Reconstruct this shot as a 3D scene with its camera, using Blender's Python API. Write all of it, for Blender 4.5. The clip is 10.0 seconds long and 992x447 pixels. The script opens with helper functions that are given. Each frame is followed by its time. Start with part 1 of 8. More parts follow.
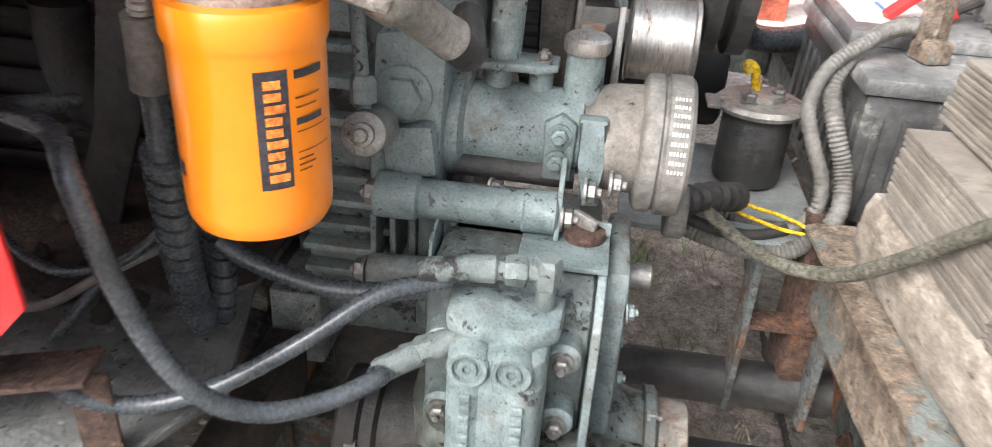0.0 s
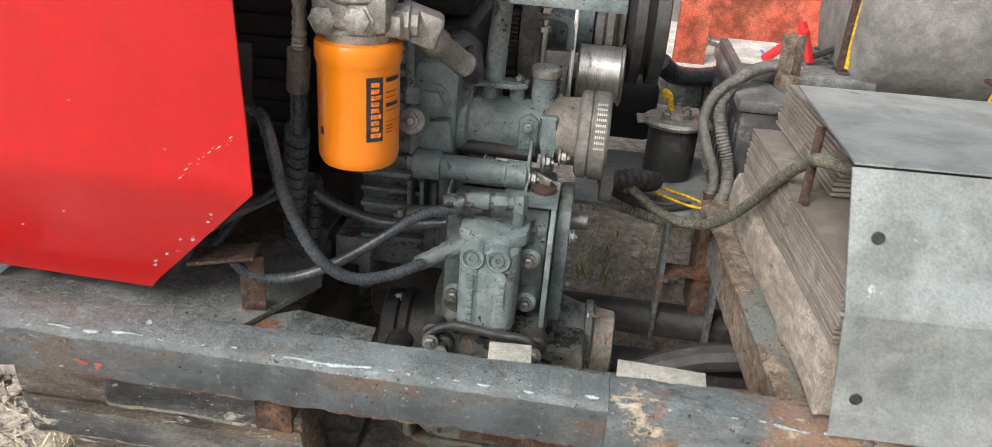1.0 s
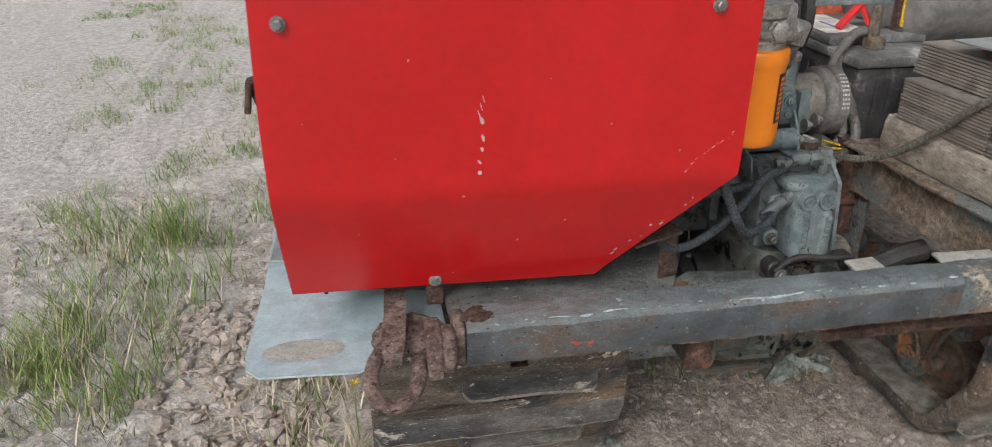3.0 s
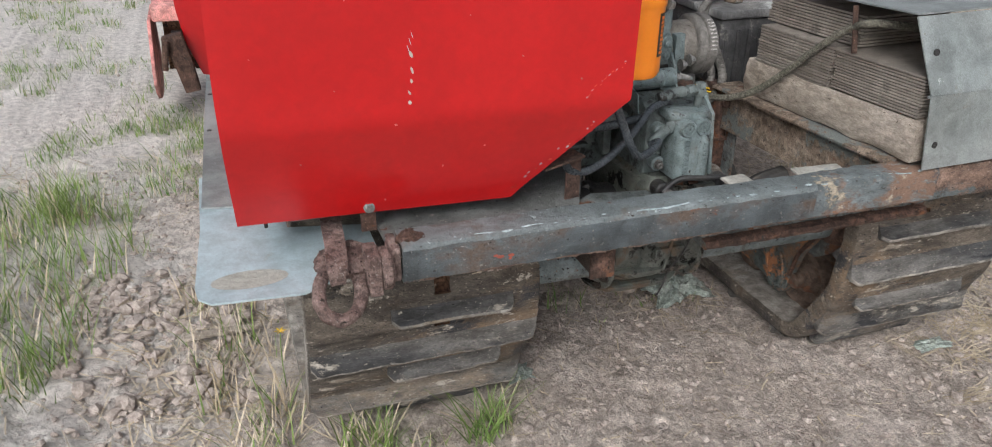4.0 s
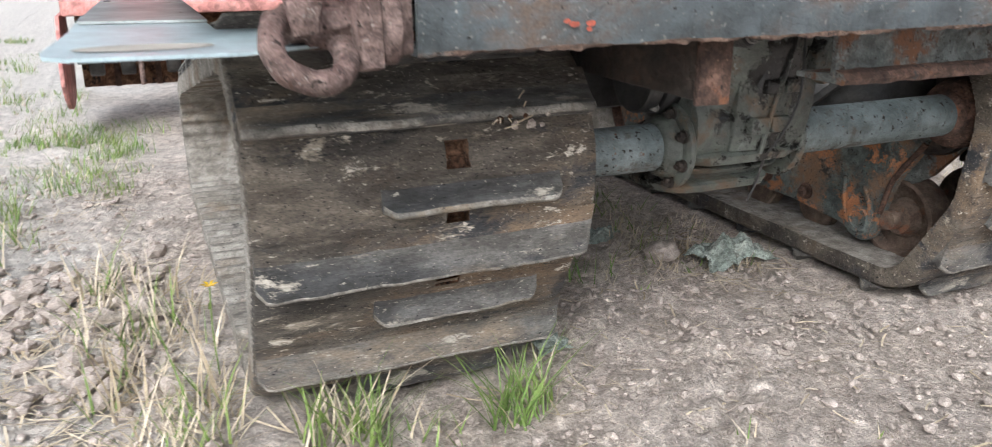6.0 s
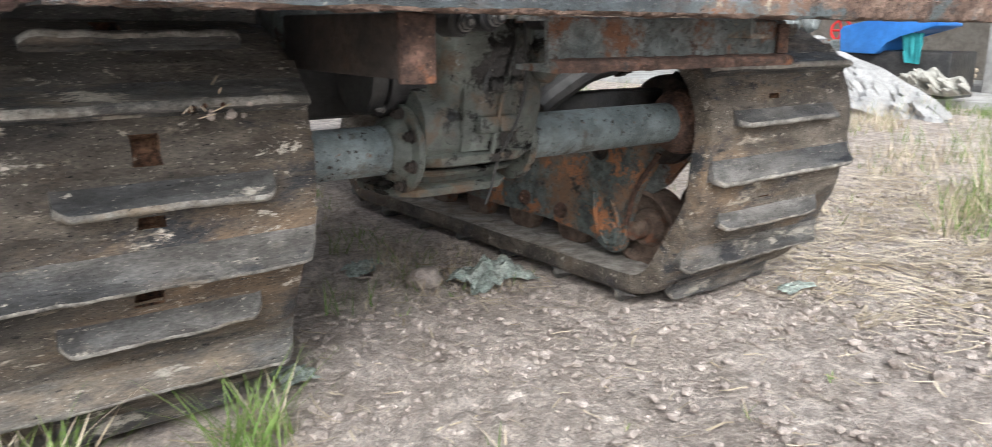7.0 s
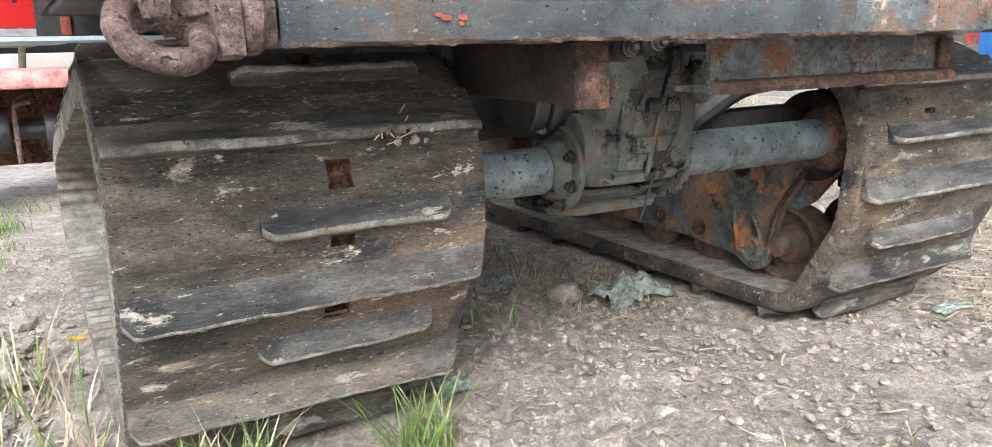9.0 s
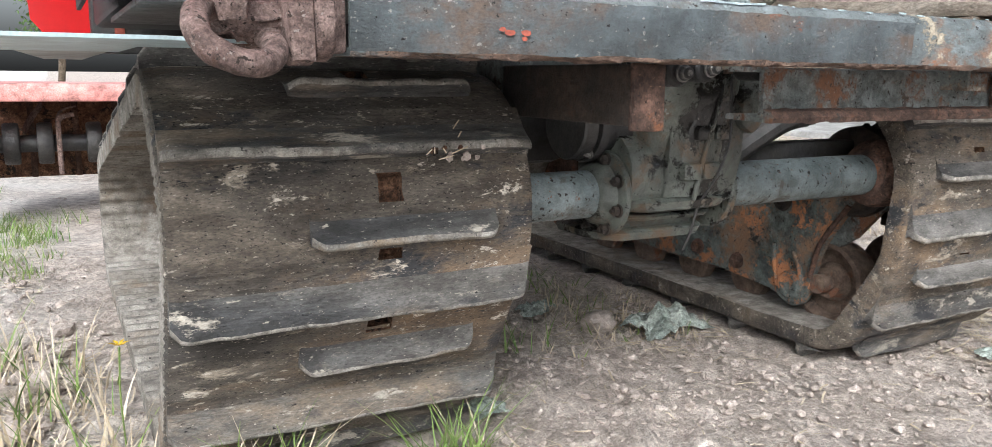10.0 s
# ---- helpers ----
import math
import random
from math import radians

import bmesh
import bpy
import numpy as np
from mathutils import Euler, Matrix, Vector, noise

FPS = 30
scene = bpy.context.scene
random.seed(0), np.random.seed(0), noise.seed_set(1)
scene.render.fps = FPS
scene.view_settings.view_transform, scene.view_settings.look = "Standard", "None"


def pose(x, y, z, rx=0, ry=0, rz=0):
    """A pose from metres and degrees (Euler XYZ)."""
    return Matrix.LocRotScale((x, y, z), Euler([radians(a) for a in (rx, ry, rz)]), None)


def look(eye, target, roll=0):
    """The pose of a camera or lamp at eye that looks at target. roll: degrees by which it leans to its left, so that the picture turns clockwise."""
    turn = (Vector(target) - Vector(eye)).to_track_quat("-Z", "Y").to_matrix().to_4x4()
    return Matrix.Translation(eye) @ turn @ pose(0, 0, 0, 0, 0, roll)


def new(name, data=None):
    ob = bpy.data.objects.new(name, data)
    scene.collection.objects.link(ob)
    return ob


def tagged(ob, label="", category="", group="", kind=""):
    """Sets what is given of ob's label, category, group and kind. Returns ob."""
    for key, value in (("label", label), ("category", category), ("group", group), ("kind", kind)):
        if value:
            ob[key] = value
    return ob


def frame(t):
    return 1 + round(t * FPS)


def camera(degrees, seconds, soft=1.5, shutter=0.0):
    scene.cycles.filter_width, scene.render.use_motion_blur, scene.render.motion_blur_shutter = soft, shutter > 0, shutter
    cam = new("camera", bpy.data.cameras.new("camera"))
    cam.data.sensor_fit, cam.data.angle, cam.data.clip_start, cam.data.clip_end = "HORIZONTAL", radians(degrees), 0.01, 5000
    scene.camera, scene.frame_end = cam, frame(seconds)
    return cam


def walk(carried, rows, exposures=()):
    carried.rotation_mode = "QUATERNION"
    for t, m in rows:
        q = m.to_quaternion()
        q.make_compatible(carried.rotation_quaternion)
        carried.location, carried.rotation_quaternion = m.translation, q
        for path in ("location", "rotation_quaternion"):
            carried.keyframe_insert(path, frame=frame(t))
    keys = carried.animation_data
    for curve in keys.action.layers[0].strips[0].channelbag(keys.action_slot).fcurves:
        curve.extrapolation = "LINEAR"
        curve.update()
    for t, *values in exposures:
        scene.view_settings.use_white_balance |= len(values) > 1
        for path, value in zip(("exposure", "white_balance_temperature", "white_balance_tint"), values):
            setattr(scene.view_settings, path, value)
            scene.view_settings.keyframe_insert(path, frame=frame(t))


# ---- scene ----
# ---- the camera and its walk ----
cam = camera(62.8, 10.0, soft=0.5, shutter=0.3)
METRES, EYE, TILT, LEAN, TURN = 2.9, 1.17, -29.3, -3.3, 8.5
ROWS = [
    (0.0, 0.0, 0.0, 0.0, -0.0, 0.0, 0.0),
    (0.5, 0.0002, -0.0822, -0.0175, -0.87, 1.58, -0.5),
    (1.0, -0.0038, -0.1536, -0.0456, -1.06, 3.39, -0.16),
    (1.5, -0.0657, -0.1851, -0.055, -3.38, 3.97, 2.13),
    (2.0, -0.1328, -0.2041, -0.0462, -5.09, 3.28, 2.95),
    (3.5, -0.362, -0.2152, -0.0354, -20.46, 0.69, 15.33),
    (4.0, -0.3625, -0.2363, -0.057, -23.63, -1.09, 15.05),
    (4.5, -0.3723, -0.2108, -0.0687, -24.14, -2.67, 12.59),
    (5.0, -0.3777, -0.1238, -0.0455, -25.55, -4.79, 14.19),
    (6.5, -0.3343, 0.0005, -0.2096, -32.0, 8.97, 20.17),
    (7.0, -0.3164, -0.0093, -0.2124, -41.58, 5.5, 22.53),
    (7.5, -0.3109, -0.0139, -0.2133, -45.47, 4.34, 24.05),
    (8.0, -0.3184, -0.0152, -0.2106, -43.73, 5.06, 23.94),
    (8.5, -0.3387, -0.0085, -0.2022, -35.89, 8.17, 22.57),
    (9.0, -0.347, -0.0058, -0.2016, -33.66, 9.43, 21.42),
    (9.5, -0.3531, -0.0017, -0.2007, -33.19, 10.84, 20.01),
    (10.0, -0.3568, 0.0031, -0.203, -32.45, 12.1, 18.94),
]
walk(cam, [(t, pose(0, 0, EYE, TILT, LEAN, TURN) @ pose(METRES * x, METRES * y, METRES * z, 90 + pitch, roll, yaw)) for t, x, y, z, yaw, pitch, roll in ROWS],
     exposures=[(0.0, 1.38, 6300, 10), (0.5, 0.93, 6300, 10), (1.0, 0.38, 6450, 9), (1.5, 0.22, 6450, 10), (2.0, -0.08, 6450, 10), (3.5, -0.33, 6200, 10), (4.0, -0.14, 6150, 10), (5.0, 0.15, 6000, 10), (6.5, 0.55, 6000, 8), (7.5, 0.55, 6000, 8), (8.5, 0.77, 6000, 8), (10.0, 0.62, 6000, 8)])

# ---- world and sun: a bright overcast day ----
world = bpy.data.worlds.new("overcast_sky")
scene.world = world
world.use_nodes = True
wn = world.node_tree
wn.nodes.clear()
sky = wn.nodes.new("ShaderNodeTexSky")
sky.sky_type = "NISHITA"
sky.sun_disc = False
sky.sun_elevation = radians(41)
sky.sun_rotation = radians(213)
sky.air_density, sky.dust_density, sky.ozone_density = 1.0, 6.0, 1.0
haze = wn.nodes.new("ShaderNodeHueSaturation")
haze.inputs["Saturation"].default_value = 0.35
bgn = wn.nodes.new("ShaderNodeBackground")
bgn.inputs["Strength"].default_value = 0.15
wout = wn.nodes.new("ShaderNodeOutputWorld")
wn.links.new(sky.outputs[0], haze.inputs["Color"])
wn.links.new(haze.outputs[0], bgn.inputs[0])
wn.links.new(bgn.outputs[0], wout.inputs[0])
sun = new("sun", bpy.data.lights.new("sun", "SUN"))
sun.data.energy, sun.data.angle, sun.data.color = 1.7, radians(30), (1.0, 0.97, 0.94)
sun.matrix_world = look((-1.7, -2.6, 2.7), (0, 0, 0))


# ---- materials ----
def surf(name, a, b, rough=0.6, metal=0.0, scale=18.0, bump=0.25, grain=160.0, patches=(), vary=0.0, coat=0.0, stretch=(1, 1, 1), strength=1.0, relief=0.004, cracks=None, swirl=0.15, speck=None, side=None):
    """Two colours mixed by a broad noise, a fine grain, bump, and patches (colour, scale, threshold, edge, roughness)."""
    m = bpy.data.materials.new(name)
    m.use_nodes = True
    nt = m.node_tree
    nt.nodes.clear()
    n = lambda k: nt.nodes.new(k)
    ln = nt.links.new
    out, bs = n("ShaderNodeOutputMaterial"), n("ShaderNodeBsdfPrincipled")
    ln(bs.outputs[0], out.inputs[0])
    tc = n("ShaderNodeTexCoord")
    mp = n("ShaderNodeMapping")
    mp.inputs["Scale"].default_value = stretch
    ln(tc.outputs["Object"], mp.inputs[0])

    def noise_tex(sc, det=5.0, dist=0.0, ro=0.6):
        t = n("ShaderNodeTexNoise")
        t.inputs["Scale"].default_value, t.inputs["Detail"].default_value = sc, det
        t.inputs["Distortion"].default_value, t.inputs["Roughness"].default_value = dist, ro
        ln(mp.outputs[0], t.inputs["Vector"])
        return t.outputs[0]

    def ramp(src, lo, hi):
        r = n("ShaderNodeMapRange")
        r.inputs["From Min"].default_value, r.inputs["From Max"].default_value = lo, hi
        ln(src, r.inputs["Value"])
        return r.outputs[0]

    def mix(f, c1, c2, blend="MIX"):
        x = n("ShaderNodeMix")
        x.data_type, x.blend_type = "RGBA", blend
        for sock, v in ((x.inputs["Factor"], f), (x.inputs[6], c1), (x.inputs[7], c2)):
            if isinstance(v, (int, float)):
                sock.default_value = v
            elif isinstance(v, tuple):
                sock.default_value = (*v, 1.0)
            else:
                ln(v, sock)
        return x.outputs[2]

    def fmix(f, v1, v2):
        x = n("ShaderNodeMix")
        for sock, v in ((x.inputs[0], f), (x.inputs[2], v1), (x.inputs[3], v2)):
            if isinstance(v, (int, float)):
                sock.default_value = v
            else:
                ln(v, sock)
        return x.outputs[0]

    broad = noise_tex(scale, 6.0)
    col = mix(ramp(broad, 0.39, 0.61), a, b)
    fine = noise_tex(grain * 1.8, 6.0, 0.0, 0.75)
    g = ramp(fine, 0.37, 0.63)
    mid = ramp(noise_tex(scale * 4.5, 9.0, 0.2, 0.7), 0.40, 0.60)
    col = mix(0.8 * strength, col, mix(mid, (0.42, 0.40, 0.38), (1.45, 1.45, 1.45)), "MULTIPLY")
    col = mix(0.6 * strength, col, mix(g, (0.35, 0.34, 0.33), (1.6, 1.6, 1.6)), "MULTIPLY")
    if vary:
        oi = n("ShaderNodeObjectInfo")
        col = mix(1.0, col, mix(oi.outputs["Random"], (1 - vary,) * 3, (1 + vary,) * 3), "MULTIPLY")
    rg = fmix(g, max(rough - 0.08 * strength, 0.03), min(rough + 0.1 * strength, 1.0))
    hgt = fmix(0.45, mid, fine)
    for pc, ps, th, ed, pr in patches:
        f = ramp(noise_tex(ps, 12.0, swirl, 0.74), th, th + ed)
        col = mix(f, col, mix(g, tuple(0.7 * q for q in pc), tuple(1.3 * q for q in pc)))
        rg = fmix(f, rg, pr)
        hgt = fmix(f, hgt, 0.35)
    if side:
        # a second soil beyond a ragged line across the ground: colour, place along x, width
        sp = n("ShaderNodeSeparateXYZ")
        ln(tc.outputs["Object"], sp.inputs[0])
        wob = n("ShaderNodeMath")
        wob.operation = "MULTIPLY_ADD"
        wob.inputs[1].default_value = 1.6
        ln(noise_tex(1.6, 6.0), wob.inputs[0])
        ln(sp.outputs["X"], wob.inputs[2])
        f = ramp(wob.outputs[0], side[1] + side[2], side[1] - side[2])
        col = mix(f, col, mix(mid, mix(broad, tuple(0.5 * q for q in side[0]), tuple(0.95 * q for q in side[0])), tuple(1.12 * q for q in side[0])))
    if speck:
        # fine dust and chips: colour, scale, share
        for sc, sz, th in speck:
            f = ramp(noise_tex(sz, 4.0, 0.0, 0.65), th, th + 0.03)
            col = mix(f, col, sc)
            rg = fmix(f, rg, 0.9)
    if cracks:
        # thin cracks between flakes: scale, width, colour
        vo = n("ShaderNodeTexVoronoi")
        vo.feature = "DISTANCE_TO_EDGE"
        vo.inputs["Scale"].default_value = cracks[0]
        wob = n("ShaderNodeMix")
        wob.data_type = "VECTOR"
        wob.inputs[0].default_value = 0.06
        wt = n("ShaderNodeTexNoise")
        wt.inputs["Scale"].default_value, wt.inputs["Detail"].default_value = cracks[0] * 1.3, 6.0
        ln(mp.outputs[0], wt.inputs["Vector"])
        ln(mp.outputs[0], wob.inputs[4])
        ln(wt.outputs["Color"], wob.inputs[5])
        ln(wob.outputs[1], vo.inputs["Vector"])
        line = ramp(vo.outputs["Distance"], 0.0, cracks[1])
        keep = ramp(noise_tex(cracks[0] * 0.35, 3.0), 0.42, 0.56)
        f = fmix(keep, 1.0, line)
        col = mix(f, cracks[2], col)
        hgt = fmix(f, 0.0, hgt)
    ln(col, bs.inputs["Base Color"])
    ln(rg, bs.inputs["Roughness"])
    bs.inputs["Metallic"].default_value = metal
    bs.inputs["Coat Weight"].default_value = coat
    bs.inputs["Coat Roughness"].default_value = 0.12
    bp = n("ShaderNodeBump")
    bp.inputs["Strength"].default_value, bp.inputs["Distance"].default_value = min(1.0, bump * 1.4), relief
    ln(hgt, bp.inputs["Height"])
    ln(bp.outputs[0], bs.inputs["Normal"])
    return m


RUST = (0.13, 0.052, 0.028)
DIRT = (0.16, 0.115, 0.08)
GREASE = (0.022, 0.021, 0.02)
M = {}
M["soil"] = surf("dry_soil", (0.437, 0.376, 0.326), (0.595, 0.525, 0.468), 0.95, scale=7.0, grain=90, bump=1.0, relief=0.010, strength=0.75,
                 patches=(((0.57, 0.505, 0.452), 20.0, 0.58, 0.08, 0.95), ((0.27, 0.205, 0.165), 12.0, 0.58, 0.10, 0.95), ((0.62, 0.545, 0.49), 2.2, 0.55, 0.12, 0.95), ((0.20, 0.22, 0.10), 1.3, 0.68, 0.1, 0.95)),
                 speck=(((0.19, 0.145, 0.12), 180.0, 0.65),), side=((0.665, 0.622, 0.575), -0.25, 0.25))
M["stone"] = surf("soil_clods", (0.36, 0.306, 0.267), (0.48, 0.415, 0.370), 0.95, scale=14, bump=0.5, grain=200, strength=0.55)
M["grey"] = surf("chipped_grey_green_paint", (0.135, 0.172, 0.174), (0.205, 0.246, 0.246), 0.30, scale=9, bump=0.25, grain=200, strength=0.5,
                 patches=(((0.125, 0.108, 0.086), 9.0, 0.54, 0.12, 0.6), ((0.030, 0.030, 0.031), 20.0, 0.60, 0.02, 0.4), ((0.30, 0.32, 0.315), 26.0, 0.66, 0.03, 0.35)),
                 speck=(((0.03, 0.027, 0.024), 100.0, 0.645), ((0.34, 0.36, 0.355), 200.0, 0.69)))
M["axle"] = surf("chipped_axle_paint", (0.115, 0.142, 0.146), (0.185, 0.218, 0.220), 0.36, scale=9, bump=0.35, grain=200, strength=0.6,
                 patches=(((0.095, 0.078, 0.062), 14.0, 0.56, 0.10, 0.8), ((0.045, 0.038, 0.034), 70.0, 0.62, 0.03, 0.5), ((0.17, 0.10, 0.065), 60.0, 0.63, 0.03, 0.9)),
                 speck=(((0.028, 0.022, 0.018), 90.0, 0.61), ((0.15, 0.075, 0.045), 130.0, 0.65)))
M["cast"] = surf("oily_grey_cast_iron", (0.085, 0.104, 0.102), (0.155, 0.182, 0.177), 0.34, scale=9, bump=0.4, grain=240, strength=0.55,
                 patches=(((0.075, 0.058, 0.040), 8.0, 0.55, 0.10, 0.6), (GREASE, 12.0, 0.56, 0.03, 0.3), ((0.22, 0.20, 0.165), 30.0, 0.65, 0.03, 0.8)),
                 speck=(((0.02, 0.018, 0.016), 120.0, 0.63),))
M["casing"] = surf("oil_browned_casing", (0.064, 0.071, 0.062), (0.125, 0.136, 0.119), 0.34, scale=7, bump=0.35, grain=240, strength=0.6,
                   patches=(((0.105, 0.072, 0.045), 9.0, 0.52, 0.08, 0.42), ((0.016, 0.015, 0.014), 8.0, 0.54, 0.05, 0.22), ((0.21, 0.23, 0.218), 18.0, 0.63, 0.03, 0.35)),
                   speck=(((0.012, 0.011, 0.010), 120.0, 0.63), ((0.17, 0.16, 0.14), 200.0, 0.67)))
M["wornbrown"] = surf("rust_bloomed_steel", (0.17, 0.155, 0.135), (0.28, 0.26, 0.23), 0.48, metal=0.3, scale=14, bump=0.35, strength=0.55, patches=(((0.16, 0.08, 0.045), 13.0, 0.56, 0.08, 0.85),), speck=(((0.05, 0.04, 0.032), 120.0, 0.64),))
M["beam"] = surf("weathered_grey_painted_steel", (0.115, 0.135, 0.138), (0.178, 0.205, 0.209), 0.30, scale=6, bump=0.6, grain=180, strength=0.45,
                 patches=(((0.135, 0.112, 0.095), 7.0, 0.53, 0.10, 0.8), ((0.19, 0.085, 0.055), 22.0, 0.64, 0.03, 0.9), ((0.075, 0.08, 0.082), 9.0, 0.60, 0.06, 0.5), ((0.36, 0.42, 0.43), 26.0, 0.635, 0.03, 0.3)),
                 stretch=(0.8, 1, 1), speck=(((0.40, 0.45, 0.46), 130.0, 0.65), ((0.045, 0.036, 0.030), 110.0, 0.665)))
# darker, browner version of the beam colour for its front face
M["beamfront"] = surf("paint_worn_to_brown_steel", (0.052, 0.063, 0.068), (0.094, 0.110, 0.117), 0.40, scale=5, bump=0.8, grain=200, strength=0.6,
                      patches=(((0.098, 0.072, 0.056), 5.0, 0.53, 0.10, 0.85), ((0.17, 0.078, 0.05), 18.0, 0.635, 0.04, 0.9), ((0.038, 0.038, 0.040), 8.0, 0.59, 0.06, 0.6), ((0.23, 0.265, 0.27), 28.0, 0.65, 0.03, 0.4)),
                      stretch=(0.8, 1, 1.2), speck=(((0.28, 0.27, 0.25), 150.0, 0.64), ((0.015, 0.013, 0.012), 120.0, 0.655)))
M["beammix"] = surf("paint_flaking_off_rust", (0.12, 0.14, 0.145), (0.20, 0.235, 0.24), 0.5, scale=7, bump=0.9, grain=200, strength=0.7,
                    patches=(((0.19, 0.12, 0.085), 7.0, 0.49, 0.06, 0.9), ((0.045, 0.047, 0.052), 9.0, 0.55, 0.05, 0.6), ((0.36, 0.31, 0.235), 15.0, 0.57, 0.03, 0.9), ((0.25, 0.115, 0.06), 20.0, 0.60, 0.04, 0.9)), stretch=(0.6, 1, 1),
                    speck=(((0.36, 0.33, 0.29), 150.0, 0.65), ((0.03, 0.025, 0.022), 130.0, 0.65)))
M["batterytop"] = surf("dust_greyed_plastic", (0.10, 0.10, 0.10), (0.22, 0.22, 0.215), 0.45, scale=10, bump=0.2, strength=0.6, patches=(((0.42, 0.42, 0.41), 9.0, 0.55, 0.10, 0.8), ((0.03, 0.03, 0.03), 12.0, 0.60, 0.06, 0.4)))
M["rust"] = surf("flaking_rust", (0.075, 0.044, 0.033), (0.15, 0.086, 0.062), 0.9, scale=16, bump=0.9, grain=220,
                 patches=(((0.24, 0.095, 0.042), 16.0, 0.58, 0.07, 0.9), ((0.035, 0.034, 0.034), 11.0, 0.585, 0.06, 0.8)),
                 speck=(((0.30, 0.19, 0.12), 190.0, 0.65), ((0.02, 0.015, 0.013), 150.0, 0.62)))
M["rustgrey"] = surf("rusty_grey_painted_steel", (0.115, 0.132, 0.130), (0.19, 0.205, 0.198), 0.6, scale=9, bump=0.7, grain=220,
                     patches=(((0.17, 0.08, 0.043), 9.0, 0.53, 0.06, 0.9), ((0.06, 0.04, 0.03), 17.0, 0.57, 0.05, 0.9), ((0.22, 0.20, 0.175), 30.0, 0.63, 0.04, 0.9)),
                     speck=(((0.28, 0.25, 0.22), 180.0, 0.65), ((0.03, 0.024, 0.02), 140.0, 0.62)))
M["bogie"] = surf("blue_green_paint_bleeding_rust", (0.085, 0.105, 0.102), (0.15, 0.175, 0.165), 0.65, scale=8, bump=0.8, grain=220,
                    patches=(((0.21, 0.125, 0.075), 6.0, 0.48, 0.10, 0.9), ((0.40, 0.175, 0.08), 10.0, 0.53, 0.05, 0.9), ((0.03, 0.028, 0.026), 13.0, 0.60, 0.05, 0.8)), speck=(((0.26, 0.22, 0.18), 170.0, 0.64), ((0.02, 0.018, 0.016), 140.0, 0.62)))
M["rubber"] = surf("dusty_worn_track_rubber", (0.062, 0.056, 0.050), (0.185, 0.155, 0.122), 0.58, scale=4.0, bump=1.0, grain=150, strength=1.0, relief=0.006,
                   patches=(((0.205, 0.145, 0.095), 2.4, 0.51, 0.14, 0.95), ((0.032, 0.034, 0.038), 4.5, 0.53, 0.06, 0.36), ((0.34, 0.295, 0.235), 15.0, 0.585, 0.05, 0.95), ((0.56, 0.51, 0.435), 30.0, 0.605, 0.02, 0.95), ((0.015, 0.015, 0.016), 24.0, 0.61, 0.02, 0.4)), stretch=(0.55, 1.2, 1.4), swirl=0.2,
                   speck=(((0.012, 0.012, 0.012), 130.0, 0.66), ((0.50, 0.455, 0.385), 230.0, 0.64), ((0.44, 0.39, 0.32), 85.0, 0.655), ((0.01, 0.01, 0.01), 330.0, 0.62)))
M["lugrubber"] = surf("scuffed_black_lug_rubber", (0.058, 0.059, 0.060), (0.165, 0.158, 0.146), 0.48, scale=5.0, bump=0.9, grain=150, strength=1.0, relief=0.005,
                      patches=(((0.22, 0.175, 0.13), 3.2, 0.54, 0.12, 0.9), ((0.024, 0.026, 0.030), 4.0, 0.55, 0.06, 0.30), ((0.36, 0.33, 0.28), 14.0, 0.585, 0.03, 0.9)), stretch=(0.5, 1.2, 1.4),
                      speck=(((0.010, 0.010, 0.011), 130.0, 0.66), ((0.48, 0.44, 0.375), 230.0, 0.645), ((0.50, 0.46, 0.39), 80.0, 0.67)))
M["beltside"] = surf("dust_greyed_belt_edge", (0.25, 0.23, 0.20), (0.38, 0.355, 0.32), 0.9, scale=6, bump=0.7, grain=220, strength=0.8,
                     patches=(((0.20, 0.15, 0.105), 5.0, 0.52, 0.15, 0.95), ((0.055, 0.05, 0.046), 12.0, 0.60, 0.08, 0.8)), speck=(((0.05, 0.045, 0.04), 160.0, 0.64),))
M["rollerrust"] = surf("scuffed_dusty_rust", (0.115, 0.078, 0.058), (0.20, 0.145, 0.11), 0.8, scale=12, bump=0.6, grain=200, strength=0.7,
                       patches=(((0.21, 0.085, 0.045), 10.0, 0.57, 0.08, 0.9), ((0.05, 0.042, 0.036), 9.0, 0.60, 0.08, 0.6)))
M["corerust"] = surf("bright_core_rust", (0.11, 0.052, 0.03), (0.30, 0.165, 0.095), 0.9, scale=34, bump=0.8, grain=240, patches=(((0.02, 0.015, 0.012), 24.0, 0.54, 0.05, 0.9), ((0.40, 0.32, 0.25), 40.0, 0.62, 0.04, 0.95)))
M["lug"] = surf("dust_rubbed_rubber_lug", (0.21, 0.20, 0.18), (0.40, 0.375, 0.335), 0.85, scale=9, bump=0.6, grain=220, strength=0.85,
                patches=(((0.23, 0.185, 0.135), 7.0, 0.54, 0.12, 0.95), ((0.050, 0.052, 0.054), 6.0, 0.55, 0.12, 0.6)),
                speck=(((0.06, 0.055, 0.05), 160.0, 0.63), ((0.44, 0.41, 0.36), 260.0, 0.65)))
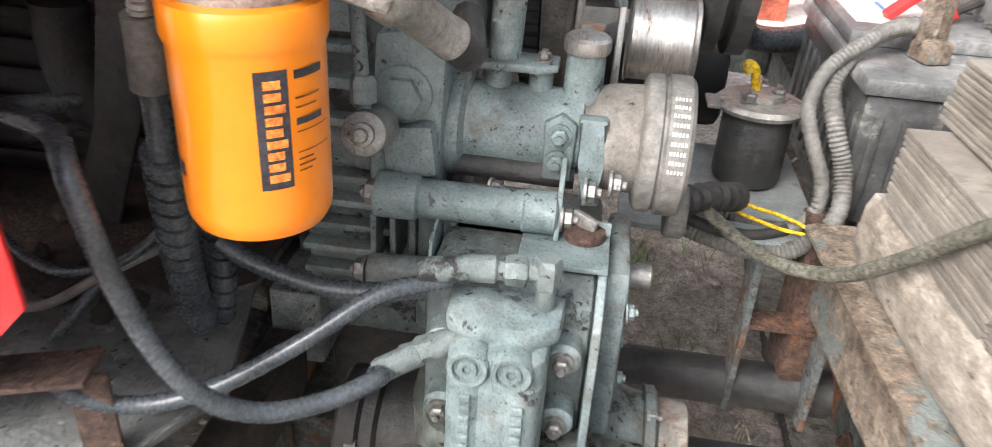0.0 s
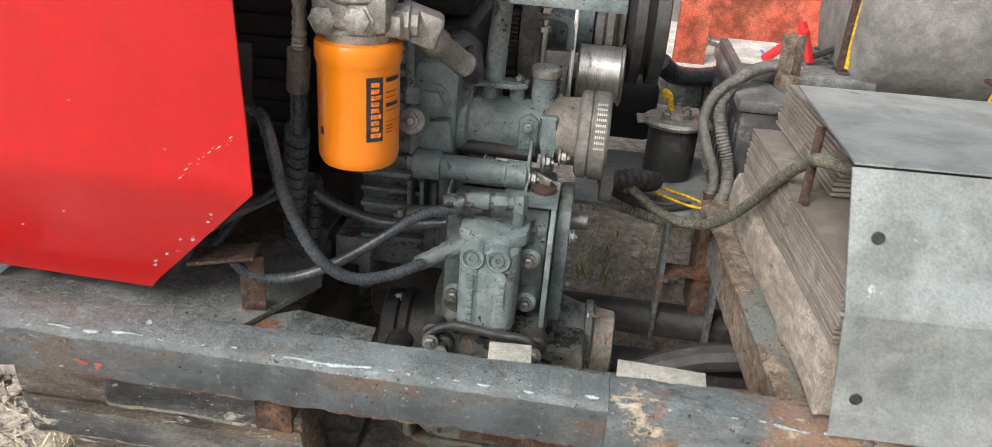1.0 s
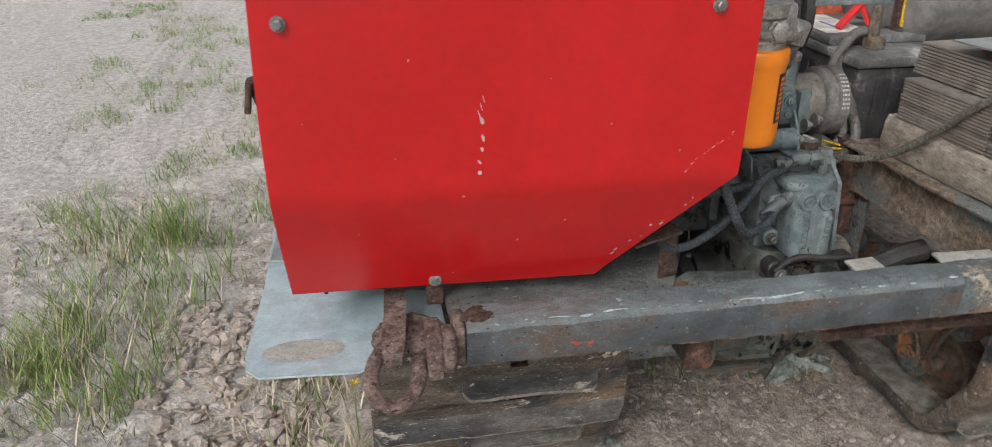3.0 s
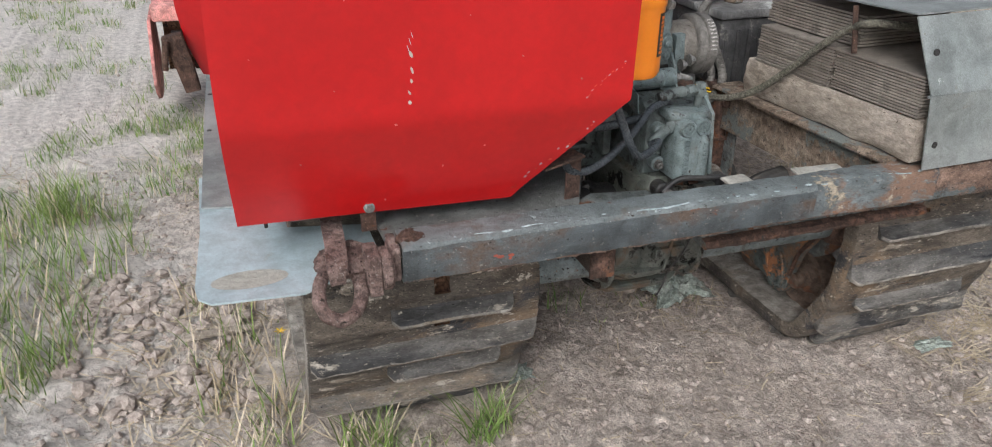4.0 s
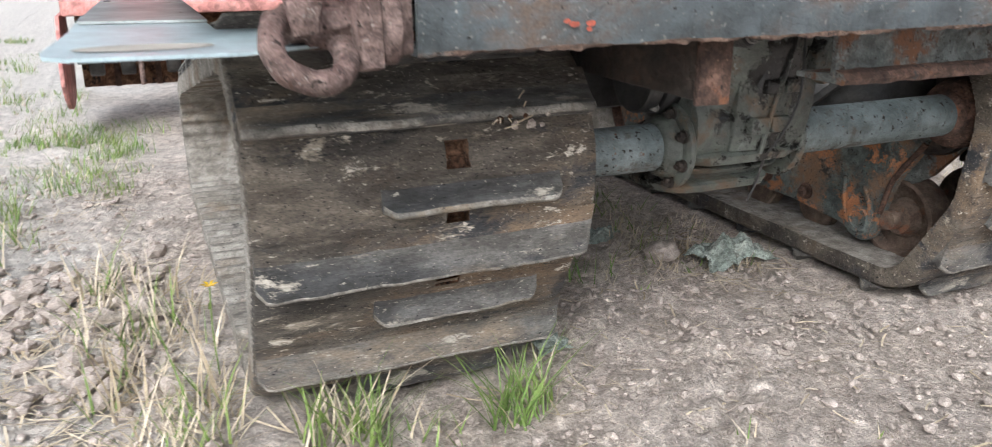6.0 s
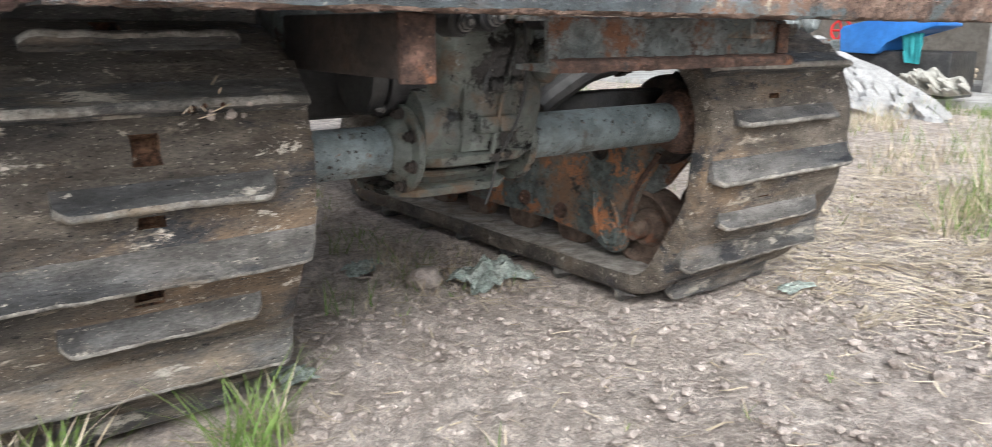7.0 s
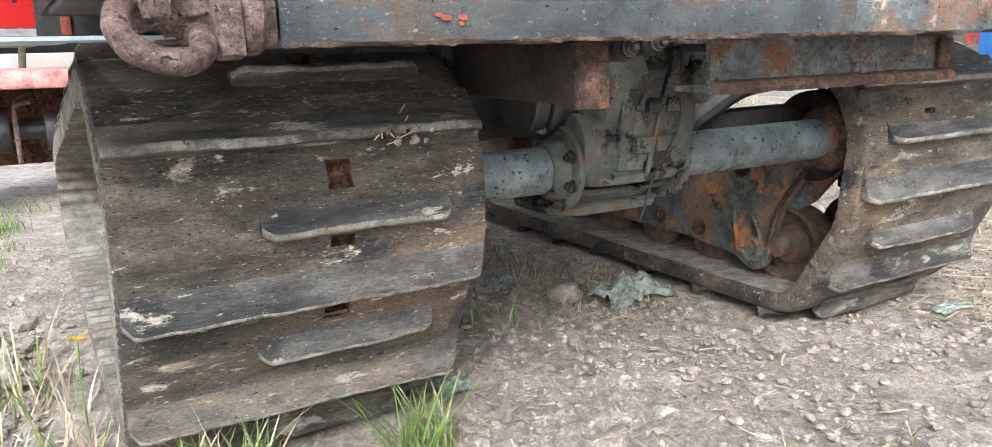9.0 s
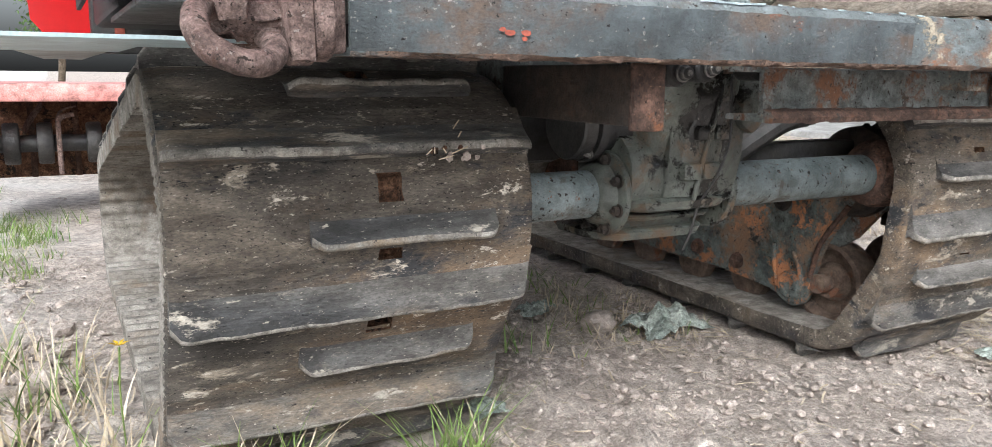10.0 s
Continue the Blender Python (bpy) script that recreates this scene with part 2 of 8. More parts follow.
M["beamrust"] = surf("rusted_beam_end", (0.15, 0.095, 0.07), (0.24, 0.16, 0.12), 0.85, scale=9, bump=0.8, grain=220,
                     patches=(((0.10, 0.118, 0.12), 8.0, 0.53, 0.06, 0.6), ((0.32, 0.24, 0.19), 18.0, 0.60, 0.06, 0.9), ((0.055, 0.035, 0.026), 15.0, 0.60, 0.05, 0.9)), stretch=(0.6, 1, 1),
                     cracks=(60.0, 0.05, (0.03, 0.02, 0.016)), speck=(((0.34, 0.28, 0.24), 180.0, 0.65), ((0.04, 0.03, 0.025), 140.0, 0.63)))
M["deck"] = surf("oily_blackened_deck", (0.095, 0.098, 0.094), (0.175, 0.18, 0.172), 0.40, scale=6, bump=0.6, grain=200, strength=0.65,
                 patches=((GREASE, 5.0, 0.58, 0.08, 0.35), ((0.34, 0.32, 0.28), 24.0, 0.60, 0.04, 0.9), ((0.13, 0.06, 0.04), 15.0, 0.64, 0.05, 0.9)), speck=(((0.40, 0.38, 0.34), 80.0, 0.66), ((0.02, 0.018, 0.016), 110.0, 0.63)))
M["pinkred"] = surf("sun_bleached_red_paint", (0.50, 0.20, 0.18), (0.60, 0.30, 0.27), 0.6, scale=4, bump=0.2)
M["rustdusty"] = surf("dust_greyed_rust", (0.15, 0.098, 0.085), (0.26, 0.187, 0.165), 0.92, scale=18, bump=0.9, grain=240,
                       patches=(((0.085, 0.043, 0.03), 14.0, 0.57, 0.07, 0.9), ((0.29, 0.24, 0.21), 26.0, 0.60, 0.06, 0.95)),
                       speck=(((0.34, 0.29, 0.26), 170.0, 0.63), ((0.04, 0.028, 0.022), 130.0, 0.61)))
M["tank"] = surf("dusty_dark_tank_paint", (0.16, 0.156, 0.148), (0.235, 0.228, 0.215), 0.7, scale=6, bump=0.4, grain=160, strength=0.5, patches=(((0.38, 0.36, 0.33), 9.0, 0.58, 0.14, 0.9),))
M["red"] = surf("glossy_red_enamel", (0.45, 0.0060, 0.0075), (0.49, 0.0078, 0.0092), 0.30, scale=4, bump=0.015, grain=40, strength=0.1, coat=0.18,
                patches=(((0.36, 0.30, 0.28), 42.0, 0.775, 0.01, 0.6),))
M["oldred"] = surf("sun_faded_orange_red_paint", (0.52, 0.10, 0.055), (0.60, 0.17, 0.10), 0.6, scale=5, bump=0.2,
                   patches=(((0.55, 0.45, 0.40), 9.0, 0.64, 0.06, 0.8), (RUST, 16.0, 0.66, 0.06, 0.9)))
M["orange"] = surf("orange_filter_paint", (0.84, 0.225, 0.006), (0.88, 0.25, 0.007), 0.28, scale=8, bump=0.015, strength=0.05, coat=0.3,
                   patches=(((0.10, 0.06, 0.03), 34.0, 0.74, 0.02, 0.6),))
M["label"] = surf("navy_black_label_print", (0.028, 0.026, 0.035), (0.035, 0.033, 0.042), 0.4, scale=30, bump=0.02)
M["print"] = surf("brown_label_print", (0.16, 0.05, 0.01), (0.19, 0.06, 0.012), 0.4, scale=30, bump=0.0)
M["letter"] = surf("orange_label_letters", (0.72, 0.20, 0.03), (0.78, 0.24, 0.04), 0.4, scale=30, bump=0.0)
M["alloy"] = surf("dull_cast_aluminium", (0.27, 0.262, 0.24), (0.38, 0.365, 0.335), 0.36, metal=0.6, scale=20, bump=0.3, strength=0.5,
                  patches=(((0.09, 0.075, 0.055), 18.0, 0.55, 0.10, 0.6),))
M["steel"] = surf("worn_bright_steel", (0.42, 0.40, 0.38), (0.56, 0.54, 0.50), 0.3, metal=0.85, scale=12, bump=0.1, strength=0.4, stretch=(6, 1, 1),
                  patches=(((0.19, 0.10, 0.06), 14.0, 0.56, 0.1, 0.75),))
M["bolt"] = surf("zinc_bolt", (0.20, 0.195, 0.185), (0.30, 0.29, 0.275), 0.38, metal=0.6, scale=60, bump=0.15, strength=0.45, patches=(((0.10, 0.07, 0.05), 50.0, 0.58, 0.08, 0.8), ((0.03, 0.028, 0.026), 45.0, 0.60, 0.06, 0.5)))
M["black"] = surf("black_painted_iron", (0.022, 0.022, 0.023), (0.048, 0.046, 0.043), 0.42, scale=14, bump=0.3, strength=0.6,
                  patches=(((0.12, 0.10, 0.08), 14.0, 0.61, 0.12, 0.85),))
M["hose"] = surf("black_rubber_hose", (0.036, 0.043, 0.049), (0.066, 0.075, 0.083), 0.27, scale=18, bump=0.08, strength=0.35,
                 patches=(((0.14, 0.12, 0.10), 22.0, 0.62, 0.14, 0.8),))
M["conduit"] = surf("dusty_grey_corrugated_conduit", (0.11, 0.105, 0.094), (0.18, 0.17, 0.155), 0.6, scale=20, bump=0.15, strength=0.5)
M["braid"] = surf("olive_braided_sleeve", (0.13, 0.125, 0.095), (0.20, 0.19, 0.15), 0.8, scale=40, bump=0.6, grain=420)
M["yellow"] = surf("yellow_wire", (0.68, 0.42, 0.01), (0.75, 0.50, 0.02), 0.5, scale=30, bump=0.05)
M["wood"] = surf("weathered_grey_timber", (0.335, 0.285, 0.232), (0.49, 0.43, 0.365), 0.92, scale=8, bump=0.9, grain=110, stretch=(1.8, 0.8, 1.8), strength=0.6,
                 patches=(((0.22, 0.17, 0.125), 14.0, 0.61, 0.08, 0.95), ((0.58, 0.53, 0.47), 9.0, 0.60, 0.08, 0.95)), speck=(((0.12, 0.095, 0.07), 60.0, 0.66),))
M["plate"] = surf("grimy_stacked_sheet", (0.19, 0.165, 0.138), (0.27, 0.242, 0.207), 0.75, scale=6, bump=0.2, vary=0.15, strength=0.3,
                  patches=(((0.09, 0.078, 0.066), 6.0, 0.58, 0.10, 0.7), ((0.30, 0.22, 0.15), 16.0, 0.63, 0.08, 0.9)))
M["mudrust"] = surf("mud_caked_rusty_steel", (0.17, 0.125, 0.09), (0.30, 0.24, 0.185), 0.92, scale=10, bump=0.9, grain=160,
                    patches=(((0.15, 0.165, 0.155), 8.0, 0.52, 0.05, 0.6), ((0.16, 0.075, 0.045), 13.0, 0.60, 0.05, 0.9), ((0.40, 0.34, 0.28), 18.0, 0.62, 0.05, 0.95)), speck=(((0.05, 0.035, 0.028), 130.0, 0.63),))
M["galv"] = surf("dull_grey_sheet_metal", (0.24, 0.265, 0.26), (0.36, 0.38, 0.37), 0.40, metal=0.25, scale=3, bump=0.14, grain=170, strength=0.5,
                 patches=(((0.22, 0.195, 0.16), 7.0, 0.60, 0.10, 0.8), ((0.16, 0.10, 0.065), 22.0, 0.65, 0.04, 0.9), ((0.44, 0.46, 0.45), 16.0, 0.65, 0.03, 0.4)))
M["galvlight"] = surf("bare_light_sheet_metal", (0.40, 0.50, 0.53), (0.49, 0.59, 0.62), 0.36, metal=0.15, scale=5, bump=0.1, strength=0.3,
                      patches=(((0.45, 0.41, 0.35), 6.0, 0.66, 0.1, 0.9),))
M["battery"] = surf("black_battery_plastic", (0.035, 0.035, 0.036), (0.07, 0.07, 0.07), 0.38, scale=12, bump=0.15, strength=0.5, patches=(((0.24, 0.23, 0.21), 16.0, 0.57, 0.12, 0.85),))
M["white"] = surf("white_woven_sacking", (0.34, 0.335, 0.325), (0.44, 0.435, 0.425), 0.8, scale=8, bump=0.4, grain=200, strength=0.35)
M["plastic"] = surf("pale_green_plastic_scrap", (0.27, 0.32, 0.285), (0.40, 0.44, 0.395), 0.5, scale=20, bump=0.4, patches=(((0.33, 0.26, 0.20), 14.0, 0.58, 0.15, 0.9),))
# pale colour of the highlight drawn on the beam's top edge
M["paintedge"] = surf("pale_rubbed_paint_edge", (0.30, 0.37, 0.385), (0.40, 0.475, 0.49), 0.25, scale=30, bump=0.3, strength=0.5)
M["redspot"] = surf("old_orange_red_paint", (0.27, 0.055, 0.035), (0.36, 0.09, 0.055), 0.6, scale=30, bump=0.2, strength=0.5)
M["drymud"] = surf("dried_beige_mud", (0.38, 0.37, 0.325), (0.47, 0.455, 0.405), 0.9, scale=20, bump=0.4, strength=0.3, patches=(((0.30, 0.34, 0.34), 22.0, 0.60, 0.05, 0.6),))
# near-black rust: grease, and painted shade on the stub and deck
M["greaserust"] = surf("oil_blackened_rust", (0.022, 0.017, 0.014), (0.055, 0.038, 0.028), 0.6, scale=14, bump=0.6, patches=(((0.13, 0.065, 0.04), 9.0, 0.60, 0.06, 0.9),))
# near black: the shade of the engine bay put into the colour
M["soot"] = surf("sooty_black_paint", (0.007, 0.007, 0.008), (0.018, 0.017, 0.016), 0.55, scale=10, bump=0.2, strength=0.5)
M["blue"] = surf("blue_plastic", (0.03, 0.16, 0.50), (0.045, 0.21, 0.60), 0.4, scale=4, bump=0.1, strength=0.2)
M["redplastic"] = surf("red_plastic", (0.55, 0.02, 0.02), (0.62, 0.03, 0.03), 0.4, scale=8, bump=0.05, strength=0.2)
M["teal"] = surf("teal_cloth", (0.02, 0.22, 0.24), (0.03, 0.28, 0.30), 0.8, scale=20, bump=0.3, strength=0.2)
M["palestone"] = surf("dust_whitened_platform", (0.52, 0.50, 0.47), (0.68, 0.66, 0.62), 0.85, scale=4, bump=0.3, grain=90, strength=0.5, patches=(((0.34, 0.31, 0.27), 6.0, 0.60, 0.10, 0.9),))
M["concrete"] = surf("stained_concrete", (0.32, 0.315, 0.30), (0.46, 0.455, 0.44), 0.9, scale=3, bump=0.4, grain=80, patches=(((0.17, 0.16, 0.15), 4.0, 0.58, 0.15, 0.9),), strength=0.35)
M["yellowpl"] = surf("yellow_plastic_can", (0.60, 0.50, 0.20), (0.68, 0.58, 0.27), 0.45, scale=9, bump=0.1, strength=0.2)
M["grass"] = surf("green_grass", (0.115, 0.195, 0.042), (0.225, 0.30, 0.080), 0.7, scale=5, bump=0.0, strength=0.4)
M["straw"] = surf("dry_straw", (0.42, 0.34, 0.23), (0.66, 0.57, 0.44), 0.8, scale=6, bump=0.0, strength=0.4)
M["leaf"] = surf("tree_leaves", (0.05, 0.10, 0.025), (0.10, 0.16, 0.04), 0.7, scale=3, bump=0.0)
M["bark"] = surf("bark", (0.12, 0.09, 0.06), (0.20, 0.16, 0.12), 0.9, scale=10, bump=0.6)


# ---- mesh helpers ----
def thing(name, base, label, category, group="", kind=""):
    e = new(name)
    e.location = base
    e.empty_display_size = 0.05
    return tagged(e, label, category, group, kind)


def finish(name, bm, mat, sharp=0.6):
    bmesh.ops.recalc_face_normals(bm, faces=bm.faces)
    for f in bm.faces:
        f.smooth = True
    for e in bm.edges:
        if len(e.link_faces) == 2 and e.calc_face_angle(0.0) > sharp:
            e.smooth = False
    me = bpy.data.meshes.new(name)
    bm.to_mesh(me)
    bm.free()
    me.materials.append(M[mat])
    return new(name, me)


def part(name, bm, mat, parent, label="", sharp=0.6):
    ob = finish(name, bm, mat, sharp)
    ob.parent = parent
    if parent.type == "EMPTY":
        ob.matrix_parent_inverse = Matrix.Translation(-parent.location)
    return tagged(ob, label) if label else ob


def solo(name, bm, mat, label, category, group="", kind="", sharp=0.6):
    return tagged(finish(name, bm, mat, sharp), label, category, group, kind)


def box(bm, x0, x1, y0, y1, z0, z1, bev=0.0, m=None, cuts=0, rough=0.0, seg=2):
    vs = [bm.verts.new((x, y, z)) for x in (x0, x1) for y in (y0, y1) for z in (z0, z1)]
    fs = [bm.faces.new([vs[i] for i in q]) for q in ((0, 1, 3, 2), (4, 6, 7, 5), (0, 4, 5, 1), (2, 3, 7, 6), (0, 2, 6, 4), (1, 5, 7, 3))]
    es = list({e for f in fs for e in f.edges})
    verts = list(vs)
    if bev:
        r = bmesh.ops.bevel(bm, geom=es, offset=bev, segments=seg, affect="EDGES", profile=0.5)
        verts = list({v for f in r["faces"] for v in f.verts} | {v for v in vs if v.is_valid})
    if m is not None:
        bmesh.ops.transform(bm, matrix=m, verts=verts)
    return verts


def cyl(bm, p0, p1, r0, r1=None, seg=20, bev=0.0):
    p0, p1 = Vector(p0), Vector(p1)
    r1 = r0 if r1 is None else r1
    h = (p1 - p0).length
    prof = [(r0, 0.0), (r1, h)]
    if bev:
        prof = [(r0 - bev, 0.0), (r0, bev), (r1, h - bev), (r1 - bev, h)]
    return lathe(bm, p0, p1 - p0, prof, seg)


def lathe(bm, p0, axis, prof, seg=24, closed=True):
    """Rings of (radius, height) round an axis from p0."""
    q = Vector(axis).normalized().to_track_quat("Z", "Y").to_matrix().to_4x4()
    m = Matrix.Translation(Vector(p0)) @ q
    rings = []
    for r, h in prof:
        rings.append([bm.verts.new(m @ Vector((r * math.cos(2 * math.pi * k / seg), r * math.sin(2 * math.pi * k / seg), h))) for k in range(seg)])
    for a, b in zip(rings, rings[1:]):
        for k in range(seg):
            bm.faces.new((a[k], a[(k + 1) % seg], b[(k + 1) % seg], b[k]))
    if closed:
        bm.faces.new(rings[0][::-1])
        bm.faces.new(rings[-1])
    return [v for r in rings for v in r]


def smooth_path(pts, n=8):
    pts = [Vector(p) for p in pts]
    ext = [2 * pts[0] - pts[1]] + pts + [2 * pts[-1] - pts[-2]]
    out = []
    for i in range(1, len(ext) - 2):
        a, b, c, d = ext[i - 1:i + 3]
        for k in range(n):
            t = k / n
            out.append(0.5 * (2 * b + (c - a) * t + (2 * a - 5 * b + 4 * c - d) * t * t + (3 * b - a - 3 * c + d) * t ** 3))
    out.append(pts[-1])
    return out


def tube(bm, pts, r, seg=10, n=8, wave=0.0, pitch=0.006):
    """A round hose along a smooth line; wave: depth of its corrugation."""
    path = smooth_path(pts, n) if n > 1 else [Vector(p) for p in pts]
    if wave:
        fine, step = [path[0]], pitch / 2
        for a, b in zip(path, path[1:]):
            k = max(1, int((b - a).length / step))
            fine += [a.lerp(b, (i + 1) / k) for i in range(k)]
        path = fine
    rings, up = [], Vector((0.13, 0.21, 0.97)).normalized()
    for i, p in enumerate(path):
        d = (path[min(i + 1, len(path) - 1)] - path[max(i - 1, 0)]).normalized()
        u = d.cross(up)
        u = u.normalized() if u.length > 0.05 else d.cross(Vector((1, 0, 0))).normalized()
        v = d.cross(u)
        up = u.cross(d)
        rr = r * (1 - (wave if i % 2 else 0))
        rings.append([bm.verts.new(p + rr * (math.cos(2 * math.pi * k / seg) * u + math.sin(2 * math.pi * k / seg) * v)) for k in range(seg)])
    for a, b in zip(rings, rings[1:]):
        for k in range(seg):
            bm.faces.new((a[k], a[(k + 1) % seg], b[(k + 1) % seg], b[k]))
    bm.faces.new(rings[0][::-1])
    bm.faces.new(rings[-1])


def extrude(bm, poly, axis, a, b, bev=0.0):
    """A plate: a 2D outline in the plane across the axis, from a to b along it."""
    def at(u, v, w):
        return {"x": (w, u, v), "y": (u, w, v), "z": (u, v, w)}[axis]
    lo = [bm.verts.new(at(u, v, a)) for u, v in poly]
    hi = [bm.verts.new(at(u, v, b)) for u, v in poly]
    n = len(poly)
    fs = [bm.faces.new(lo[::-1]), bm.faces.new(hi)]
    fs += [bm.faces.new((lo[i], lo[(i + 1) % n], hi[(i + 1) % n], hi[i])) for i in range(n)]
    if bev:
        es = list({e for f in fs for e in f.edges})
        bmesh.ops.bevel(bm, geom=es, offset=bev, segments=2, affect="EDGES", profile=0.5)


def loft(bm, rings, seg=44):
    """Rounded-rectangle rings (z, x centre, y centre, half x, half y, squareness) joined upwards."""
    rows = []
    for z, cx, cy, hx, hy, p in rings:
        row = []
        for k in range(seg):
            a = 2 * math.pi * k / seg
            c, s = math.cos(a), math.sin(a)
            row.append(bm.verts.new((cx + hx * math.copysign(abs(c) ** (2 / p), c), cy + hy * math.copysign(abs(s) ** (2 / p), s), z)))
        rows.append(row)
    for a, b in zip(rows, rows[1:]):
        for k in range(seg):
            bm.faces.new((a[k], a[(k + 1) % seg], b[(k + 1) % seg], b[k]))
    bm.faces.new(rows[0][::-1])
    bm.faces.new(rows[-1])


def jitter(bm, amp, sc, verts=None):
    for v in (verts or bm.verts):
        v.co += amp * noise.noise_vector(v.co * sc)


def hexbolt(bm, p, d, r, h, stud=True):
    p, d = Vector(p), Vector(d).normalized()
    cyl(bm, p, p + d * h * 0.25, r * 1.45, seg=16)
    lathe(bm, p + d * h * 0.25, d, [(r * 0.94, 0), (r * 1.1, h * 0.12), (r * 1.1, h * 0.62), (r * 0.85, h * 0.75)], 6)
    if stud:
        cyl(bm, p + d * h * 0.9, p + d * h * 1.35, r * 0.5, seg=10)


def bolts(parent, places, d, r, h, mat="bolt", name="bolt"):
    for p in places:
        bm = bmesh.new()
        hexbolt(bm, p, d, r, h)
        part(name, bm, mat, parent)


def mk():
    return bmesh.new()


# ---- ground: one sheet to the horizon ----
def ground_z(x, y):
    v = Vector((x, y, 0.0))
    f = 1.0 / (1.0 + max(0.0, math.hypot(x, y - 1.0) - 4.0) * 0.15)
    z = 0.022 * noise.noise(v * 0.9) + 0.012 * noise.noise(v * 4.0) + 0.005 * noise.noise(v * 14.0)
    left = min(1.0, max(0.0, (-0.95 - x) / 0.3))
    z += left * (0.03 * abs(noise.noise(v * 6.0)) + 0.02 * abs(noise.noise(v * 13.0)))
    return (z - 0.012) * f


def crumb(x, y):
    """Broken crust: flat crumbs of two sizes with gaps between them, in loose drifts."""
    v = Vector((x, y, 0.0))
    w = v + 0.02 * noise.noise_vector(v * 18.0)
    d = noise.voronoi(w * 24.0)[0]
    e = noise.voronoi(w * 62.0)[0]
    drift = min(1.0, max(0.0, 0.55 + 1.1 * noise.noise(v * 2.6 + Vector((5, 1, 0)))))
    return drift * (0.015 * min(1.0, (d[1] - d[0]) * 3.2) * (0.4 + abs(noise.cell(w * 24.0))) + 0.008 * min(1.0, (e[1] - e[0]) * 3.0)) - 0.008


def build_ground():
    fine = [-2.26 + i * 0.016 for i in range(311)]
    xs = [-600, -220, -90, -40, -20, -11, -7, -5, -4, -3.3, -2.8, -2.5] + fine + [2.75, 2.95, 3.2, 3.6, 4.1, 4.8, 5.8, 7.5, 10, 15, 25, 60, 160, 600]
    fy = [-0.5 + i * 0.016 for i in range(181)] + [2.42 + 0.04 * i for i in range(22)]
    ys = [-600, -150, -50, -20, -9, -5, -3, -2, -1.4, -1.0, -0.7] + fy + [3.4, 3.6, 3.9, 4.4, 5, 6, 8, 11, 16, 26, 60, 160, 600]
    vs = [(x, y, ground_z(x, y) + (crumb(x, y) if -2.3 < x < 2.8 and -0.6 < y < 2.5 else 0.0)) for y in ys for x in xs]
    w = len(xs)
    fs = [(j * w + i, j * w + i + 1, (j + 1) * w + i + 1, (j + 1) * w + i) for j in range(len(ys) - 1) for i in range(w - 1)]
    me = bpy.data.meshes.new("ground")
    me.from_pydata(vs, [], fs)
    me.materials.append(M["soil"])
    for p in me.polygons:
        p.use_smooth = True
    tagged(new("ground", me), "dry pale brown bare soil with clods and dust", "ground", kind="structure")


build_ground()


# ---- crawler tracks ----
def hull(points):
    pts = sorted(set(points))
    def half(seq):
        out = []
        for p in seq:
            while len(out) > 1 and (out[-1][0] - out[-2][0]) * (p[1] - out[-2][1]) - (out[-1][1] - out[-2][1]) * (p[0] - out[-2][0]) <= 0:
                out.pop()
            out.append(p)
        return out[:-1]
    return half(pts) + half(pts[::-1])


SPROCKET, FRONT_ROLLER, IDLER = (0.762, 0.400, 0.200), (0.815, 0.145, 0.123), (1.95, 0.205, 0.183)


def belt_line(grow, n, wheels):
    pts = []
    for cy, cz, r in wheels:
        pts += [(cy + (r + grow) * math.cos(2 * math.pi * k / 160), cz + (r + grow) * math.sin(2 * math.pi * k / 160)) for k in range(160)]
    h = hull([(round(a, 6), round(b, 6)) for a, b in pts])
    k = max(range(len(h)), key=lambda i: h[i][1] - h[i][0] * 0.2)
    h = h[k:] + h[:k]
    seg = [math.dist(h[i], h[(i + 1) % len(h)]) for i in range(len(h))]
    total, out, i, acc = sum(seg), [], 0, 0.0
    for j in range(n):
        s = total * j / n
        while acc + seg[i] < s:
            acc += seg[i]
            i += 1
        f = (s - acc) / seg[i]
        a, b = h[i], h[(i + 1) % len(h)]
        out.append((a[0] + (b[0] - a[0]) * f, a[1] + (b[1] - a[1]) * f))
    return out, total


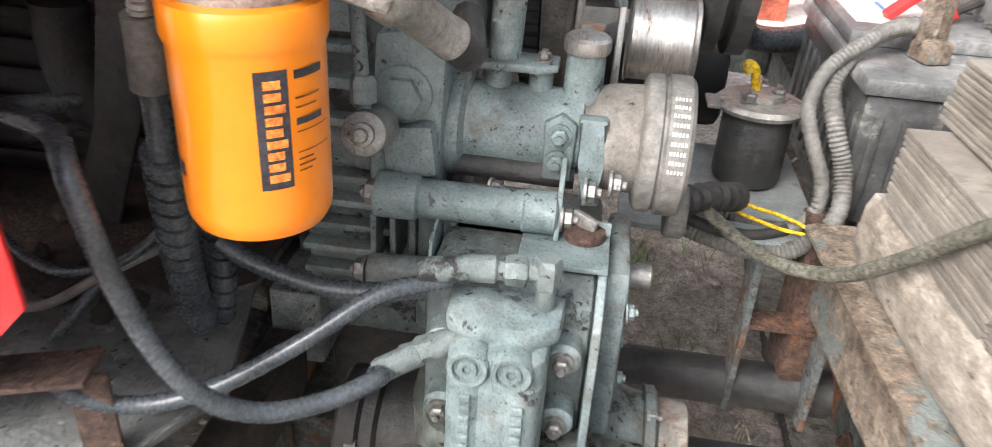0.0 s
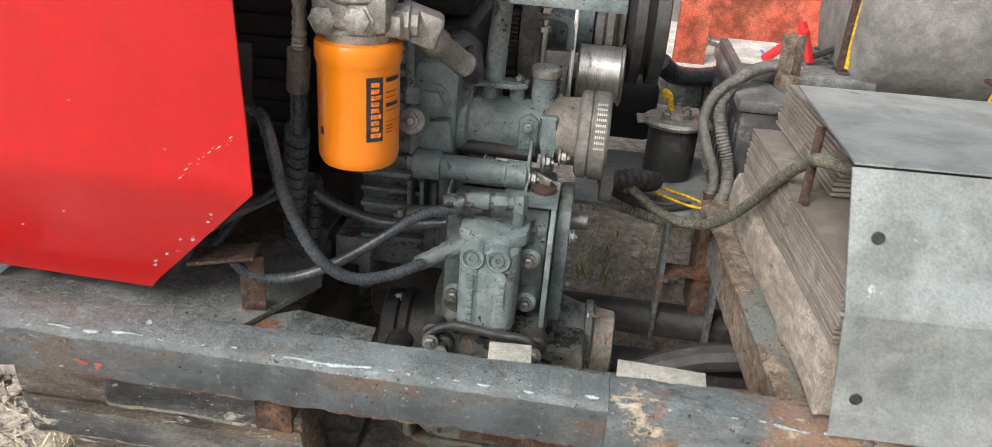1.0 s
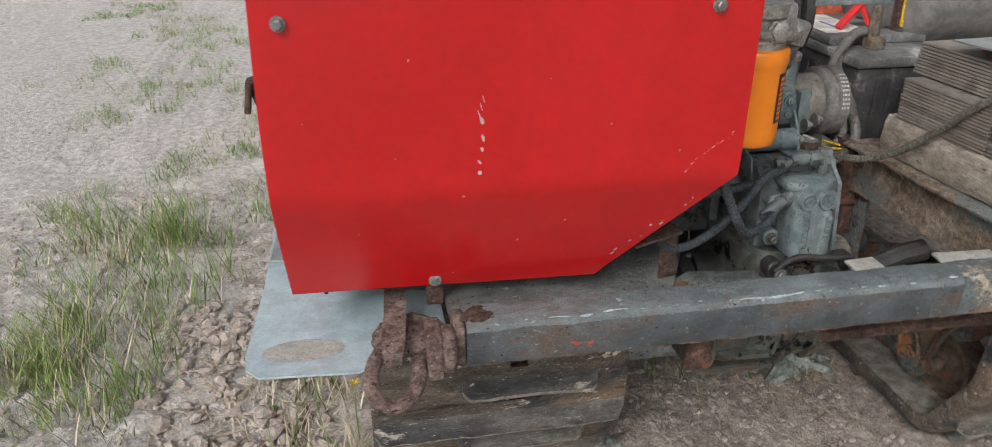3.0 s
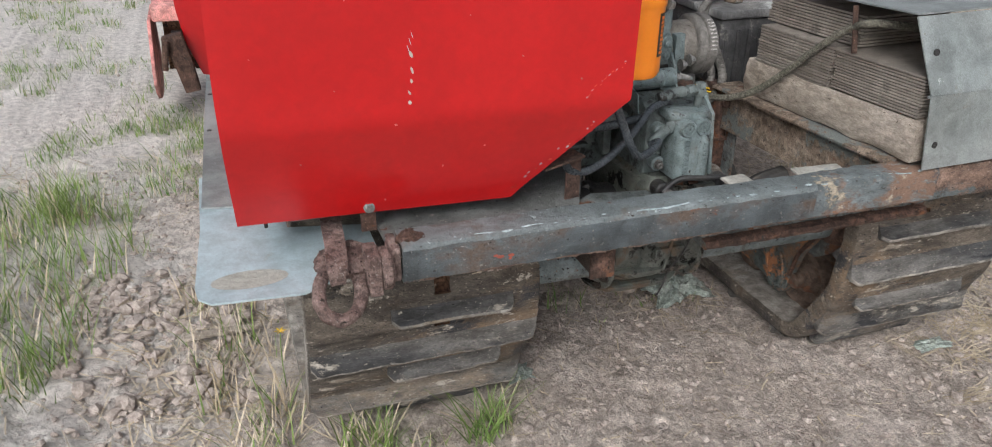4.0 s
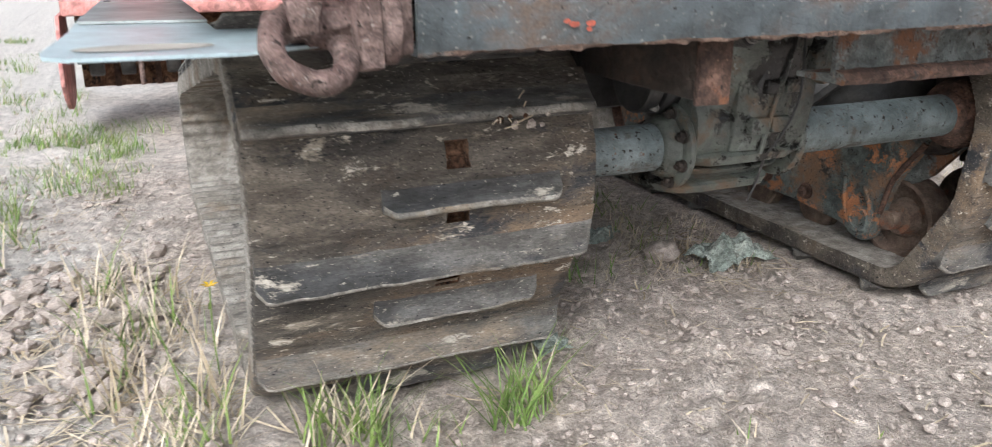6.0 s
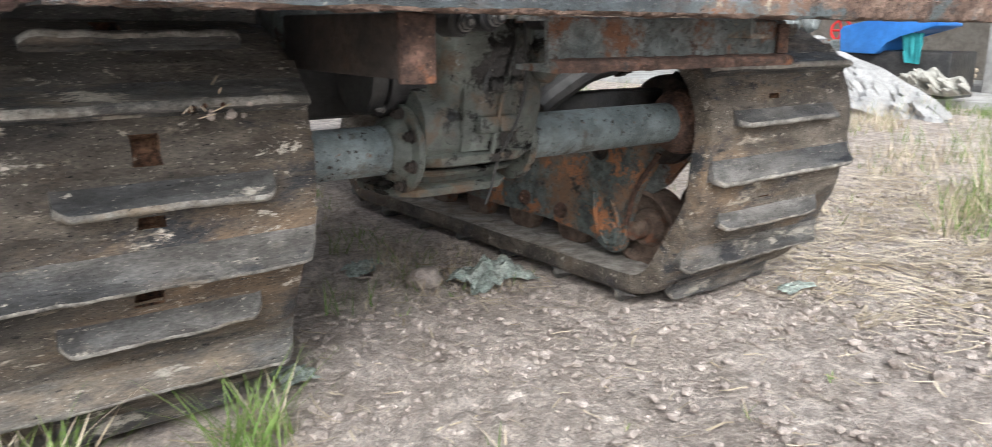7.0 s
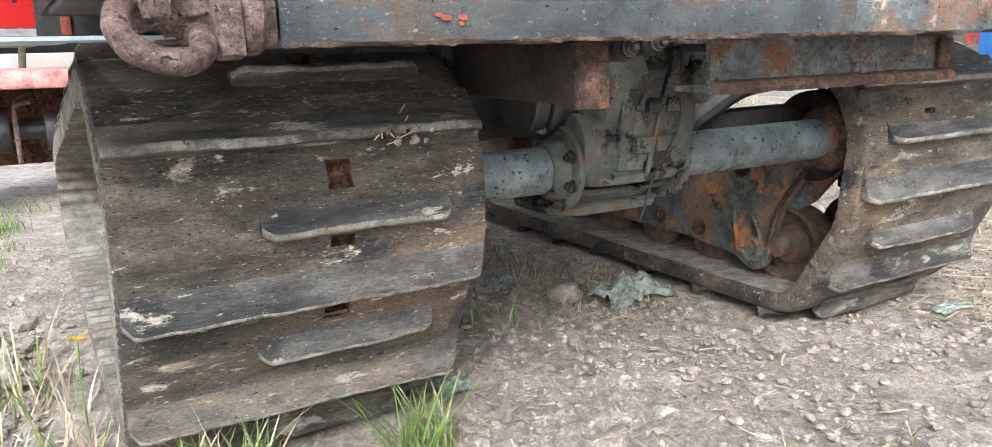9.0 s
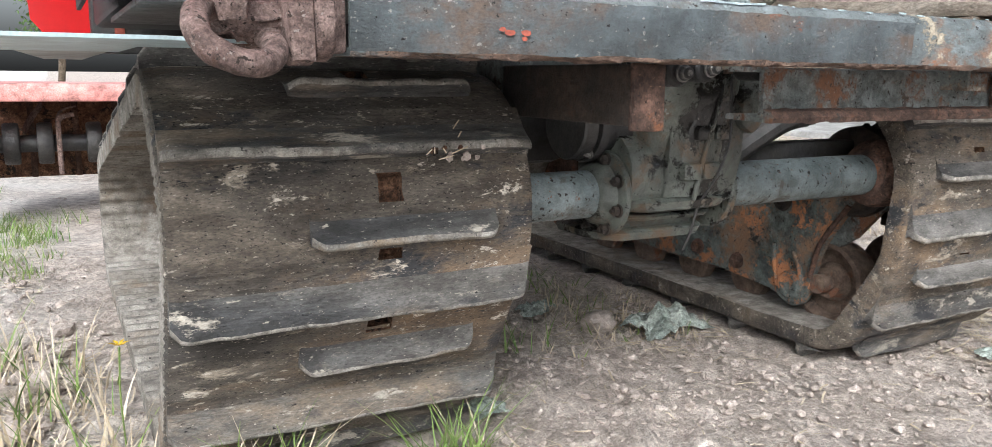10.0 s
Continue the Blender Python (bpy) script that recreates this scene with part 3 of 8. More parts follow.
def crawler_track(x0, x1, dy, s0, short, core_u, label, group, front=FRONT_ROLLER, bulge=None, wide=True):
    t = thing("crawler_track", ((x0 + x1) / 2, 1.3, 0.0), label, "crawler track", group)
    w = x1 - x0
    N = 520
    line, total = belt_line(0.0, N, [SPROCKET, front, IDLER] + ([bulge] if bulge else []))
    line = [(y + dy, z) for y, z in line]
    cu, windows = w * core_u, [(int(sw / total * N), k) for sw, k in ((0.02, 3), (0.235, 3), (0.325, 2), (0.44, 2), (0.56, 2))]
    holes = {i % N for c, k in windows for i in range(c - k, c + k)}
    # endless belt: outer skin with core windows, ribbed side walls, inner skin
    bm = mk()
    across = [(0.0, -0.010), (0.005, -0.003), (0.03, 0.001)] + [(0.03 + (cu - 0.047) * q / 7, 0.0015) for q in range(1, 7)] + [(cu - 0.017, 0.002), (cu + 0.017, 0.002)]
    win = len(across) - 2
    across += [(cu + 0.017 + (w - 0.047 - cu) * q / 7, 0.0015) for q in range(1, 7)] + [(w - 0.03, 0.001), (w - 0.005, -0.003), (w, -0.010)]
    prof = across + [(w, -0.046), (w * 0.5, -0.044), (0.0, -0.046)]
    n_out = len(across)
    rings = []
    for j, (y, z) in enumerate(line):
        a, b = line[(j - 4) % N], line[(j + 4) % N]
        d = Vector((b[0] - a[0], b[1] - a[1])).normalized()
        nrm = Vector((d.y, -d.x))
        ring = []
        for k, (u, o) in enumerate(prof):
            q = Vector((u * 9, y * 9, z * 9))
            uu = x0 + u
            if u < 0.001 or u > w - 0.001:
                uu += (-1 if u < 0.001 else 1) * (0.0012 * noise.noise(q * 1.2) - (0.0036 * (0.6 + 0.8 * noise.noise(Vector((j * 0.37, x0, 2)))) if j % 2 == 0 else 0.0) + 0.0005 * noise.noise(q * 9))
            if k in (win, win + 1):
                uu += 0.004 * noise.noise(q * 6)
            oo = o + 0.0024 * noise.noise(q * 0.7) + 0.0008 * noise.noise(q * 2.2) - (0.007 if not wide and k >= n_out and (j * 72 / N) % 1.0 < 0.45 else 0.0)
            ring.append(bm.verts.new((uu, y + nrm.x * oo, z + nrm.y * oo)))
        rings.append(ring)
    k = len(prof)
    for j in range(N):
        a, b = rings[j], rings[(j + 1) % N]
        for i in range(k):
            if i == win and j in holes:
                continue
            bm.faces.new((a[i], a[(i + 1) % k], b[(i + 1) % k], b[i])).material_index = 1 if i >= n_out and (i < k - 1 or not wide) else 0
    belt = part("belt", bm, "rubber", t, "worn black rubber belt grey with dust", sharp=1.0)
    belt.data.materials.append(M["beltside"])
    # lugs: full width and short ones in turn, each a rounded bar with sloping flanks
    pitch_n = 36
    for j in range(pitch_n):
        s = (s0 / total + j / pitch_n) * N
        i = int(s) % N
        y, z = line[i]
        a, b = line[(i - 4) % N], line[(i + 4) % N]
        d = Vector((b[0] - a[0], b[1] - a[1])).normalized()
        nrm = Vector((d.y, -d.x))
        full = j % 2 == 0
        u0, u1 = (0.004, w - 0.004) if full else short
        h = 0.034 if full else 0.029
        bm = mk()
        slope = [((-0.064 if full else -0.040) + (0.066 if full else 0.042) * q / 7, -0.003 + (h + 0.003) * (q / 7) ** 1.9) for q in range(8)]
        sect = slope + [(0.008, h + 0.0005), (0.0125, h - 0.004), (0.0125, h - 0.011), (0.006, 0.008), (0.010, -0.004)]
        M_ = 44
        rows = []
        for q in range(M_ + 1):
            f = q / M_
            u = u0 + (u1 - u0) * f
            e = min(f, 1 - f) * (u1 - u0)
            taper = min(1.0, (e + 0.004) / 0.022)
            sh = 0.22 + 0.78 * math.sin(0.5 * math.pi * taper) if taper < 1 else 1.0
            chew = 0.0035 * max(0.0, noise.noise(Vector((u * 38, j * 5.7, 1.0)))) + 0.0025 * noise.noise(Vector((u * 9, j * 1.9, 6)))
            row = []
            for ss, oo in sect:
                up = max(0.0, oo / h)
                o = (oo * sh if oo > 0 else oo) + 0.0016 * noise.noise(Vector((u * 26 + j * 3.1, ss * 60, j))) - chew * up
                st = ss + (0.004 * noise.noise(Vector((u * 8, j * 2.3, 4))) + 0.0015 * noise.noise(Vector((u * 45, j * 2.3, 4)))) * up - 0.012 * (1 - sh) * up
                row.append(bm.verts.new((x0 + u, y + d.x * st + nrm.x * o, z + d.y * st + nrm.y * o)))
            rows.append(row)
        for r0, r1 in zip(rows, rows[1:]):
            for c in range(len(sect) - 1):
                f = bm.faces.new((r0[c], r0[c + 1], r1[c + 1], r1[c]))
                # pale tip faces: rubbed dust, with catching light put into the colour
                f.material_index = 1 if c in (7, 8) else 2 if c < 3 else 0
        bm.faces.new(rows[0][::-1])
        bm.faces.new(rows[-1])
        lug_ = part("lug", bm, "lugrubber", belt, "", sharp=0.9)
        lug_.data.materials.append(M["lug"])
        lug_.data.materials.append(M["rubber"])
    # rusty iron cores sunk behind the windows
    for c, k in windows:
        bm = mk()
        rows = []
        for q in (-k - 0.8, -k - 0.12, -k - 0.08, -0.5 * k, 0.0, 0.5 * k, k + 0.08, k + 0.12, k + 0.8):
            i0 = math.floor(c + q)
            f = c + q - i0
            y = line[i0 % N][0] * (1 - f) + line[(i0 + 1) % N][0] * f
            z = line[i0 % N][1] * (1 - f) + line[(i0 + 1) % N][1] * f
            a, b = line[(i0 - 4) % N], line[(i0 + 4) % N]
            d = Vector((b[0] - a[0], b[1] - a[1])).normalized()
            nrm = Vector((d.y, -d.x))
            row = []
            for u in (-0.025, -0.0195, -0.019, -0.009, 0.0, 0.009, 0.019, 0.0195, 0.025):
                rim = abs(q) > k + 0.1 or abs(u) > 0.0192
                o = -0.0012 if rim else -0.024 + 0.010 * noise.noise(Vector((u * 60, q * 0.9, c)))
                row.append(bm.verts.new((x0 + cu + u, y + nrm.x * o, z + nrm.y * o)))
            rows.append(row)
        for r0, r1 in zip(rows, rows[1:]):
            for p in range(8):
                bm.faces.new((r0[p], r0[p + 1], r1[p + 1], r1[p]))
        part("core_window", bm, "corerust", belt, "torn window with rusty iron core", sharp=0.5)
    # sprocket, rollers, idler
    xm = (x0 + x1) / 2
    for nm, (cy, cz), r, hw, mat in (("front_roller", (front[0] + 0.02, 0.142), 0.094, 0.15, "rollerrust"), ("idler_wheel", IDLER[:2], 0.135, 0.12, "rust")):
        cy += dy + (0.03 if nm == "front_roller" and dy else 0.0)
        hw = hw if wide else 0.075
        bm = mk()
        for sx in (-1, 1):
            # a dished disc with a broad rim, its hub standing proud
            xf = xm + sx * hw
            lathe(bm, (xf, cy, cz), (sx, 0, 0), [(0.02, -0.066), (r - 0.012, -0.066), (r - 0.002, -0.060), (r, -0.05), (r, -0.008), (r - 0.003, 0.0), (r - 0.012, 0.002), (r - 0.017, -0.006), (r - 0.022, -0.022), (0.046, -0.026), (0.040, -0.010), (0.034, -0.002), (0.018, 0.0)], 44)
        cyl(bm, (xm - hw - 0.03, cy, cz), (xm + hw + 0.03, cy, cz), 0.022, seg=16)
        part(nm, bm, mat, t, "rusty steel wheel")
    bm = mk()
    cy, cz, r = SPROCKET
    cy += dy
    teeth = 11
    for q in range(teeth):
        a = 2 * math.pi * q / teeth + 0.2
        for sx in (-0.03, 0.03):
            c_, s_ = math.cos(a), math.sin(a)
            m = Matrix(((1, 0, 0, xm + sx), (0, c_, -s_, cy), (0, s_, c_, cz), (0, 0, 0, 1)))
            box(bm, -0.008, 0.008, 0.08, 0.128, -0.013, 0.013, 0.004, m)
    for sx in (-0.03, 0.03):
        lathe(bm, (xm + sx - 0.008, cy, cz), (1, 0, 0), [(0.07, 0), (0.112, 0.0), (0.112, 0.016), (0.07, 0.016)], 40)
    cyl(bm, (xm - 0.06, cy, cz), (xm + 0.06, cy, cz), 0.08, seg=28)
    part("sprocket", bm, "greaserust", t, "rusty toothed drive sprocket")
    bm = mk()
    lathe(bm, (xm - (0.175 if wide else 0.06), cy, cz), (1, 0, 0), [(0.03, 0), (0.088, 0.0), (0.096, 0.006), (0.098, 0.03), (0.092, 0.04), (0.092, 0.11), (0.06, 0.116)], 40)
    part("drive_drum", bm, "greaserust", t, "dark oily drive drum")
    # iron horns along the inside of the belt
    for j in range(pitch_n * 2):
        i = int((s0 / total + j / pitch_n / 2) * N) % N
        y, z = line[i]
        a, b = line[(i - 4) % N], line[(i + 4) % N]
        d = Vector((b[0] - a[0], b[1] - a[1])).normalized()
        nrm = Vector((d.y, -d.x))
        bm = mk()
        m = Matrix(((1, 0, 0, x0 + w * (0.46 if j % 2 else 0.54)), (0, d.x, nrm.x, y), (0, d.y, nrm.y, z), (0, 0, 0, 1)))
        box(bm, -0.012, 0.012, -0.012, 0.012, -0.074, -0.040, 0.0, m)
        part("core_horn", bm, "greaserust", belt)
    for cy in (1.02, 1.22, 1.42, 1.62):
        bm = mk()
        lathe(bm, (xm - (0.15 if wide else 0.06), cy, 0.108), (1, 0, 0), [(0.02, 0), (0.052, 0.0), (0.058, 0.006), (0.058, 0.034), (0.03, 0.04), (0.03, 0.12), (0.058, 0.126), (0.058, 0.154), (0.052, 0.16), (0.02, 0.16)], 28)
        part("track_roller", bm, "rollerrust", t)
    return t, belt


LEFT_X, RIGHT_X = (-0.850, -0.347), (0.455, 0.957)
crawler_track(*LEFT_X, 0.0, 0.183, (0.172, 0.435), 0.56, "dusty black rubber crawler track with worn lugs", "crawler tracks", wide=False)
crawler_track(*RIGHT_X, -0.04, 0.160, (0.06, 0.41), 0.40, "dusty black rubber crawler track round rusty wheels", "crawler tracks", (0.772, 0.140, 0.123), (0.745, 0.285, 0.172))


# ---- front cross beam and deck ----
def cross_beam():
    t = thing("front_beam", (0.2, 0.36, 0.61), "grey painted steel front cross beam, paint worn to rust", "steel beam")
    def length(xs, mat, label=""):
        bm = mk()
        rows = []
        for i, x in enumerate(xs):
            w = lambda k: 0.0022 * noise.noise(Vector((x * 14, k * 5.0, 0))) + 0.0014 * noise.noise(Vector((x * 45, k * 3.0, 7))) + 0.0009 * noise.noise(Vector((x * 110, k * 3.0, 9)))
            prof = [(0.325, 0.611), (0.322, 0.615), (0.321, 0.672), (0.325, 0.680), (0.333, 0.684), (0.376, 0.686), (0.376, 0.679), (0.331, 0.677), (0.328, 0.669), (0.329, 0.618), (0.40, 0.617), (0.40, 0.611)]
            rows.append([bm.verts.new((x, y + w(k), z + w(k + 30) * (2.6 if k in (0, 11) else 1.0))) for k, (y, z) in enumerate(prof)])
        n = len(rows[0])
        for a, b in zip(rows, rows[1:]):
            for k in range(n):
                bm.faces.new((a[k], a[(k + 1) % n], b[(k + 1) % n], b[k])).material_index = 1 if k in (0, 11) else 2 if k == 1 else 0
        bm.faces.new(rows[0][::-1])
        bm.faces.new(rows[-1])
        ob = part("channel", bm, mat, t, label)
        ob.data.materials.append(M["beamrust"])
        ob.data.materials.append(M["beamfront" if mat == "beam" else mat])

    length([-0.70 + 0.005 * i for i in range(165)], "beam")
    length([0.1205 + 0.005 * i for i in range(61)], "beammix", "stretch of beam where paint gives way to rust")
    length([0.4205 + 0.005 * i for i in range(150)], "beamrust", "rusted end of the beam")
    # ragged pale strip along the top edge: a highlight put into the colour
    for q, (lo, hi, nm) in enumerate(((-0.66, 0.41, 0),)):
        bm = mk()
        prev = None
        for i in range(int((hi - lo) / 0.004)):
            x = lo + 0.004 * i
            w_ = 0.0027 * (noise.noise(Vector((x * 7, 3.0 + nm, 1))) + 0.9 * noise.noise(Vector((x * 55, 8.0 + nm, 2))) + 0.06)
            if w_ <= 0.0002:
                prev = None
                continue
            c_ = 0.5 + 0.4 * noise.noise(Vector((x * 16, nm, 4)))
            y0, z0 = (0.3205 + 0.011 * c_, 0.6765 + 0.0095 * c_ ** 0.6) if q == 0 else (0.334 + 0.012 * c_, 0.6852) if q == 1 else (0.3205 + 0.006 * c_, 0.674 + 0.006 * c_)
            ring = [bm.verts.new((x, y0 - w_, z0 - (0.0015 if q == 1 else w_ * 0.7))), bm.verts.new((x, y0 - w_ * 0.2, z0 + 0.0014)), bm.verts.new((x, y0 + w_, z0 + (-0.0015 if q == 1 else 0.0012)))]
            if prev:
                for k in range(2):
                    bm.faces.new((prev[k], prev[k + 1], ring[k + 1], ring[k]))
            prev = ring
        bmesh.ops.delete(bm, geom=[v for v in bm.verts if not v.link_faces], context="VERTS")
        part("paint_ridge", bm, "paintedge", t, "pale rubbed paint ridge")
    # spots of old red paint
    for k, (px_, pz, w_) in enumerate(((-0.540, 0.640, 0.004), (-0.531, 0.637, 0.006), (-0.512, 0.637, 0.006), (-0.514, 0.631, 0.004))):
        bm = mk()
        vs = []
        for a in range(9):
            rr = w_ * (1 + 0.5 * noise.noise(Vector((a * 1.7, k, 2))))
            vs.append(bm.verts.new((px_ + rr * math.cos(a * 0.698), 0.3185, pz + 0.55 * rr * math.sin(a * 0.698))))
        bm.faces.new(vs)
        part("red_spot", bm, "redspot", t, "spot of old orange-red paint")
    return t


cross_beam()


def deck_and_brackets():
    bm = mk()
    poly = [(-0.72, 0.379), (-0.36, 0.379), (-0.335, 0.43), (-0.29, 0.52), (-0.335, 0.68), (-0.335, 0.98), (-0.86, 0.98), (-0.86, 0.50), (-0.72, 0.50)]
    extrude(bm, poly, "z", 0.666, 0.674, 0.0015)
    solo("deck_plate", bm, "deck", "oily grey steel deck plate with flaking paint", "deck plate")
    # dark greasy sheet; the shade under the hood is also in its colour
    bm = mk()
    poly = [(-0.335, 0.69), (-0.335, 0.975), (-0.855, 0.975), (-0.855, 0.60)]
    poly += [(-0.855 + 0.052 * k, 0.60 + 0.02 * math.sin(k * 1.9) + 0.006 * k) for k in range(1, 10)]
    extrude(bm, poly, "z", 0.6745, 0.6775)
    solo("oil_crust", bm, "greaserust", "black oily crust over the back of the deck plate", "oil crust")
    rng = random.Random(31)
    for k in range(26):
        bm = mk()
        r = rng.uniform(0.006, 0.020)
        p = Vector((rng.uniform(-0.60, -0.37), rng.uniform(0.56, 0.84), 0.678 + r * 0.3))
        bmesh.ops.create_icosphere(bm, subdivisions=2, radius=r, matrix=Matrix.Translation(p))
        jitter(bm, r * 0.6, 60)
        for v in bm.verts:
            v.co.z = max(0.6776, p.z + (v.co.z - p.z) * 0.6)
        solo("dirt_lump", bm, "greaserust" if k % 4 else "rust", "greasy lump of dirt lying on the deck", "dirt lump", "dirt lumps")
    bm = mk()
    extrude(bm, [(-0.355, 0.379), (-0.185, 0.379), (-0.188, 0.440), (-0.30, 0.458), (-0.345, 0.43)], "z", 0.659, 0.665, 0.001)
    solo("notched_plate", bm, "rustgrey", "small rusty grey steel plate behind the beam", "steel plate")
    for nm, c, w, d_, rz in (("mounting_tab", (-0.005, 0.401, 0.672), 0.055, 0.05, 4), ("mounting_tab", (0.185, 0.398, 0.672), 0.11, 0.045, -3)):
        bm = mk()
        box(bm, -w / 2, w / 2, -d_ / 2, d_ / 2, 0, 0.005, 0.0012, pose(*c, 4, 0, rz))
        ob = solo(nm, bm, "drymud", "bare steel mounting tab welded behind the beam", "steel tab", "mounting tabs")
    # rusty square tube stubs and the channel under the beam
    # stub sides near black: the deck's shade put into their colour
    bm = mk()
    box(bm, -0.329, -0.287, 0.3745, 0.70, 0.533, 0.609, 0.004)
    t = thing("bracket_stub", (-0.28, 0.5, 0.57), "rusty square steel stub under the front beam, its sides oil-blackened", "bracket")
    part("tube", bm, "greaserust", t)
    bm = mk()
    box(bm, -0.333, -0.283, 0.367, 0.374, 0.528, 0.6095, 0.002)
    bmesh.ops.subdivide_edges(bm, edges=bm.edges, cuts=3)
    jitter(bm, 0.002, 45)
    part("end_plate", bm, "rust", t, "flaking rusty end plate")
    t = thing("under_channel", (0.27, 0.42, 0.54), "rust-eaten grey steel channel under the front beam", "steel channel")
    bm = mk()
    xs = [-0.062 + 0.007 * i for i in range(82)]
    rows = []
    for x in xs:
        w = lambda k: 0.0022 * noise.noise(Vector((x * 30, k * 4.0, 2))) + (0.0022 * noise.noise(Vector((x * 80, k * 4.0, 5))) if k < 4 else 0.0)
        prof = [(0.400, 0.531), (0.396, 0.539), (0.402, 0.547), (0.418, 0.551), (0.418, 0.606), (0.425, 0.6095), (0.49, 0.6095), (0.49, 0.603), (0.428, 0.602), (0.426, 0.545), (0.49, 0.541), (0.49, 0.534)]
        rows.append([bm.verts.new((x, y + w(k), z + w(k + 40))) for k, (y, z) in enumerate(prof)])
    n = len(rows[0])
    for a, b in zip(rows, rows[1:]):
        for k in range(n):
            bm.faces.new((a[k], a[(k + 1) % n], b[(k + 1) % n], b[k])).material_index = 1 if k in (0, 1, 2, 11) else 0
    bm.faces.new(rows[0][::-1])
    bm.faces.new(rows[-1])
    part("channel", bm, "rustgrey", t).data.materials.append(M["rust"])
    bm = mk()
    box(bm, 0.472, 0.503, 0.4085, 0.4145, 0.552, 0.602, 0.001)
    part("end_plate", bm, "rust", t)
    # long side rails going back
    for x, nm in ((-0.30, "side_rail"), (0.42, "side_rail")):
        bm = mk()
        box(bm, x - 0.03, x + 0.03, 0.705, 2.3, 0.56, 0.655, 0.004)
        solo(nm, bm, "rustgrey", "rusty grey steel chassis side rail", "chassis rail", "chassis rails")
    # rear cross members close the frame behind the engine
    bm = mk()
    box(bm, -0.266, 0.386, 1.9, 1.96, 0.58, 0.65, 0.004)
    solo("rear_member", bm, "rustgrey", "dark rusty steel rear cross member", "steel beam")


deck_and_brackets()


def shackle():
    t = thing("towing_shackle", (-0.77, 0.32, 0.58), "rusty towing shackle and lugs on the beam end", "shackle")
    bm = mk()
    tube(bm, [(-0.822, 0.345, 0.648), (-0.836, 0.312, 0.645), (-0.844, 0.283, 0.632), (-0.838, 0.263, 0.614), (-0.818, 0.256, 0.603), (-0.795, 0.268, 0.601), (-0.779, 0.292, 0.607), (-0.772, 0.318, 0.617), (-0.772, 0.350, 0.626)], 0.0112, 16, 6)
    jitter(bm, 0.0018, 60)
    part("ring", bm, "rustdusty", t, "thick rusty iron ring")
    bm = mk()
    extrude(bm, [(0.306, 0.604), (0.325, 0.600), (0.37, 0.606), (0.37, 0.674), (0.318, 0.674), (0.311, 0.668)], "x", -0.760, -0.737, 0.003)
    bmesh.ops.subdivide_edges(bm, edges=bm.edges, cuts=2)
    jitter(bm, 0.0016, 50)
    part("lug_plate", bm, "rustdusty", t)
    bm = mk()
    cyl(bm, (-0.7365, 0.335, 0.640), (-0.718, 0.335, 0.640), 0.036, seg=28, bev=0.004)
    box(bm, -0.7175, -0.7005, 0.330, 0.39, 0.612, 0.676, 0.004)
    jitter(bm, 0.0015, 50)
    part("lug_plate", bm, "rustdusty", t)
    # strap from the deck out to the ring, its worn end turned down
    bm = mk()
    rows = []
    for y, z, xc, hw in ((0.470, 0.681, -0.795, 0.017), (0.43, 0.684, -0.798, 0.017), (0.38, 0.683, -0.801, 0.017), (0.335, 0.680, -0.806, 0.017), (0.312, 0.674, -0.808, 0.0165), (0.303, 0.662, -0.809, 0.015), (0.302, 0.648, -0.809, 0.011)):
        n_ = 7
        rows.append([bm.verts.new((xc - hw + 2 * hw * k / (n_ - 1), y, z + 0.001 * math.sin(k * 2.1 + y * 60))) for k in range(n_)] + [bm.verts.new((xc + hw - 2 * hw * k / (n_ - 1), y + 0.004, z - 0.011)) for k in range(n_)])
    for a, b in zip(rows, rows[1:]):
        for k in range(len(a)):
            bm.faces.new((a[k], a[(k + 1) % len(a)], b[(k + 1) % len(a)], b[k]))
    bm.faces.new(rows[0][::-1])
    bm.faces.new(rows[-1])
    jitter(bm, 0.0014, 70)
    part("strap", bm, "rustdusty", t)
    # lumpy weld between ring, lugs and beam end
    bm = mk()
    bmesh.ops.create_icosphere(bm, subdivisions=4, radius=1.0)
    for v in bm.verts:
        c_ = v.co.copy()
        v.co = Vector((-0.780 + 0.058 * c_.x, 0.380 + 0.046 * c_.y, 0.640 + 0.022 * c_.z)) + 0.008 * noise.noise_vector(c_ * 2.5) + 0.005 * noise.noise_vector(c_ * 6.0)
    part("weld_block", bm, "rustdusty", t, "lumpy rusty weld with grease and dirt")
    bm = mk()
    bmesh.ops.create_icosphere(bm, subdivisions=4, radius=1.0)
    for v in bm.verts:
        c_ = v.co.copy()
        v.co = Vector((-0.680 + 0.024 * c_.x, 0.350 + 0.020 * c_.y, 0.681 + 0.009 * c_.z)) + 0.007 * noise.noise_vector(c_ * 2.2) + 0.003 * noise.noise_vector(c_ * 6.0)
    part("rust_block", bm, "rust", t, "lump of flaking orange rust")


shackle()


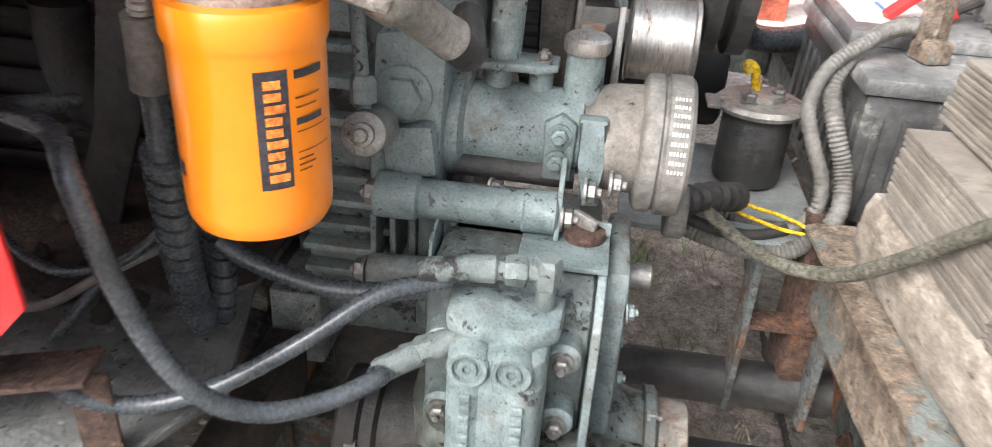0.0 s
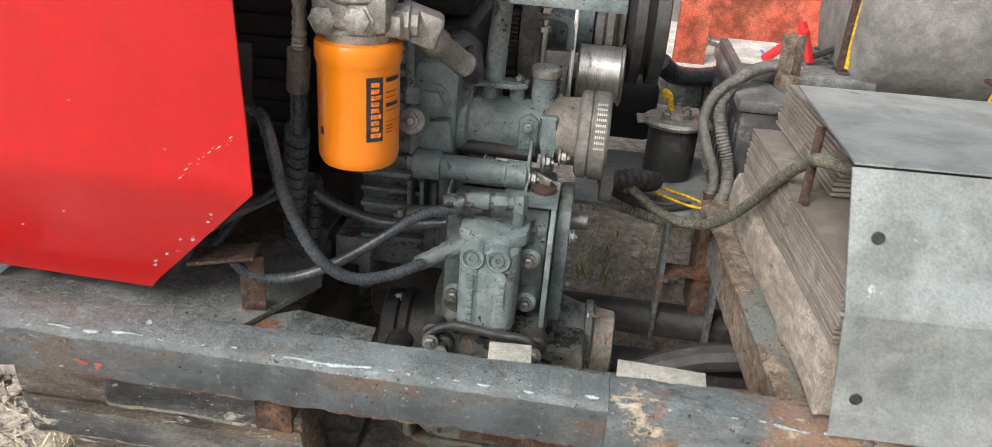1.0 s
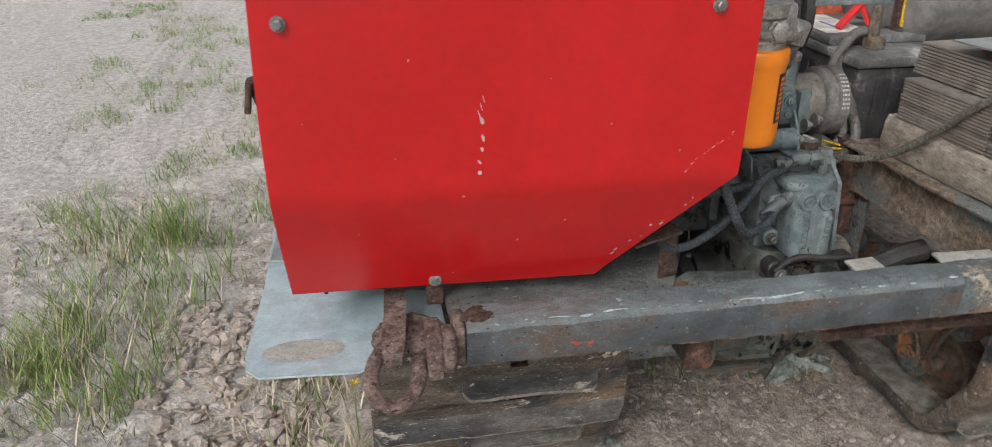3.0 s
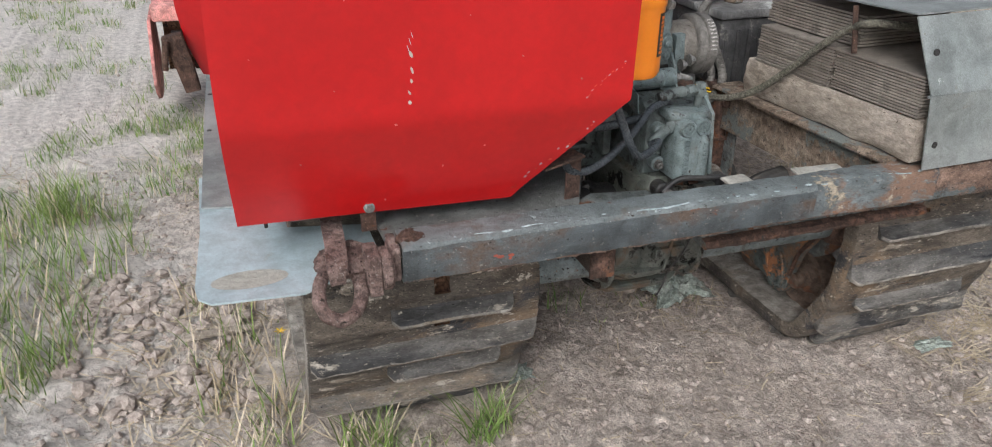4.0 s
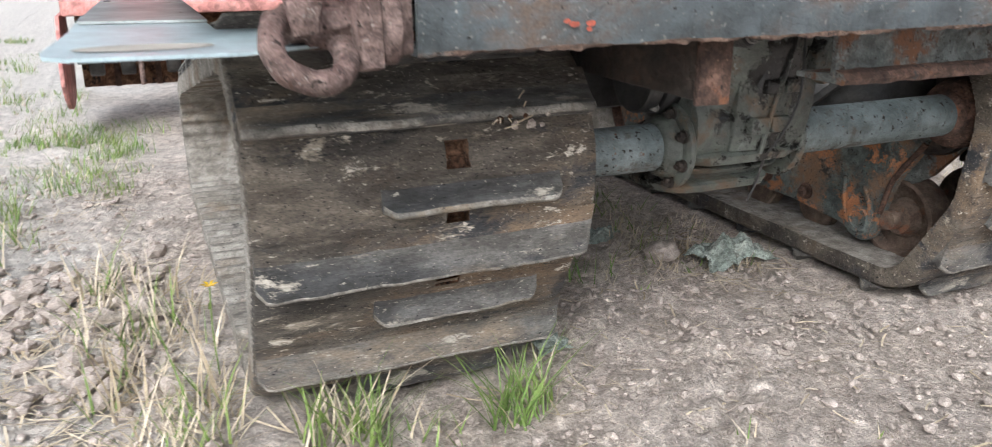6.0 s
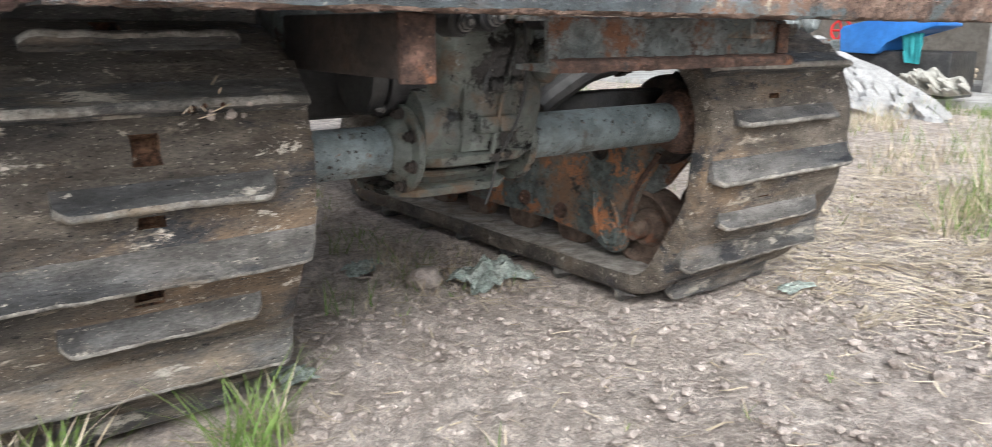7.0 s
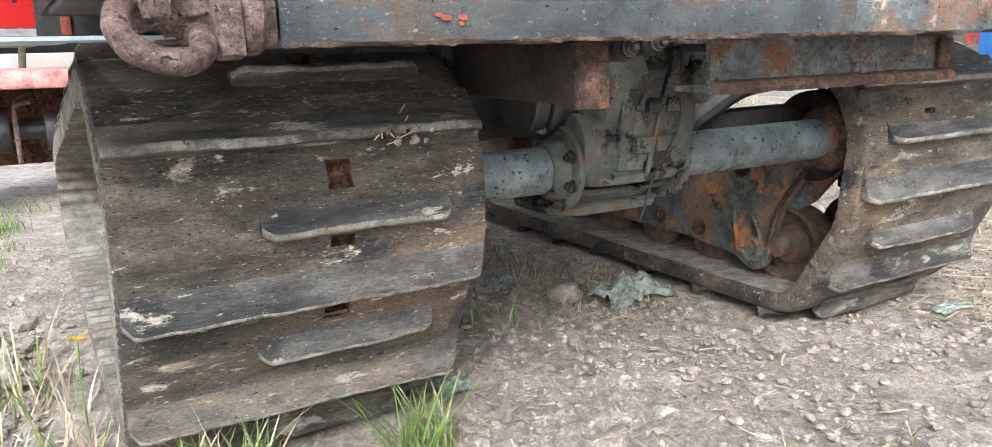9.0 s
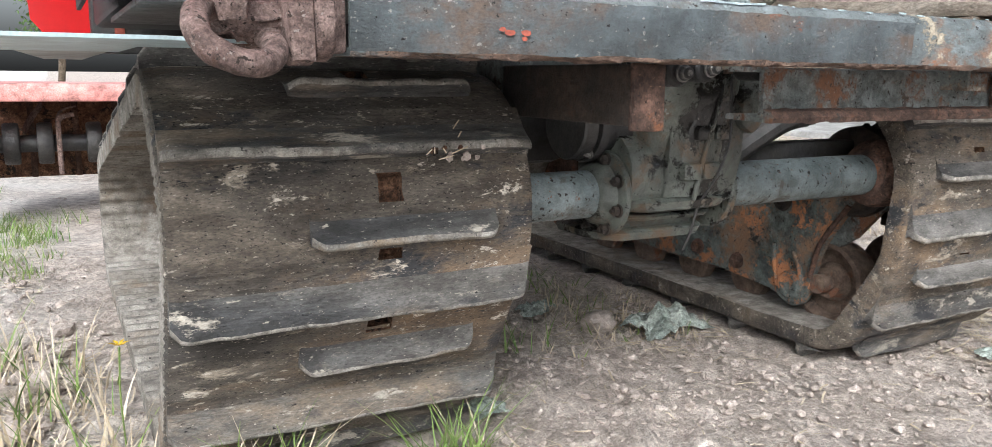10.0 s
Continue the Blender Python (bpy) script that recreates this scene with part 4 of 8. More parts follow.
# ---- gearbox between the tracks ----
def gearbox():
    t = thing("gearbox", (-0.03, 0.65, 0.30), "oily grey-green cast iron gearbox with axle tubes", "gearbox")
    # barrel, sump with two lips, and the column above
    def cornered(rings, c=0.034, back=0.735):
        """Chamfered plan outlines (z, left, right, front) joined upwards."""
        bm = mk()
        rows = []
        for z, xa, xb, yf in rings:
            rows.append([bm.verts.new((x, y, z)) for x, y in ((xa, back), (xa, yf + c * 1.7), (xa + c * 0.35, yf + c * 0.7), (xa + c, yf + 0.004), (xa + 2 * c, yf), (xb - 2 * c, yf), (xb - c, yf + 0.004), (xb - c * 0.35, yf + c * 0.7), (xb, yf + c * 1.7), (xb, back))])
        for a, b in zip(rows, rows[1:]):
            for k in range(len(a)):
                bm.faces.new((a[k], a[(k + 1) % len(a)], b[(k + 1) % len(a)], b[k]))
        bm.faces.new(rows[0][::-1])
        bm.faces.new(rows[-1])
        return bm

    bm = cornered([(0.330, -0.170, 0.010, 0.625), (0.334, -0.196, 0.030, 0.600), (0.346, -0.200, 0.034, 0.597), (0.350, -0.194, 0.030, 0.602), (0.352, -0.176, 0.030, 0.618), (0.363, -0.172, 0.034, 0.616), (0.365, -0.176, 0.042, 0.596), (0.371, -0.178, 0.046, 0.590), (0.3745, -0.176, 0.046, 0.594), (0.376, -0.160, 0.040, 0.612), (0.379, -0.156, 0.042, 0.600), (0.3805, -0.166, 0.040, 0.580), (0.385, -0.170, 0.046, 0.568), (0.398, -0.178, 0.070, 0.564), (0.402, -0.178, 0.074, 0.570), (0.405, -0.166, 0.070, 0.592), (0.41, -0.16, 0.07, 0.60)])
    part("sump", bm, "casing", t, "oily sump with protruding lips", sharp=0.5)
    # barrel that rounds back at the top, and the square step beside it
    bm = mk()
    extrude(bm, [(0.590, 0.392), (0.578, 0.41), (0.574, 0.435), (0.576, 0.460), (0.586, 0.482), (0.604, 0.498), (0.63, 0.507), (0.67, 0.508), (0.71, 0.49), (0.725, 0.45), (0.725, 0.392)], "x", -0.166, -0.030, 0.003)
    part("lower_case", bm, "casing", t, sharp=0.45)
    bm = mk()
    extrude(bm, [(0.574, 0.399), (0.566, 0.43), (0.563, 0.47), (0.562, 0.51), (0.562, 0.60), (0.76, 0.60), (0.76, 0.399)], "x", -0.104, 0.050, 0.010)
    part("column", bm, "casing", t, sharp=0.45)
    bm = mk()
    loft(bm, [(0.44, -0.040, 0.70, 0.086, 0.120, 4.0), (0.50, -0.048, 0.70, 0.090, 0.136, 5.0), (0.535, -0.050, 0.70, 0.090, 0.148, 5.0), (0.57, -0.050, 0.70, 0.088, 0.158, 6.0), (0.61, -0.048, 0.70, 0.086, 0.164, 6.0), (0.64, -0.046, 0.70, 0.080, 0.160, 6.0)])
    part("upright_case", bm, "casing", t)
    bm = mk()
    loft(bm, [(0.46, -0.112, 0.71, 0.030, 0.10, 4.0), (0.56, -0.112, 0.71, 0.032, 0.125, 4.0), (0.63, -0.110, 0.71, 0.034, 0.14, 4.0)])
    part("side_case", bm, "casing", t)
    bm = mk()
    loft(bm, [(0.405, -0.048, 0.66, 0.050, 0.094, 5.0), (0.45, -0.042, 0.66, 0.050, 0.101, 6.0), (0.51, -0.030, 0.66, 0.048, 0.107, 6.0), (0.585, -0.018, 0.66, 0.046, 0.118, 6.0)], 40)
    part("front_cover", bm, "casing", t)
    for x0, x1, z0, z1, y in ((-0.063, 0.012, 0.496, 0.519, 0.544), (-0.083, -0.004, 0.433, 0.460, 0.548)):
        bm = mk()
        box(bm, x0, (x0 + x1) / 2 - 0.002, y, y + 0.06, z0, z1, 0.005)
        box(bm, (x0 + x1) / 2 + 0.002, x1, y + 0.001, y + 0.06, z0, z1, 0.005)
        part("boss", bm, "casing", t)
    bm = mk()
    tube(bm, [(-0.052, 0.560, 0.40), (-0.046, 0.556, 0.44), (-0.036, 0.553, 0.49), (-0.026, 0.546, 0.54), (-0.018, 0.542, 0.60)], 0.004, 8, 5)
    part("cast_seam", bm, "casing", t)
    bm = mk()
    extrude(bm, [(0.028, 0.593), (0.092, 0.595), (0.097, 0.558), (0.074, 0.517), (0.056, 0.502), (0.030, 0.519)], "y", 0.545, 0.62, 0.008)
    part("cover_flange", bm, "casing", t)
    # pipe loops and an arm over the axle
    bm = mk()
    pts = [(0.158, 0.700, 0.449), (0.199, 0.700, 0.472), (0.284, 0.700, 0.511), (0.353, 0.700, 0.525)]
    tube(bm, pts, 0.024, 10, 6)
    part("stay_arm", bm, "black", t, "dark steel stay arm above the axle")
    bm = mk()
    box(bm, 0.13, 0.56, 0.72, 0.78, 0.405, 0.468, 0.006)
    part("cross_tube", bm, "black", t, "dark square cross tube behind the axle")
    # axle tubes with flanges
    for sx, xa, xb, r in ((-1, -0.172, -0.42, 0.0385), (1, 0.045, 0.49, 0.0400)):
        bm = mk()
        cyl(bm, (xa, 0.640, 0.408), (xb, 0.640, 0.408), r, r * (0.98 if sx < 0 else 1.0), seg=32)
        part("axle_tube", bm, "axle", t, "grey painted axle tube speckled with rust")
        bm = mk()
        lathe(bm, (xa - sx * 0.005, 0.640, 0.408), (sx, 0, 0), [(0.05, 0), (0.068, 0.0), (0.071, 0.003), (0.071, 0.012), (0.066, 0.015), (0.056, 0.017), (0.050, 0.026), (0.045, 0.036), (0.039, 0.040)], 44)
        part("axle_flange", bm, "casing", t, "bolted greasy flange")
        if sx < 0:
            bolts(t, [(xa - 0.010, 0.640 + 0.060 * math.cos(a), 0.408 + 0.060 * math.sin(a)) for a in [math.radians(q) for q in range(20, 380, 45)]], (-1, 0, 0), 0.0075, 0.012, "greaserust")
        else:
            bm = mk()
            lathe(bm, (0.462, 0.640, 0.408), (1, 0, 0), [(0.0405, -0.012), (0.047, -0.006), (0.0485, 0.0), (0.046, 0.006), (0.050, 0.010), (0.062, 0.014), (0.068, 0.03), (0.068, 0.06), (0.04, 0.07)], 40)
            part("hub_flange", bm, "rust", t, "rusty hub flange")
    # brake drums or clutch covers on the cross shaft
    bm = mk()
    lathe(bm, (-0.232, 0.668, 0.522), (1, 0, 0), [(0.02, 0.004), (0.058, 0.0), (0.061, 0.004), (0.061, 0.024), (0.054, 0.028), (0.052, 0.030)], 36)
    part("end_cap", bm, "black", t, "dark round end cap")
    bm = mk()
    lathe(bm, (-0.202, 0.668, 0.522), (1, 0, 0), [(0.064, 0.0), (0.066, 0.004), (0.066, 0.014), (0.058, 0.018), (0.056, 0.06), (0.066, 0.10), (0.06, 0.13)], 36)
    part("clutch_cover", bm, "black", t)
    bm = mk()
    lathe(bm, (0.005, 0.68, 0.535), (1, 0, 0), [(0.075, 0), (0.07, 0.04), (0.058, 0.074), (0.056, 0.086), (0.063, 0.088), (0.064, 0.098), (0.058, 0.102)], 36)
    part("clutch_cover", bm, "cast", t)
    bm = mk()
    lathe(bm, (0.106, 0.68, 0.535), (1, 0, 0), [(0.055, 0), (0.053, 0.003), (0.050, 0.032), (0.046, 0.034), (0.02, 0.034)], 36)
    part("end_cap", bm, "wornbrown", t, "dull brown steel end cap")
    bolts(t, [(0.094, 0.68 + 0.058 * math.cos(a), 0.535 + 0.058 * math.sin(a)) for a in (0.6, 1.9, 3.1, 4.3, 5.4)], (1, 0, 0), 0.006, 0.012)
    bolts(t, [(-0.204, 0.668 + 0.06 * math.cos(a), 0.522 + 0.06 * math.sin(a)) for a in (0.4, 1.7, 2.9, 4.1)], (-1, 0, 0), 0.005, 0.01)
    # upper housing with its side plate and bent tray
    bm = mk()
    extrude(bm, [(0.57, 0.58), (0.78, 0.58), (0.78, 0.775), (0.76, 0.79), (0.60, 0.79), (0.57, 0.77)], "x", -0.125, 0.022, 0.010)
    part("upper_case", bm, "cast", t)
    bm = mk()
    extrude(bm, [(0.545, 0.63), (0.70, 0.60), (0.70, 0.792), (0.60, 0.792), (0.56, 0.76)], "x", 0.022, 0.030, 0.002)
    extrude(bm, [(0.60, 0.61), (0.76, 0.61), (0.76, 0.775), (0.62, 0.785)], "x", 0.030, 0.052, 0.006)
    part("side_plate", bm, "grey", t)
    bolts(t, [(0.052, 0.62, 0.745), (0.052, 0.69, 0.66), (0.052, 0.74, 0.72), (0.052, 0.63, 0.66)], (1, 0, 0.1), 0.0065, 0.008, "grey")
    bm = mk()
    for x0, x1 in ((-0.130, -0.1265), ):
        extrude(bm, [(0.60, 0.755), (0.665, 0.775), (0.665, 0.815), (0.61, 0.80)], "x", x0, x1, 0.001)
    box(bm, -0.13, 0.03, 0.66, 0.664, 0.775, 0.812, 0.0015)
    box(bm, -0.05, 0.03, 0.60, 0.665, 0.7925, 0.798, 0.0015)
    part("tray", bm, "grey", t, "bent grey sheet bracket")
    # oil filler plug
    bm = mk()
    lathe(bm, (0.006, 0.655, 0.797), (0, 0, 1), [(0.019, 0), (0.020, 0.003), (0.019, 0.009), (0.013, 0.012)], 24)
    plug_ = part("filler_plug", bm, "rust", t, "rusty round filler plug")
    bm = mk()
    box(bm, -0.0035, 0.0035, -0.013, 0.013, 0, 0.014, 0.002, pose(0.004, 0.655, 0.808, 12, 0, 60))
    part("bar", bm, "bolt", plug_, "bent grey bar")
    # side bolt
    bm = mk()
    cyl(bm, (0.05, 0.70, 0.735), (0.078, 0.70, 0.735), 0.014, seg=16, bev=0.002)
    part("plug", bm, "bolt", t)
    # control valve on the front
    bm = mk()
    extrude(bm, [(-0.092, 0.562), (-0.092, 0.508), (-0.083, 0.496), (-0.02, 0.496), (-0.011, 0.508), (-0.011, 0.562)], "z", 0.645, 0.768, 0.007)
    for x in (-0.073, -0.031):
        cyl(bm, (x, 0.512, 0.65), (x, 0.512, 0.745), 0.019, seg=20, bev=0.004)
    valve = part("control_valve", bm, "grey", t, "grey cast control valve with raised marks")
    bm = mk()
    extrude(bm, [(-0.100, 0.575), (-0.098, 0.53), (-0.07, 0.512), (-0.05, 0.522), (-0.03, 0.510), (-0.004, 0.53), (-0.002, 0.575)], "z", 0.766, 0.785, 0.005)
    part("valve_cap", bm, "grey", valve)
    for x in (-0.0725, -0.0375):
        bm = mk()
        lathe(bm, (x, 0.513, 0.757), (0, -1, 0.05), [(0.0175, 0), (0.0175, 0.018), (0.0155, 0.021), (0.0125, 0.0205), (0.0115, 0.017), (0.0085, 0.017), (0.0075, 0.020), (0.004, 0.020), (0.004, 0.014)], 28)
        part("banjo_plug", bm, "grey", valve)
    for i in range(7):
        bm = mk()
        box(bm, -0.078, -0.069, 0.4895, 0.4935, 0.664 + i * 0.0105, 0.671 + i * 0.0105, 0.001)
        part("raised_mark", bm, "grey", valve)
    for i in range(4):
        bm = mk()
        box(bm, -0.035, -0.026, 0.4895, 0.4935, 0.690 + i * 0.0105, 0.697 + i * 0.0105, 0.001)
        part("raised_mark", bm, "grey", valve)
    for x0, x1 in ((-0.118, -0.088), (-0.014, 0.014)):
        for z in (0.668, 0.738):
            bm = mk()
            cyl(bm, ((x0 + x1) / 2, 0.545, z), ((x0 + x1) / 2, 0.60, z), 0.016, seg=20, bev=0.003)
            part("ear", bm, "grey", valve)
    bolts(valve, [(-0.104, 0.545, 0.668), (0.0, 0.545, 0.738), (0.0, 0.545, 0.668)], (0, -1, 0), 0.007, 0.012)
    for x, r in ((-0.062, 0.008), (-0.025, 0.007)):
        bm = mk()
        cyl(bm, (x, 0.528, 0.60), (x, 0.528, 0.648), r, seg=14)
        lathe(bm, (x, 0.528, 0.622), (0, 0, 1), [(r * 1.3, 0), (r * 1.6, 0.002), (r * 1.6, 0.012), (r * 1.3, 0.014)], 6)
        part("spool_rod", bm, "rust", valve)
    # elbow fitting on top and its pipe stub
    bm = mk()
    cyl(bm, (-0.020, 0.555, 0.782), (-0.020, 0.552, 0.825), 0.0085, seg=16)
    cyl(bm, (-0.020, 0.552, 0.82), (-0.085, 0.545, 0.818), 0.0085, seg=16)
    lathe(bm, (-0.020, 0.552, 0.806), (0, 0, 1), [(0.010, 0), (0.012, 0.002), (0.012, 0.024), (0.010, 0.028)], 6)
    lathe(bm, (-0.036, 0.550, 0.8195), (-1, -0.1, 0), [(0.011, 0), (0.0125, 0.002), (0.0125, 0.016), (0.011, 0.018)], 6)
    lathe(bm, (-0.060, 0.548, 0.819), (-1, -0.1, 0), [(0.010, 0), (0.0118, 0.002), (0.0118, 0.02), (0.010, 0.03)], 16)
    lathe(bm, (-0.082, 0.546, 0.818), (-0.04, -0.005, -0.004), [(0.0095, 0), (0.0108, 0.002), (0.0108, 0.04), (0.0095, 0.042)], 18)
    part("elbow_fitting", bm, "cast", valve, "steel hose elbow")
    bm = mk()
    cyl(bm, (-0.088, 0.53, 0.757), (-0.108, 0.522, 0.752), 0.012, seg=16)
    lathe(bm, (-0.104, 0.524, 0.753), (-1, -0.25, -0.35), [(0.010, 0), (0.012, 0.002), (0.012, 0.014), (0.009, 0.018), (0.009, 0.03)], 6)
    lathe(bm, (-0.116, 0.519, 0.748), (-0.045, -0.017, -0.022), [(0.0098, 0), (0.0110, 0.002), (0.0110, 0.036), (0.0098, 0.040)], 18)
    part("hose_fitting", bm, "cast", valve, "steel hose fitting")
    # linkage under the valve, near the beam
    bm = mk()
    extrude(bm, [(-0.135, 0.618), (-0.10, 0.640), (-0.06, 0.632), (0.0, 0.636), (0.03, 0.615), (0.03, 0.595), (-0.02, 0.612), (-0.09, 0.604), (-0.125, 0.596)], "y", 0.492, 0.500, 0.002)
    part("link_plate", bm, "casing", t, "oily black linkage plate")
    for p in ((-0.120, 0.470, 0.633), (-0.106, 0.462, 0.622), (0.022, 0.470, 0.633)):
        bm = mk()
        lathe(bm, (p[0], p[1] + 0.045, p[2]), (0, -1, 0), [(0.017, 0), (0.017, 0.026), (0.014, 0.030), (0.010, 0.030), (0.010, 0.040)], 20)
        part("pivot_pin", bm, "black", t, "black pivot pin with a bright nut")
        bolts(t, [p], (0, -1, 0.2), 0.008, 0.012)
    bm = mk()
    tube(bm, [(-0.129, 0.475, 0.637), (-0.109, 0.475, 0.654), (-0.083, 0.475, 0.662), (-0.035, 0.475, 0.656), (0.009, 0.475, 0.654), (0.023, 0.475, 0.640)], 0.006, 10, 6)
    part("link_rod", bm, "black", t)
    for p in ((-0.172, 0.452, 0.600), (-0.118, 0.455, 0.607), (-0.012, 0.452, 0.610)):
        bm = mk()
        lathe(bm, (p[0], p[1] + 0.06, p[2]), (0, -1, 0), [(0.020, 0), (0.020, 0.038), (0.016, 0.043), (0.011, 0.043), (0.011, 0.052), (0.008, 0.054), (0.008, 0.062), (0.003, 0.063)], 20)
        part("pivot_pin", bm, "black", t, "black pivot pin with a bright nut")
        bolts(t, [(p[0], p[1] + 0.012, p[2])], (0, -1, 0), 0.009, 0.012)
    bm = mk()
    tube(bm, [(-0.005, 0.540, 0.60), (-0.01, 0.530, 0.50), (-0.022, 0.542, 0.44), (-0.03, 0.57, 0.39), (-0.034, 0.584, 0.34), (-0.038, 0.595, 0.31)], 0.0022, 6, 6)
    part("cable_tie", bm, "black", t, "thin black wire down the casing")


gearbox()


# ---- engine and pumps ----
def oil_filter():
    c = (-0.222, 0.478)
    t = thing("oil_filter", (*c, 0.888), "orange spin-on oil filter with a dark printed label", "oil filter")
    bm = mk()
    r = 0.0495
    lathe(bm, (*c, 0.886), (0, 0, 1), [(0.02, 0.003), (r - 0.012, 0.0), (r - 0.004, 0.0035), (r - 0.0008, 0.010), (r, 0.018), (r, 0.126), (r + 0.0014, 0.130), (r + 0.0026, 0.133), (r + 0.0026, 0.150), (r + 0.001, 0.154), (r - 0.006, 0.156), (r - 0.012, 0.154)], 64)
    can = part("can", bm, "orange", t)

    def wrap(name, a0, a1, z0, z1, mat, off, label=""):
        b = mk()
        n = max(2, int(abs(a1 - a0) / 4))
        lo = [b.verts.new((c[0] + (r + off) * math.cos(math.radians(a0 + (a1 - a0) * k / n)), c[1] + (r + off) * math.sin(math.radians(a0 + (a1 - a0) * k / n)), z0)) for k in range(n + 1)]
        hi = [b.verts.new((v.co.x, v.co.y, z1)) for v in lo]
        for k in range(n):
            b.faces.new((lo[k], lo[k + 1], hi[k + 1], hi[k]))
        return part(name, b, mat, can, label)

    wrap("label_panel", 296, 320, 0.928, 1.006, "label", 0.0006, "dark label panel with a plain word shape")
    for i in range(9):
        z = 0.933 + i * 0.0077
        wrap("label_bar", 302, 314 if i % 3 else 317, z, z + 0.0056, "letter", 0.0012)
    for i, (z, h, a) in enumerate(((0.985, 0.0055, 28), (0.972, 0.0014, 24), (0.966, 0.0012, 20), (0.955, 0.0045, 26), (0.950, 0.0008, 34), (0.936, 0.0008, 34), (0.931, 0.0012, 14), (0.927, 0.0012, 16), (0.923, 0.0012, 12))):
        wrap("label_bar", 325, 325 + a, z + 0.014, z + 0.014 + h, "label" if i in (0, 3) else "print", 0.0008)
    for z in (0.993, 0.985, 0.97, 0.963, 0.955, 0.948, 0.94):
        wrap("label_bar", 196, 212, z, z + 0.0009, "print", 0.0008)
    wrap("label_bar", 222, 231, 0.929, 0.939, "label", 0.0008)
    # cast filter head with bosses
    h = thing("filter_head", (-0.222, 0.49, 1.040), "dull cast aluminium filter head with hex plugs", "filter head")
    bm = mk()
    lathe(bm, (*c, 1.038), (0, 0, 1), [(0.043, 0), (0.044, 0.014), (0.040, 0.018), (0.047, 0.024), (0.048, 0.034), (0.03, 0.040), (0.046, 0.052), (0.046, 0.072), (0.03, 0.076)], 40)
    box(bm, -0.275, -0.165, 0.455, 0.53, 1.048, 1.076, 0.008)
    part("casting", bm, "alloy", h)
    for x, y in ((-0.250, 0.452), (-0.205, 0.446)):
        bm = mk()
        lathe(bm, (x, y, 1.066), (0.1, -1, 0.1), [(0.015, 0), (0.016, 0.002), (0.016, 0.006), (0.012, 0.008)], 6)
        cyl(bm, (x, y + 0.012, 1.062), (x, y, 1.062), 0.016, seg=16)
        part("hex_plug", bm, "alloy", h)
    bm = mk()
    box(bm, -0.268, -0.178, 0.440, 0.50, 1.053, 1.112, 0.010)
    part("head_block", bm, "alloy", h)
    for p in ((-0.211, 0.438, 1.070), (-0.252, 0.444, 1.066)):
        bm = mk()
        lathe(bm, p, (0.05, -1, 0.1), [(0.019, -0.006), (0.019, 0.002), (0.015, 0.003), (0.0155, 0.010), (0.012, 0.012)], 6)
        part("hex_plug", bm, "alloy", h)
    bm = mk()
    lathe(bm, (-0.18, 0.485, 1.062), (1, 0.1, 0), [(0.020, 0), (0.022, 0.004), (0.022, 0.018), (0.017, 0.020), (0.017, 0.028)], 8)
    e = Vector((-0.157, 0.505, 1.056))
    box(bm, -0.026, 0.028, -0.02, 0.02, -0.020, 0.022, 0.007, pose(e.x, e.y, e.z, 0, 18, 12))
    part("elbow", bm, "alloy", h, "heavy alloy hose elbow")
    bm = mk()
    a, b = Vector((-0.146, 0.515, 1.042)), Vector((-0.112, 0.575, 0.997))
    lathe(bm, a, b - a, [(0.017, 0), (0.019, 0.004), (0.019, 0.02), (0.0155, 0.026), (0.0155, (b - a).length), (0.0165, (b - a).length + 0.002), (0.0165, (b - a).length + 0.006)], 24)
    part("hose_sleeve", bm, "alloy", h)
    bm = mk()
    tube(bm, [b, b + (b - a) * 0.3 + Vector((0, 0.02, -0.01)), b + (b - a) * 0.4 + Vector((-0.02, 0.10, 0.0))], 0.014, 12, 5)
    part("hose_tail", bm, "black", h)


oil_filter()


